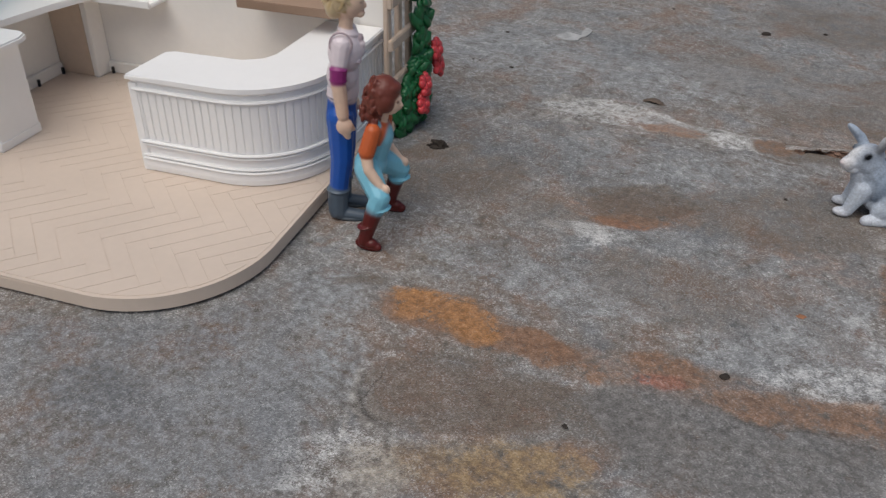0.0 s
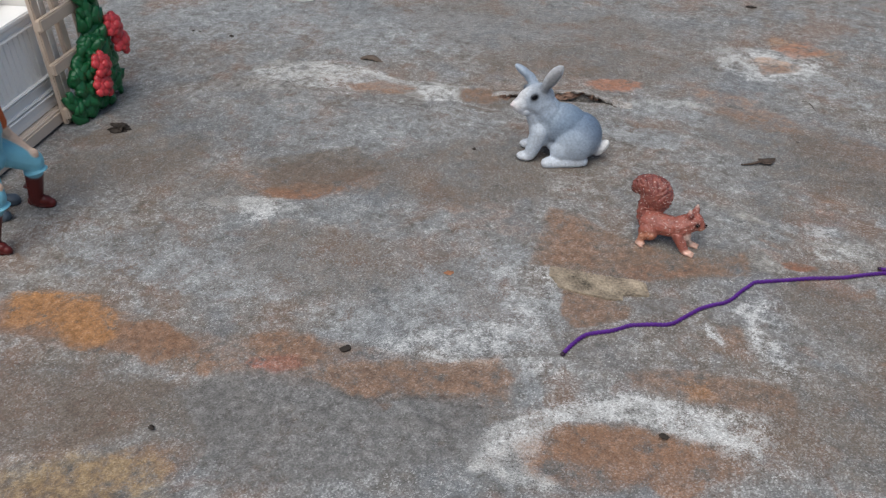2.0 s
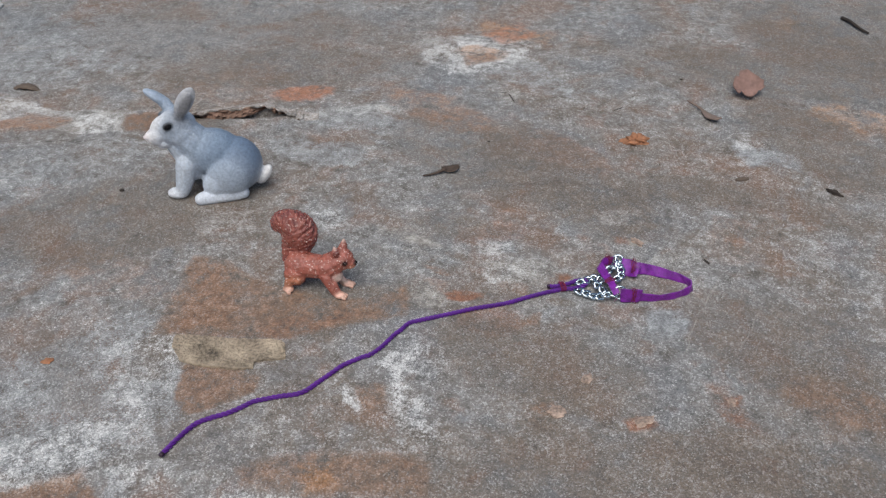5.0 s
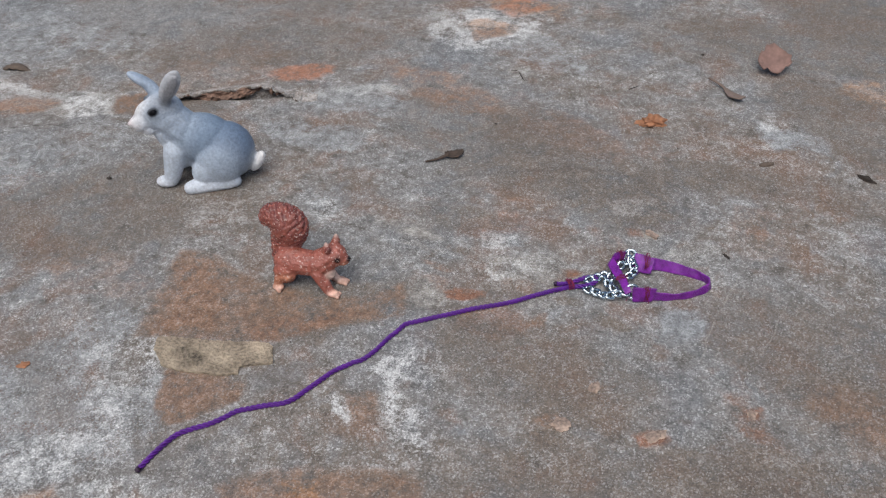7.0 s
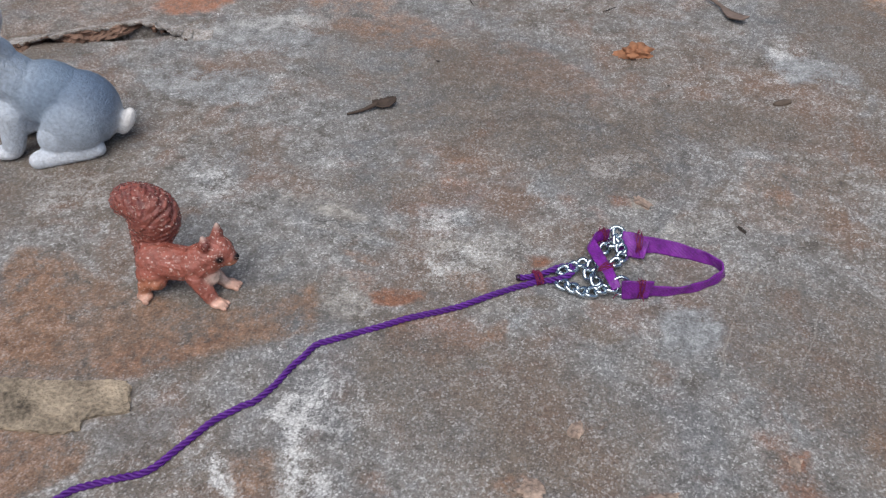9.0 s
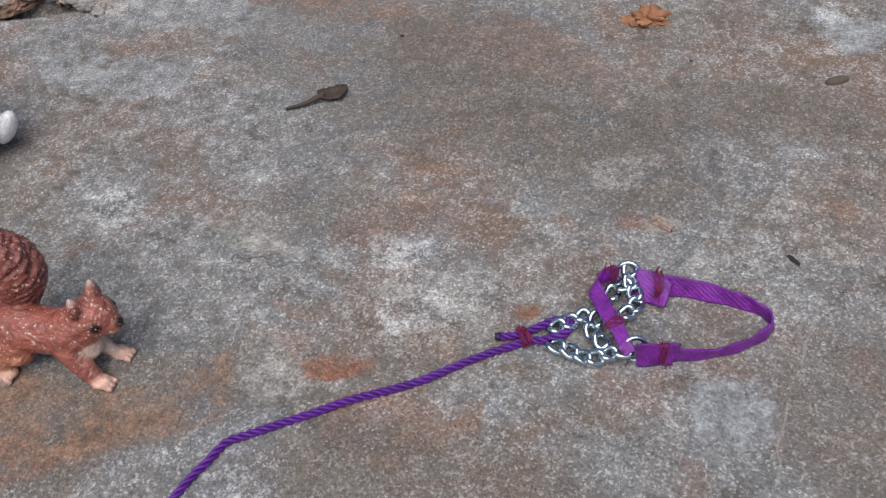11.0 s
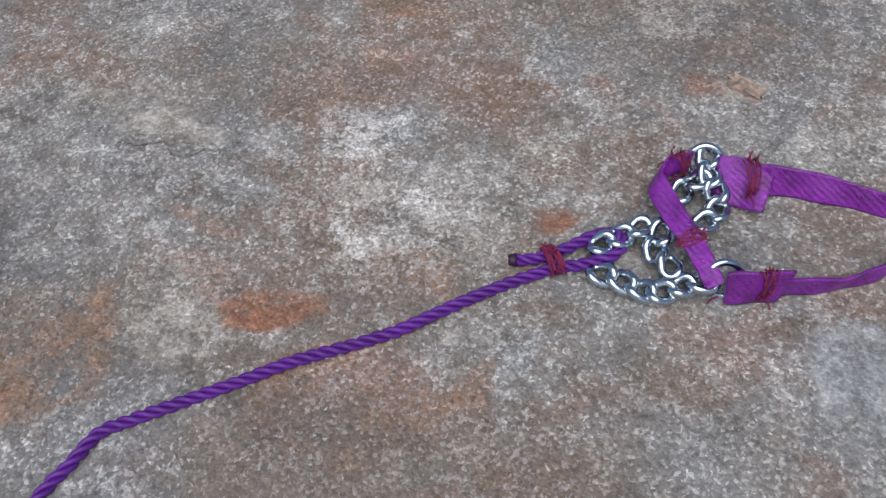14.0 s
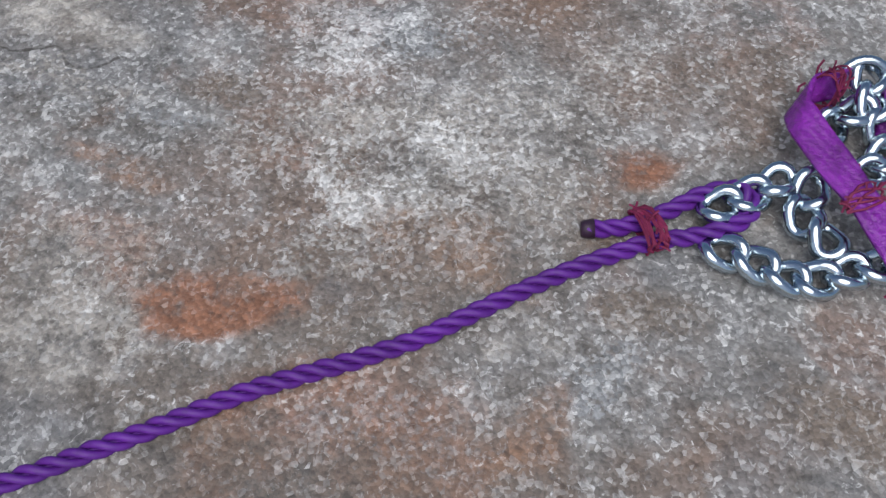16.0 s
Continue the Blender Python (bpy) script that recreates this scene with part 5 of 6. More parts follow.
for s in (-1, 1):
    rab += [cap((9.0, 4.0 * s, 13), (12.2, 5.0 * s, 3.4), 4.2, 2.7, LGREY), ell((14.2, 5.2 * s, 1.9), (3.9, 2.6, 2.0), PALEG),
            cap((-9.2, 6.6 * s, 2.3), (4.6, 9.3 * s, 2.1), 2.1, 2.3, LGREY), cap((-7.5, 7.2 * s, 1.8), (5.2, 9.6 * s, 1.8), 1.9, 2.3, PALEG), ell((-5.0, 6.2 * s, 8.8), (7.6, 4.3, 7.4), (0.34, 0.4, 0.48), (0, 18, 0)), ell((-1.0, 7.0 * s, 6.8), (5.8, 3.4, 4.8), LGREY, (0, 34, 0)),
            ell(hd(5.4, 4.5 * s, 4.2), (1.9, 0.8, 1.6), (0.1, 0.12, 0.15), (0, 0, 24 + 12 * s), 0.0), ell(hd(5.4, 4.75 * s, 4.2), (1.35, 0.9, 1.05), EYE, (0, 0, 24 + 12 * s), 0.3)]
rab += [cap((12.0, -2.8, 29), (15.0, -4.3, 32.4), 1.9, 2.1, MGREY), ell((16.8, -4.8, 33.8), (1.7, 3.1, 5.6), MGREY, (14, 48, 30)), ell((17.6, -4.6, 33.6), (0.7, 1.8, 4.2), LGREY, (14, 48, 30)),
        cap((9.4, 2.6, 29.4), (7.6, 3.4, 32.0), 1.9, 1.9, DGREY), ell((5.2, 3.6, 36.2), (2.9, 0.9, 6.3), PALEG, (-6, -33, 16)), ell((5.0, 4.75, 35.6), (1.8, 0.6, 4.8), (0.06, 0.052, 0.052), (-6, -33, 16), 0.0),
        ell((8.8, 3.2, 29.8), (2.4, 1.8, 1.8), DGREY, blend=0.2)]
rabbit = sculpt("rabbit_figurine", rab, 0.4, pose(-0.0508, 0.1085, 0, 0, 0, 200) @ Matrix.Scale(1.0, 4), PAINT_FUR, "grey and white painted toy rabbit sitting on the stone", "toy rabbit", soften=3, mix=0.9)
GROOVE_SHADE = (0.15, 0.036, 0.03)
RUST, RUSTD, PINK, HIP, CREAMP = (0.33, 0.095, 0.066), (0.2, 0.05, 0.04), (0.7, 0.42, 0.32), (0.5, 0.2, 0.11), (0.62, 0.47, 0.4)
sq = [ell((-5.2, 0.9, 7.4), (5.2, 4.4, 4.8), RUST), cap((-4, 1.0, 7.8), (4.4, 1.6, 7.8), 4.3, 3.8, RUST), cap((4.2, 1.6, 8.2), (7.6, 3.2, 10.4), 4.2, 3.6, RUST), ell((8.3, 3.8, 10.7), (3.9, 3.7, 3.6), RUST),
      cap((10.2, 3.8, 10.1), (12.2, 3.85, 9.9), 2.3, 1.2, RUST), ell((11.0, 3.8, 9.0), (1.8, 1.8, 1.1), HIP, blend=0.1), ell((13.1, 3.85, 10.3), (0.55, 0.65, 0.5), EYE, blend=0.25), ell((6.6, 1.2, 5.8), (2.6, 2.6, 2.6), CREAMP)]
TAIL = spline([(-8.8, 2.6, 6.5, 2.6), (-8.4, 4.6, 9.5, 3.9), (-7.4, 5.8, 13.2, 4.9), (-6.6, 6.0, 16.0, 5.5), (-7.2, 6.0, 18.0, 5.3), (-9.6, 6.0, 19.2, 4.4), (-12.2, 6.2, 18.9, 3.4), (-14.2, 6.3, 17.2, 2.3)], 4)
# tail core coloured darker, painting shade into the creases between tufts
for x, y, z, r in TAIL:
    sq.append(ell((x, y, z), (r, r * 0.85, r), GROOVE_SHADE))
tuft = random.Random(6)
for row in range(1, len(TAIL) - 1):
    x, y, z, r = TAIL[row]
    dx, dz = TAIL[row + 1][0] - TAIL[row - 1][0], TAIL[row + 1][2] - TAIL[row - 1][2]
    n = math.hypot(dx, dz)
    dx, dz = dx / n, dz / n
    for k in range(11):
        a0 = 2 * math.pi * (k + 0.5 * (row % 2)) / 11 + tuft.uniform(-0.2, 0.2)
        pts = []
        for step in range(3):
            a = a0 + 0.32 * step
            out, slide = r + 0.16, 0.55 * step - 0.55 + tuft.uniform(-0.25, 0.25)
            pts.append((x + out * math.cos(a) * dz + slide * dx, y + 0.85 * out * math.sin(a), z - out * math.cos(a) * dx + slide * dz))
        for p, q, w0, w1 in ((pts[0], pts[1], 0.24, 0.5), (pts[1], pts[2], 0.5, 0.36)):
            sq.append(cap(p, q, w0, w1, RUST if (row + k) % 3 else RUSTD))
for s, ear in ((-1, (7.4, 2.2, 13.2, 7.0, 2.4, 15.2)), (1, (8.2, 5.4, 13.2, 8.5, 6.3, 15.8))):
    bx, by, bz, tx, ty, tz = ear
    sq += [cap((bx, by, bz), (tx, ty, tz), 1.6, 0.7, RUST), ell((bx + 0.5, by + 0.9 * s, bz + 0.8), (0.8, 0.8, 1.3), RUSTD, (0, 10, 0), 0.3), ell((tx, ty, tz + 0.6), (0.45, 0.4, 0.35), CREAMP, blend=0.3),
           cap((4.6, 1.0 + 2.0 * s, 6.6), (7.6, 0.6 + 2.9 * s, 1.9), 2.2, 1.35, RUST), cap((6.2, 0.9 + 1.8 * s, 5.0), (8.6, 0.6 + 2.6 * s, 1.8), 1.5, 1.05, CREAMP if s > 0 else RUST), ell((9.3, 0.6 + 3.0 * s, 1.1), (2.2, 1.5, 1.1), PINK),
           ell((-5.8, 0.8 + 2.9 * s, 5.4), (3.7, 2.4, 3.8), RUST), ell((-4.9, 0.8 + 4.5 * s, 4.9), (2.2, 1.0, 1.5), HIP, blend=0.15), cap((-7.2, 0.6 + 4.0 * s, 4.0), (-7.9, 0.5 + 4.4 * s, 1.6), 1.6, 1.3, HIP), ell((-7.6, 0.5 + 4.8 * s, 1.1), (1.9, 1.5, 1.1), PINK),
           ell((10.4, 3.8 + 2.6 * s, 11.2), (0.65, 0.5, 0.55), EYE, blend=0.3)]
    sq += [ell((11.0, 0.6 + (3.0 + 0.9 * k) * s, 0.75), (0.9, 0.46, 0.7), PINK) for k in (-1, 0, 1)] + [ell((-7.0 + 0.3 * k, 0.5 + (5.9 + 0.45 * k) * s, 0.8), (0.8, 0.46, 0.75), PINK) for k in (-1, 0, 1)]
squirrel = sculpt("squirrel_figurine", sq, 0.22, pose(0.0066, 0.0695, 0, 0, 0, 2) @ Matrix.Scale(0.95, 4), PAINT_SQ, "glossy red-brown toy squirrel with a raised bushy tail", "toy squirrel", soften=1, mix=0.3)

SKIN, SHIRT, CUFF, JEAN, WELLY, BLOND = (0.74, 0.53, 0.4), (0.76, 0.67, 0.7), (0.27, 0.025, 0.17), (0.008, 0.085, 0.4), (0.09, 0.12, 0.155), (0.6, 0.47, 0.28)
SEAM, SHADE = (0.42, 0.33, 0.36), (0.5, 0.36, 0.18)
tall = [cap((-0.5, 0, 39), (-0.5, 0, 47.5), 5.6, 5.0, JEAN), ell((-0.3, 0, 56), (5.6, 6.8, 7.8), SHIRT), ell((0.4, 0, 65), (5.9, 7.9, 8.6), SHIRT), cap((-0.2, 0, 48.5), (0, 0, 53), 5.7, 5.5, SHIRT),
        ell((-0.5, 0, 47.7), (5.5, 5.9, 0.7), (0.01, 0.02, 0.08)), cap((0.3, 0, 72), (0.6, 0, 78), 2.5, 2.4, SKIN), ell((1.6, 0, 83), (4.9, 4.5, 6.0), SKIN), ell((6.3, 0, 82.0), (1.0, 0.8, 1.2), SKIN), ell((5.0, 0, 79.2), (1.7, 2.2, 1.6), SKIN),
        ell((5.6, 0, 80.2), (0.9, 1.3, 0.35), (0.55, 0.25, 0.2), blend=0.05), ell((5.2, 2.0, 83.6), (0.6, 0.7, 0.4), (0.16, 0.1, 0.07), blend=0.1), ell((5.2, -2.0, 83.6), (0.6, 0.7, 0.4), (0.16, 0.1, 0.07), blend=0.1),
        ell((-1.4, 0, 85.6), (5.2, 5.2, 4.8), BLOND), ell((-3.4, 0, 81), (3.2, 4.6, 4.8), BLOND), ell((2.2, 0, 88), (3.6, 3.8, 2.2), BLOND), ell((5.4, 0.4, 66.2), (1.7, 2.6, 3.2), SHIRT), ell((1.2, 0, 72.6), (3.8, 4.2, 1.4), SHIRT, (0, 18, 0)),
        ell((5.4, 0, 70.0), (1.2, 1.5, 2.2), SEAM), ell((6.2, 1.2, 68.0), (0.9, 0.9, 1.2), SHIRT), ell((6.2, -1.0, 68.6), (0.9, 0.9, 1.2), SHIRT), ell((5.5, -3.4, 63.0), (0.8, 1.9, 0.45), SEAM), ell((5.5, 3.4, 63.0), (0.8, 1.9, 0.45), SEAM)]
for s in (-1, 1):
    tall += [cap((-0.5, 3.6 * s, 40), (0.3, 4.6 * s, 25), 5.0, 4.0, JEAN), cap((0.3, 4.6 * s, 25), (-0.6, 5 * s, 12), 4.0, 3.4, JEAN),
             cap((-0.8, 5 * s, 12.6), (-0.6, 5 * s, 3.2), 4.0, 3.6, WELLY), cap((-0.8, 5 * s, 2.6), (8.8, 5.4 * s, 2.2), 2.7, 2.3, WELLY), ell((-0.7, 5 * s, 13.0), (4.4, 4.4, 0.9), WELLY), ell((3.6, 5.2 * s, 0.8), (7.2, 2.9, 0.9), (0.04, 0.05, 0.06)),
             cap((0, 7.4 * s, 70.2), (-0.6, 9.2 * s, 58.5), 3.5, 2.7, SHIRT), cap((-0.6, 9.5 * s, 59), (-0.6, 9.6 * s, 55.5), 3.0, 2.9, CUFF, 0.2), ell((-0.6, 9.5 * s, 59.6), (3.3, 3.1, 0.5), CUFF, (10 * s, 0, 0)), ell((-0.6, 9.6 * s, 55.4), (3.2, 3.0, 0.5), CUFF, (10 * s, 0, 0)),
             cap((-0.5, 9.7 * s, 54), (1.2, 10.2 * s, 41), 2.7, 2.2, SKIN), ell((1.9, 10.2 * s, 36.8), (3.0, 2.0, 3.6), SKIN), cap((3.6, 9.8 * s, 38), (4.8, 9.2 * s, 35.4), 0.9, 0.8, SKIN), cap((2.4, 10.2 * s, 34.4), (3.0, 9.8 * s, 32.2), 1.6, 1.2, SKIN)]
tall += [cap((3.7 * math.cos(a), -8.7, 70.5 + 4.2 * math.sin(a)), (3.7 * math.cos(a + 0.4), -8.7, 70.5 + 4.2 * math.sin(a + 0.4)), 0.42, 0.42, SEAM) for a in np.arange(-0.6, 3.6, 0.4)]
curl = random.Random(3)
for k in range(90):
    a, h = curl.uniform(0.9, 5.4), curl.uniform(-0.75, 0.98)
    w = math.sqrt(1 - h * h)
    p = (-1.2 + 5.2 * w * math.cos(a), 4.9 * w * math.sin(a), 84.2 + 5.6 * h)
    tall.append(ell(p, (1.7, 0.55, 0.9), BLOND if k % 3 else SHADE, (curl.uniform(0, 180), curl.uniform(0, 180), 0), 0.15))
def stretched(prim, zs, to):
    kind, a, b_, color, extra, blend = prim
    a = Vector((a.x, a.y, float(np.interp(a.z, zs, to))))
    if kind == "cap":
        b_ = Vector((b_.x, b_.y, float(np.interp(b_.z, zs, to))))
    return (kind, a, b_, color, extra, blend)


BODY_Z = ((0, 13, 40, 47.7, 57.5, 70, 79, 92), (0, 13.5, 44, 52, 61.5, 74.5, 84, 97.5))
ARM_Z = ((32, 36.8, 41, 55.5, 59, 70.2), (39.5, 44, 48.5, 62, 65.5, 74.8))
tall = [stretched(p, *(ARM_Z if abs(p[1].y) > 9 or (p[0] == "cap" and abs(p[2].y) > 9) else BODY_Z)) for p in tall]
sculpt("woman_doll", tall, 0.34, pose(-0.2217, -0.0402, 0, 0, 0, 38) @ pose(0, 0, 0, 0, 3.4, 0) @ Matrix.Diagonal((1.1, 1.06, 1, 1)), PAINT_DOLL, "blond toy figure in white shirt, blue jeans and grey boots", "doll", soften=2, mix=0.12)
HAIR, ORANGE_P, DENIM, BOOT = (0.15, 0.035, 0.022), (0.52, 0.105, 0.025), (0.19, 0.49, 0.62), (0.105, 0.014, 0.012)
girl = [ell((-3.4, 0, 27), (6, 7.4, 5.6), DENIM), cap((-2.4, 0, 30), (-0.8, 0, 36), 5.0, 4.9, DENIM), ell((-1, 0, 40), (4.8, 6.4, 5.5), ORANGE_P),
        ell((1.9, 0, 38.5), (2.6, 4.2, 4.6), DENIM, blend=0.3), cap((0, 0, 44), (0.6, 0, 48), 2.0, 2.0, SKIN), ell((2.4, 0, 52.4), (4.3, 3.9, 5.0), SKIN), ell((6.7, 0, 51.6), (0.8, 0.7, 0.9), SKIN),
        ell((0.0, 0, 55.2), (6.0, 6.0, 6.0), HAIR), ell((1.2, -2.2, 53.2), (4.0, 4.2, 4.6), HAIR), ell((-2.6, 0, 49.8), (4.0, 5.0, 4.8), HAIR), ell((-2.8, -1.0, 46), (3.2, 3.4, 2.6), HAIR), ell((2.6, 0, 57.4), (3.6, 4.2, 2.4), HAIR)]
for s in (-1, 1):
    girl += [cap((-3, 5 * s, 27), (4.6, 12.4 * s, 20.5), 5.0, 3.8, DENIM), cap((4.6, 12.4 * s, 20.5), (3.4, 13.2 * s, 16.5), 3.9, 3.6, DENIM),
             cap((3.2, 13.4 * s, 16), (0.2, 14.8 * s, 3), 3.4, 2.6, BOOT), cap((-1.4, 14.8 * s, 1.9), (5.8, 15.4 * s, 1.7), 1.9, 1.6, BOOT), ell((3, 15.2 * s, 2.6), (3.0, 2.2, 2.0), BOOT),
             cap((-1.2, 6.6 * s, 42.6), (-2.2, 9.2 * s, 36), 3.1, 3.1, ORANGE_P), cap((-2.2, 9.4 * s, 34), (-0.6, 11 * s, 30), 2.3, 2.0, SKIN),
             cap((-0.6, 11 * s, 30), (4.2, 11.5 * s, 25), 2.0, 1.7, SKIN), ell((5.8, 11.5 * s, 24), (2.3, 1.6, 2.0), SKIN)]
for k in range(60):
    a, h = curl.uniform(0.95, 5.3), curl.uniform(-1.9, 0.98)
    w = math.sqrt(1 - min(abs(h), 0.9) ** 2) if h > 0 else 1.0
    p = (-0.9 + 0.9 * min(h, 0) + 5.6 * w * math.cos(a), 5.5 * w * math.sin(a), 54.4 + 5.8 * h)
    girl.append(ell(p, (0.8, 0.9, 1.9), HAIR, (curl.uniform(-30, 30), curl.uniform(-30, 30), 0), 0.15))
girl += [ell((6.0, 0, 50.0), (0.7, 1.1, 0.3), (0.55, 0.25, 0.2), blend=0.05), ell((5.9, 1.9, 53.4), (0.5, 0.6, 0.4), (0.15, 0.08, 0.06), blend=0.1), ell((5.9, -1.9, 53.4), (0.5, 0.6, 0.4), (0.15, 0.08, 0.06), blend=0.1),
         cap((1.6, 3.4, 38), (-0.5, 3.6, 44.6), 0.9, 0.9, DENIM, 0.3), cap((1.6, -3.4, 38), (-0.5, -3.6, 44.6), 0.9, 0.9, DENIM, 0.3), ell((-4.2, 0, 46.8), (3.6, 4.8, 2.8), HAIR)]
for s in (-1, 1):
    girl += [ell((4.8, 12.4 * s, 16.6), (4.3, 4.2, 0.8), DENIM, (0, -12, 0)), ell((0.6, 14.6 * s, 9.5), (3.7, 3.6, 0.5), BOOT, (0, -14, 0)), ell((2.4, 15.0 * s, 0.5), (4.6, 2.1, 0.5), (0.04, 0.008, 0.008))]
sculpt("girl_doll", girl, 0.34, pose(-0.2021, -0.04, 0, 0, 0, 25) @ pose(0, 0, 0, 0, 4.3, 0) @ Matrix.Diagonal((1.04, 1.02, 1.075, 1)), PAINT_DOLL, "brown-haired toy rider in blue dungarees and brown boots", "doll", soften=2, mix=0.12)

# ---- halter with its lead rope ----
halter = thing("toy_halter", pose(0, 0, 0), "purple ribbon toy halter with steel chain and cord lead", "halter")


def mm(points):
    return [(x / 1000, y / 1000, z / 1000) for x, y, z in points]


LEAD = [(0.0, 0.2, 0.85), (0.4, 3.0, 0.85), (1.0, 6.6, 0.85), (1.6, 9.8, 0.85), (2.6, 12.1, 0.85), (5.2, 14.5, 0.85), (7.9, 16.8, 0.85), (10.3, 19.6, 0.85), (12.7, 22.7, 0.85), (15.7, 24.7, 0.85), (18.8, 26.6, 0.85), (21.9, 28.5, 0.85), (24.0, 30.9, 0.85), (25.6, 34.2, 0.85), (27.5, 38.7, 0.85), (29.2, 42.2, 0.85), (32.5, 46.0, 0.85), (34.8, 48.6, 0.85), (37.4, 57.1, 0.85), (38.3, 59.3, 0.85), (39.6, 62.9, 0.85), (42.0, 64.9, 0.85), (45.0, 67.1, 0.85), (48.5, 69.9, 0.85), (52.0, 72.5, 0.85), (55.0, 74.8, 0.85), (58.0, 76.7, 0.85), (61.0, 78.3, 0.85), (64.0, 80.2, 0.85), (67.0, 83.0, 0.85), (70.0, 85.7, 0.85), (73.0, 88.2, 0.85),
        (75.6, 90.0, 0.9), (77.8, 91.4, 1.0), (81.3, 92.7, 1.3), (83.7, 94.4, 1.8), (83.2, 96.3, 2.0), (80.9, 95.9, 1.5), (78.3, 93.9, 1.0), (75.6, 92.0, 1.0), (73.2, 91.3, 0.9)]
path = [Vector(p) for p in spline(mm(LEAD), 20)]
path = [p - Vector((0, 0, 0.0001)) + Vector((0.0004 * noise.noise(p * 130), 0.0004 * noise.noise(p * 130 + Vector((5, 0, 0))), 0)) * min(1, i / 10, (len(path) - i) / 260) for i, p in enumerate(path)]
rope = part("lead_rope", tube([p for p in path[::3]], 0.0002, 6), PURPLE, halter, "twisted purple cord")


def strand(path, phase, r_off=0.0004, r=0.00028, pitch=0.0040, sides=8):
    s, pts = 0.0, []
    for i, p in enumerate(path):
        d = (path[min(i + 1, len(path) - 1)] - path[max(i - 1, 0)]).normalized()
        side = d.cross(Vector((0, 0, 1))).normalized()
        top = side.cross(d)
        if i:
            s += (p - path[i - 1]).length
        a = phase - 2 * math.pi * s / pitch
        pts.append(p + r_off * (math.cos(a) * side + math.sin(a) * top))
    return tube(pts, r, sides)


for k in range(3):
    part("strand", strand(path, k * 2 * math.pi / 3), PURPLE, rope, smooth=True)
for end, d in ((path[0], path[1] - path[0]), (path[-1], path[-2] - path[-1])):
    d.normalize()
    part("sealed_end", tube([end - d * 0.0004, end - d * 0.0001, end + d * 0.0005], 0.0007, 10, taper=lambda t: 0.8 + 0.25 * t), SCORCH, rope, "dark melted cord end", smooth=True)


def wrap(center, heading, rx, rz, turns, width, name="thread_tie", wire=0.00011, seed=1):
    """Thread wound round a bundle that runs along the heading, with a few frayed ends."""
    r = random.Random(seed)
    c, s = math.cos(radians(heading)), math.sin(radians(heading))
    put = lambda w, y, z: Vector((center[0] + c * w - s * y, center[1] + s * w + c * y, max(center[2] + z, 0.00012)))
    pts = []
    turns *= 2
    for i in range(turns * 12):
        a = 2 * math.pi * i / 12
        back = i / (turns * 12) * 3 % 2
        w = width * (abs(back - 1) - 0.5) + r.uniform(-1, 1) * 0.0001
        y, z = rx * math.cos(a) * r.uniform(0.95, 1.14), rz * math.sin(a) * r.uniform(0.96, 1.14)
        w += width * 0.8 * math.sin(a * 0.5 + i * 0.17)
        pts.append(put(w, y, z))
    b = tube(pts, wire, 5)
    for k in range(12):
        a = r.uniform(0, 2 * math.pi)
        w = width * r.uniform(-0.6, 0.6)
        p = put(w, rx * math.cos(a), rz * abs(math.sin(a)))
        q = put(w + r.uniform(-0.0006, 0.0006), rx * math.cos(a) * r.uniform(1.2, 1.7), rz * abs(math.sin(a)) * r.uniform(1.1, 1.5))
        tube([p, (p + q) / 2 + Vector((0, 0, 0.0001)), q], wire * 0.8, 4, bm=b)
    return b


part("thread_tie", wrap((0.0772, 0.0921, 0.0011), 36, 0.0016, 0.0012, 5, 0.0006, seed=3), THREAD, halter, "dark red thread binding")


def ribbon(low, high, per=8, thick=0.00016, narrow=0.0):
    """A woven strip between two edge lines."""
    a, c = spline(mm(low), per), spline(mm(high), per)
    b = bmesh.new()
    rows = []
    for i, (p, q) in enumerate(zip(a, c)):
        p, q = Vector(p), Vector(q)
        p, q = p.lerp(q, narrow), q.lerp(p, narrow)
        d = Vector(a[min(i + 1, len(a) - 1)]) - Vector(a[max(i - 1, 0)])
        n = d.cross(q - p).normalized()
        row = []
        for t in (0.0, 0.08, 0.3, 0.5, 0.7, 0.92, 1.0):
            m = p.lerp(q, t) + n * (0.00012 * math.sin(i * 0.55 + t * 3))
            row.append((b.verts.new(m + n * thick), b.verts.new(m - n * thick)))
        rows.append(row)
    for r, q in zip(rows, rows[1:]):
        for j in range(len(r) - 1):
            b.faces.new((r[j][0], q[j][0], q[j + 1][0], r[j + 1][0]))
            b.faces.new((r[j][1], r[j + 1][1], q[j + 1][1], q[j][1]))
        for j in (0, -1):
            b.faces.new((r[j][0], r[j][1], q[j][1], q[j][0]))
    for r in (rows[0], rows[-1]):
        for j in range(len(r) - 1):
            b.faces.new((r[j][0], r[j + 1][0], r[j + 1][1], r[j][1]))
    bmesh.ops.recalc_face_normals(b, faces=b.faces[:])
    return b


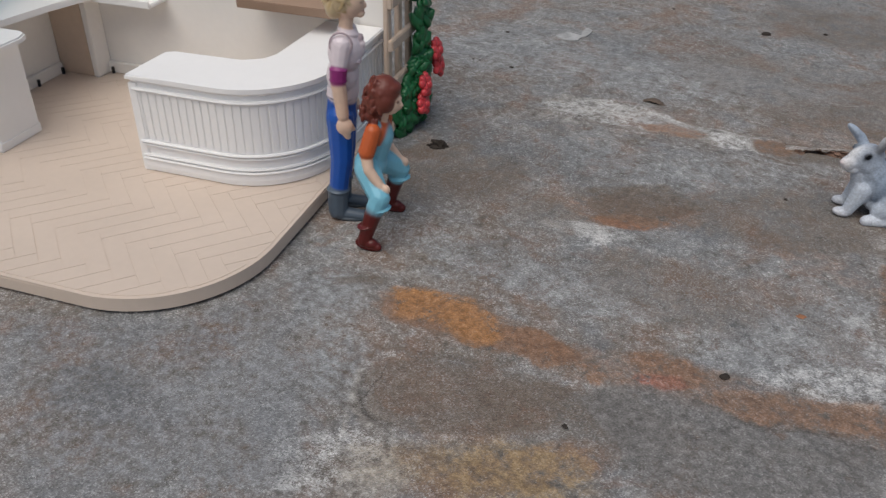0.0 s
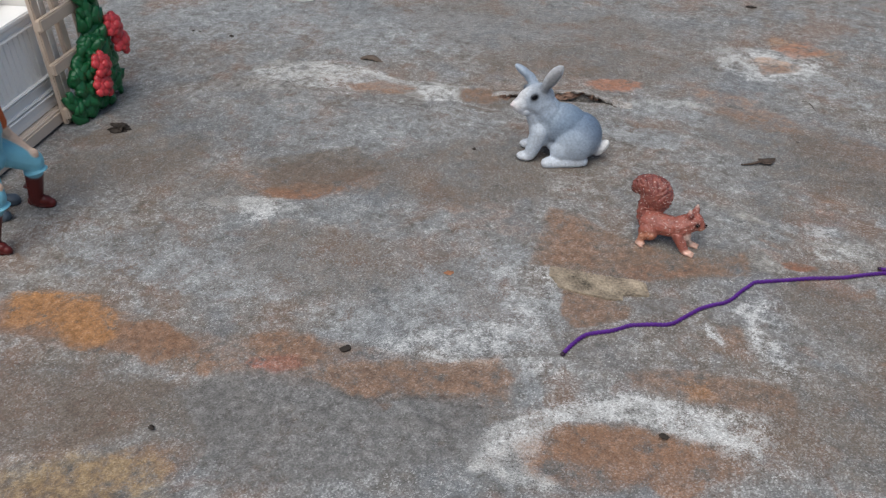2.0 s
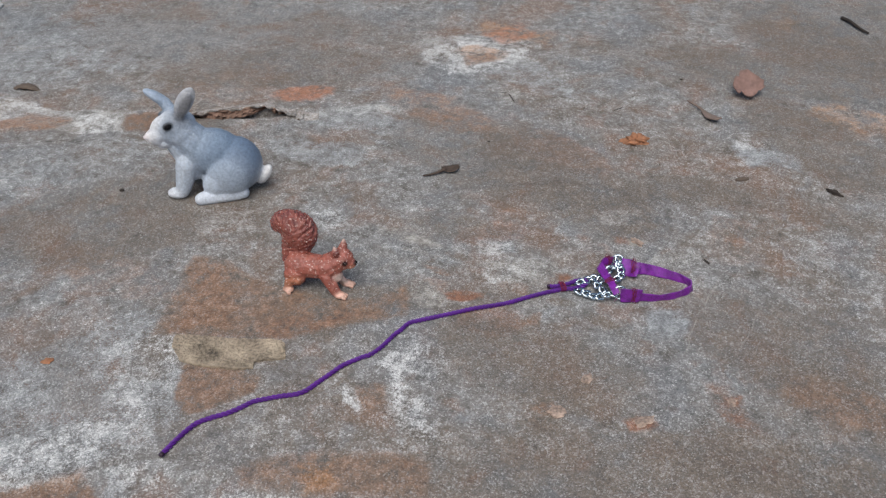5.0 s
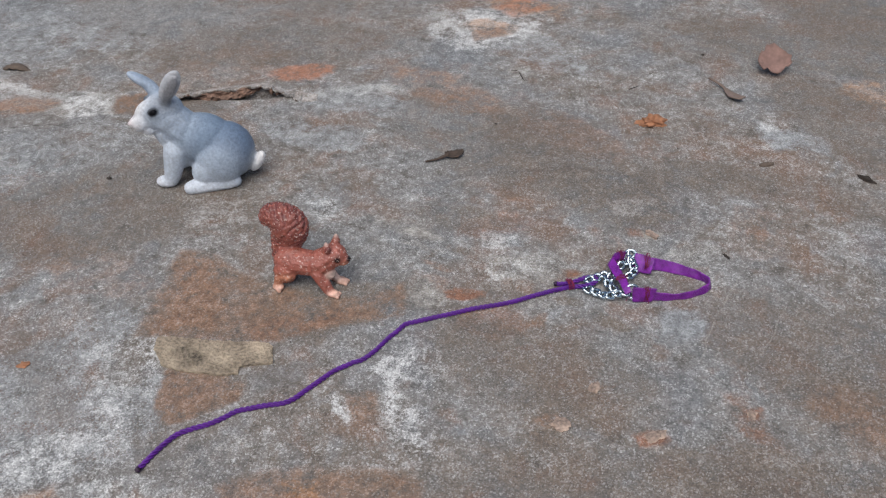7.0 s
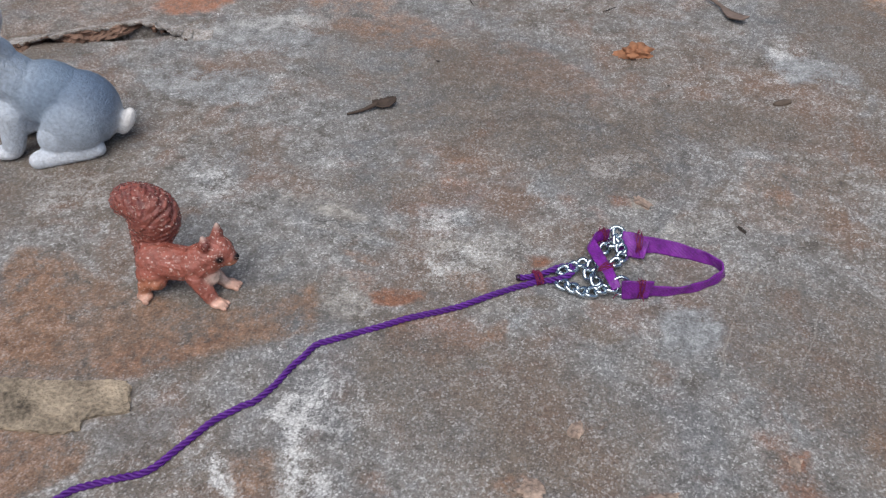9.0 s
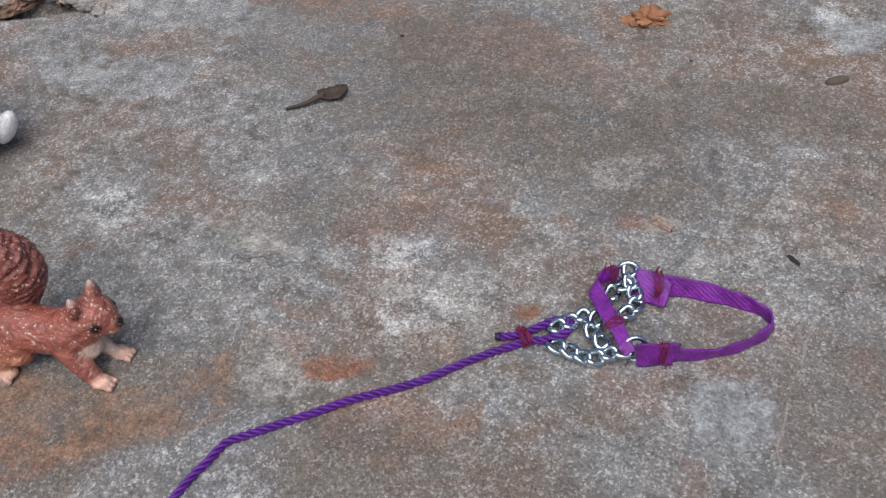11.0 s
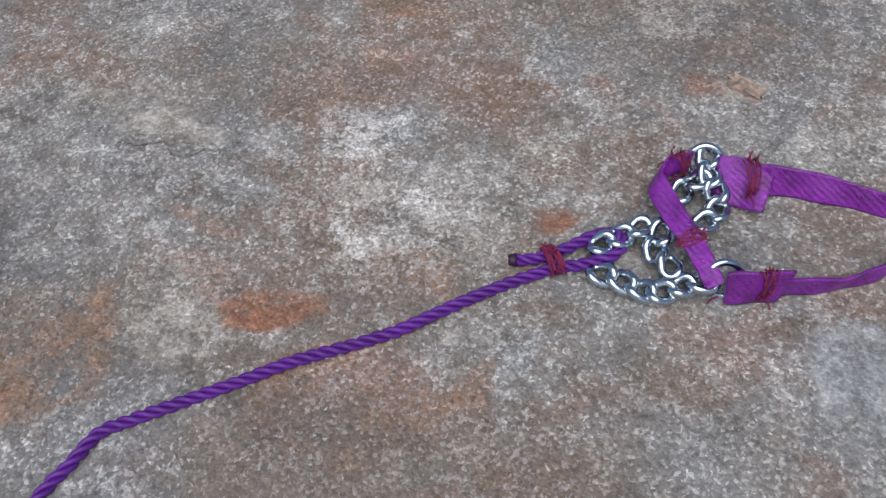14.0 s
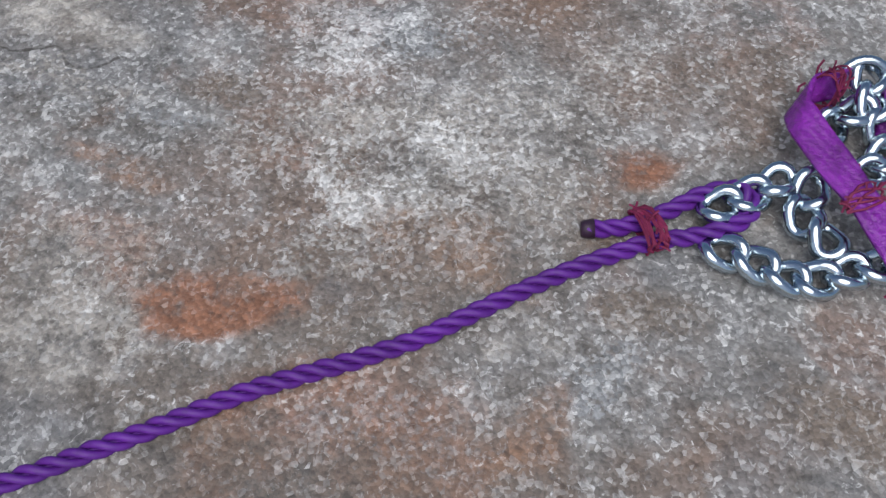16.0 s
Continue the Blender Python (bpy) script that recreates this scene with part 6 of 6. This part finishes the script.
crown = part("crown_strap", ribbon([(92.0, 105.0, 0.4), (95.5, 105.4, 0.3), (98.8, 106.6, 0.2), (103, 106.7, 0.2), (107, 106.6, 0.2), (110.7, 106.2, 0.2), (113.0, 105.1, 0.2), (114.0, 103.5, 0.2), (113, 101.6, 0.2), (110.9, 99.4, 0.2), (107.4, 96.9, 0.2), (103.9, 95.3, 0.2), (99.7, 93.7, 0.2), (95.4, 92.1, 0.2)],
             [(92.2, 107.6, 3.4), (95.4, 107.8, 3.3), (98.6, 108.1, 3.3), (102.8, 108.3, 3.0), (106.6, 107.9, 2.7), (110.1, 106.9, 2.7), (112.6, 105.2, 2.8), (113.4, 103.5, 2.9), (112.5, 101.5, 2.7), (110.4, 99.2, 2.5), (107.0, 96.7, 2.4), (103.5, 95.1, 2.6), (99.3, 93.8, 3.4), (94.8, 92.9, 4.0)]), RIBBON, halter, "purple woven ribbon strap", True)
part("folded_end", ribbon([(92.6, 104.4, 0.5), (95.0, 103.6, 0.7), (97.5, 102.7, 1.7)], [(92.2, 107.7, 3.9), (95.2, 107.7, 3.9), (98.0, 106.6, 3.4)]), RIBBON, crown, smooth=True)
part("folded_end", ribbon([(94.8, 91.6, 0.3), (97.4, 92.3, 0.3), (99.8, 93.1, 0.5)], [(94.2, 92.4, 4.5), (97.0, 93.2, 4.5), (100.6, 94.2, 4.3)]), RIBBON, crown, smooth=True)
part("noseband", ribbon([(89.3, 106.2, 1.6), (87.1, 105.2, 1.4), (85.6, 103.1, 2.0), (85.6, 100.6, 3.1), (87.7, 97.3, 3.6), (90.0, 94.4, 3.6), (91.7, 91.9, 3.2), (92.6, 91.2, 2.4)],
             [(89.6, 107.8, 4.2), (87.4, 106.4, 4.4), (86.6, 104.4, 4.4), (87.8, 102.6, 4.2), (89.8, 99.4, 4.1), (92.2, 95.8, 4.1), (93.8, 93.2, 3.8), (94.4, 92.4, 3.2)], narrow=0.1), RIBBON, halter, "purple woven ribbon noseband", True)
for k, (c, h, rx, rz) in enumerate((((0.0957, 0.1066, 0.0019), 8, 0.0022, 0.0023), ((0.0981, 0.0931, 0.0023), 22, 0.0007, 0.0026), ((0.0905, 0.0962, 0.0037), -52, 0.0014, 0.0005), ((0.0882, 0.1059, 0.0031), 45, 0.0009, 0.0018))):
    part("stitching", wrap(c, h, rx, rz, 3, 0.0007, seed=7 + k, wire=0.00009), THREAD, halter, "dark red thread stitches")
r3 = random.Random(12)
for k, (x, y, z) in enumerate(((87.2, 106.6, 3.4), (86.6, 106.2, 3.0), (99.2, 91.7, 0.6), (93.2, 91.0, 0.6), (78.4, 91.4, 0.3), (76.4, 93.4, 1.6), (94.9, 104.3, 0.5), (90.2, 97.4, 4.0))):
    p = Vector((x, y, z)) / 1000
    d = Vector((r3.uniform(-1, 1), r3.uniform(-1, 1), r3.uniform(0.1, 0.8))).normalized()
    part("loose_thread", tube([p, p + d * 0.0008, p + d * 0.0015 + Vector((0.0003, 0, -0.0002))], 0.0001, 5), THREAD, halter)


def link_bm(long=0.0036, wide=0.0029, wire=0.00047, twist=42):
    """A curb link: an oval of round wire, its two ends twisted against each other."""
    hx, hr = (long - wide) / 2, wide / 2 - wire
    pts = []
    for side in (0, math.pi):
        for a in np.linspace(-math.pi / 2, math.pi / 2, 11) + side:
            x, y = (hx if side == 0 else -hx) + hr * math.cos(a), hr * math.sin(a)
            roll = radians(twist) * x / (hx + hr)
            pts.append((x, y * math.cos(roll), y * math.sin(roll)))
    return tube(pts, wire, 10, closed=True)


link_mesh_data = None


def chain(points, tilt=0, pitch=0.0021, sway=14):
    global link_mesh_data
    line = [Vector(p) for p in spline(mm(points), 20)]
    acc, left, n = 0.0, 0.0, 0
    for a, c in zip(line, line[1:]):
        step = (c - a).length
        if acc + step >= left:
            p = a.lerp(c, (left - acc) / step if step else 0)
            d = (c - a).normalized()
            if link_mesh_data is None:
                ob = part("link", link_bm(), STEEL, halter, "shiny steel chain link", True)
                link_mesh_data = ob.data
            else:
                ob = new("link", link_mesh_data)
                ob.parent = halter
                ob["label"] = "shiny steel chain link"
            ob.matrix_basis = Matrix.Translation(p) @ d.to_track_quat("X", "Z").to_matrix().to_4x4() @ Matrix.Rotation(radians(tilt + sway * math.sin(2.3 * n + points[0][0])), 4, "X")
            n += 1
            left += pitch
        acc += step


chain([(82.5, 91.6, 1.1), (84.2, 91.3, 1.2), (86.4, 90.6, 1.2), (88.7, 90.8, 1.3), (91.1, 92.1, 1.6), (93.2, 92.7, 2.2)])
chain([(81.9, 94.9, 1.6), (83.9, 96.2, 2.0), (85.4, 97.5, 2.2), (86.3, 99.1, 2.4)])
chain([(87.6, 97.3, 2.2), (87.4, 95.2, 1.8), (88.9, 94.0, 1.7), (89.2, 92.3, 1.4)])
chain([(91.1, 107.9, 3.0), (91.5, 105.9, 2.6), (92.5, 104.2, 2.0), (93.0, 102.4, 1.3), (91.7, 100.3, 1.1), (90.5, 101.1, 1.0)])
chain([(90.5, 105.0, 2.2), (89.3, 104.3, 1.6), (88.8, 103.0, 1.2)])
for x, y, z, rz in ((94.2, 93.0, 2.5, 20), (90.9, 107.6, 2.5, 5)):
    b = tube([(0.0018 * math.cos(a), 0, 0.0018 * math.sin(a)) for a in np.linspace(0, 2 * math.pi, 25)[:-1]], 0.0004, 10, closed=True)
    ring = part("ring", b, STEEL, halter, "shiny steel ring", True)
    ring.matrix_basis = pose(x / 1000, y / 1000, z / 1000, -35, 0, rz)

# ---- debris on the stone ----
def curl_leaf(name, m, length, width, curl, label, material, seed, category="leaf", tip=0.0, tail=False, bow=0.12, ragged=0.12):
    """A dry curled leaf with thickness and an uneven rim."""
    r = random.Random(seed)
    b = bmesh.new()
    rows, n = [], 14
    for i in range(n + 1):
        t = i / n
        w = width / 2 * math.sin(math.pi * (0.06 + 0.9 * t)) ** 0.7 * (1 - tip * t) * r.uniform(0.97 - ragged, 0.97 + ragged)
        if tail:
            w = width / 2 * (0.2 + 0.8 * smooth(0.3, 0.75, t)) * r.uniform(0.9, 1.05)
        lift = curl * (t - 0.45) ** 2 * length * 2
        rows.append([b.verts.new(((t - 0.5) * length, k * w + bow * width * math.sin((5.6 if tail else 3) * t), lift + curl * 0.55 * width * k * k + 0.04 * width * r.uniform(-1, 1) + 0.0007)) for k in (-1, -0.6, -0.2, 0.2, 0.6, 1)])
    for p, q in zip(rows, rows[1:]):
        for j in range(5):
            b.faces.new((p[j], q[j], q[j + 1], p[j + 1]))
    ex = bmesh.ops.extrude_face_region(b, geom=b.faces[:])
    bmesh.ops.translate(b, verts=[g for g in ex["geom"] if isinstance(g, bmesh.types.BMVert)], vec=(0, 0, -0.0005))
    bmesh.ops.recalc_face_normals(b, faces=b.faces[:])
    ob = link_mesh(name, b, material, None, True)
    ob.matrix_basis = m
    return tagged(ob, label, category)


def crumb(name, m, size, label, material, seed, category="debris", rough=0.5, sub=3):
    b = bmesh.new()
    bmesh.ops.create_icosphere(b, subdivisions=sub, radius=1)
    for v in b.verts:
        n = noise.fractal(v.co * 1.6 + Vector((seed * 3.1, 0, 0)), 1.0, 2.0, 4)
        v.co *= 1 + rough * n
        v.co = Vector((v.co.x * size[0], v.co.y * size[1], max(v.co.z * size[2], -size[2] * 0.6) + size[2] * 0.55))
    ob = link_mesh(name, b, material, None, rough < 0.3)
    ob.matrix_basis = m
    return tagged(ob, label, category)


curl_leaf("curled_leaf", pose(0.1206, 0.2386, 0.0026, 22, 0, 18), 0.0122, 0.0132, 0.16, "pinkish-brown dry leaf with a torn rim on the stone", DRYLEAF, 3, ragged=0.22)
crumb("bark_crumb", pose(0.0837, 0.1847, 0, 0, 0, 14), (0.0041, 0.0024, 0.0021), "crumbly orange bark flake on the stone", RUSTLEAF, 5, "bark", 0.75, 4)
curl_leaf("curled_leaf", pose(0.1053, 0.2159, 0.0003, 0, 0, -42), 0.0186, 0.0036, 0.12, "thin grey-brown curled leaf with a narrow stalk end", PALELEAF, 8, tail=True, bow=0.3)
curl_leaf("dry_twig", pose(0.0234, 0.1438, 0, 0, 0, 24), 0.0066, 0.0034, 0.34, "dark brown curled leaf end on the stone", BROWNBIT, 9, tip=-0.4)
b = tube(spline([(0.0150, 0.1376, 0.0005), (0.0172, 0.1388, 0.0007), (0.0192, 0.1402, 0.001), (0.0206, 0.1418, 0.0012), (0.0216, 0.143, 0.0013)], 6), 0.00055, 7, taper=lambda t: 0.6 + 0.7 * t)
tagged(link_mesh("leaf_stalk", b, BROWNBIT, None, True), "thin dark brown leaf stalk on the stone", "stalk")
crumb("pebble", pose(0.1236, 0.1702, 0, 0, 0, 30), (0.0027, 0.001, 0.0009), "small grey seed husk on the stone", GREYBIT, 2, "husk", 0.15)
crumb("dark_crumb", pose(0.1537, 0.1711, 0, 0, 0, -30), (0.0028, 0.001, 0.0008), "dark plant crumb on the stone", DARKBIT, 4)
curl_leaf("curled_leaf", pose(-0.1775, 0.1505, 0.0017, 0, 0, 10), 0.0125, 0.0055, -0.3, "grey-brown curled leaf on the stone", GREYBIT, 11, tip=0.3)
crumb("dark_clump", pose(-0.2298, 0.0322, 0, 0, 0, 30), (0.0038, 0.0022, 0.0022), "black shrivelled plant clump beside the trellis", DARKBIT, 13, "debris", 0.8, 4)
b = tube(spline([(0.159, 0.334, 0.0009), (0.163, 0.329, 0.0011), (0.1665, 0.3225, 0.001), (0.1703, 0.3178, 0.0008)], 6), 0.0009, 7, taper=lambda t: 1 - 0.4 * t)
tagged(link_mesh("twig", b, DARKBIT, None, True), "short dark brown twig on the stone", "twig")
CHIP = mat("pink_pebble", (0.4, 0.3, 0.24), 0.85, grain=0.7, scale=1200, bump=0.0015)
for k, (x, y, a, c) in enumerate(((87.4, 45.0, 2.3, 1.6), (108.6, 48.6, 2.6, 1.4), (92.1, 58.5, 1.7, 1.2), (128.6, 62.2, 1.5, 1.3), (94.6, 122.2, 2.4, 1.2))):
    crumb("stone_chip", pose(x / 1000, y / 1000, -0.0002, 0, 0, 20 + 30 * k), (a / 1000, c / 1000, 0.0007), "pale pink pebble bedded in the slab", CHIP, 40 + k, "pebble", 0.6)
SPECKS = ((-302.9, 187.4, 1.5, 1.0, 0), (-264.8, 139.4, 1.4, 0.9, 30), (-289.6, 134.8, 0.9, 0.7, 60), (-285.7, 135.9, 0.8, 0.6, 90), (-246.1, 308.9, 1.8, 1.0, 120),
          (-176, 302, 3.4, 2.2, 40), (-63, 324, 4.2, 1.6, 0), (-146.6, 329.6, 1.6, 1.2, 0), (-29.5, 321.6, 3, 1.2, 10), (-49.7, 17.4, 1.7, 1.0, 30), (-57.1, -30.3, 1.9, 1.3, 70),
          (-83.9, -82.3, 1.1, 0.8, 0), (36.2, -14.2, 1.3, 0.9, 0), (-84.8, 95.6, 1.0, 0.8, 0), (116.6, 118.9, 1.5, 0.5, -40), (40.0, 113.6, 0.6, 0.35, 0), (96, 121, 0.7, 0.3, 0),
          (72.8, 210.1, 3.2, 0.30, 50), (76.6, 223.0, 4.0, 0.22, 55), (94.6, 171.8, 0.4, 0.30, -10), (24.1, 209.8, 1.9, 0.30, 2), (28.4, 206.2, 4.4, 0.25, -57), (30.2, 168.7, 0.6, 0.40, -1), (93.4, 244.3, 0.9, 0.50, 30))
for k, (x, y, a, c, turn) in enumerate(SPECKS):
    crumb("speck", pose(x / 1000, y / 1000, 0, 0, 0, turn), (a / 1000, c / 1000, c * 0.55 / 1000), "tiny dark plant speck on the stone", (DARKBIT, RUSTLEAF)[k == 9], 20 + k, "speck", 0.5, 2)

# ---- herringbone floor boards, let into the floor plate ----
def clip(poly, outline):
    """The part of a polygon inside a convex outline that runs anticlockwise."""
    for i, a in enumerate(outline):
        b = outline[(i + 1) % len(outline)]
        inside = lambda p: (b[0] - a[0]) * (p[1] - a[1]) - (b[1] - a[1]) * (p[0] - a[0]) >= 0
        out = []
        for j, p in enumerate(poly):
            q = poly[(j + 1) % len(poly)]
            if inside(p) != inside(q):
                d1 = (b[0] - a[0]) * (p[1] - a[1]) - (b[1] - a[1]) * (p[0] - a[0])
                d2 = (b[0] - a[0]) * (q[1] - a[1]) - (b[1] - a[1]) * (q[0] - a[0])
                t = d1 / (d1 - d2)
                if inside(p):
                    out += [p, (p[0] + t * (q[0] - p[0]), p[1] + t * (q[1] - p[1]))]
                else:
                    out.append((p[0] + t * (q[0] - p[0]), p[1] + t * (q[1] - p[1])))
            elif inside(p):
                out.append(p)
        poly = out
        if len(poly) < 3:
            return []
    return poly


PW, PL, GAP = 0.0074, 0.0296, 0.00011
bound = plate_outline(0.0016, 10)
bound = bound[:-2] + [(-0.231, 0.122), (-0.424, 0.122)]
bound[0] = (-0.424, bound[0][1])
origin = (-0.313, -0.0128)
c45 = math.sqrt(0.5)
made = 0
for i in range(-40, 41):
    for j in range(-10, 11):
        for along_a in (True, False):
            # two board directions at right angles, each row shifted by one board width
            if along_a:
                x0, y0, w, h = j * 2 * PL + i * PW, i * PW, PL, PW
            else:
                x0, y0, w, h = j * 2 * PL + i * PW + PL, i * PW - PL + PW, PW, PL
            quad = [(x0 + GAP, y0 + GAP), (x0 + w - GAP, y0 + GAP), (x0 + w - GAP, y0 + h - GAP), (x0 + GAP, y0 + h - GAP)]
            quad = [(origin[0] + c45 * (x + y), origin[1] + c45 * (-x + y)) for x, y in quad]
            if not all(-0.5 < p[0] < -0.15 and -0.12 < p[1] < 0.2 for p in quad):
                continue
            poly = clip(quad, bound)
            area = 0.5 * abs(sum(p[0] * q[1] - q[0] * p[1] for p, q in zip(poly, poly[1:] + poly[:1]))) if poly else 0
            if area < 6e-6 or made >= 298:
                continue
            part("floor_board", prism(poly, FLOOR - 0.0003, FLOOR + 0.0002), TAN, floor_plate)
            made += 1
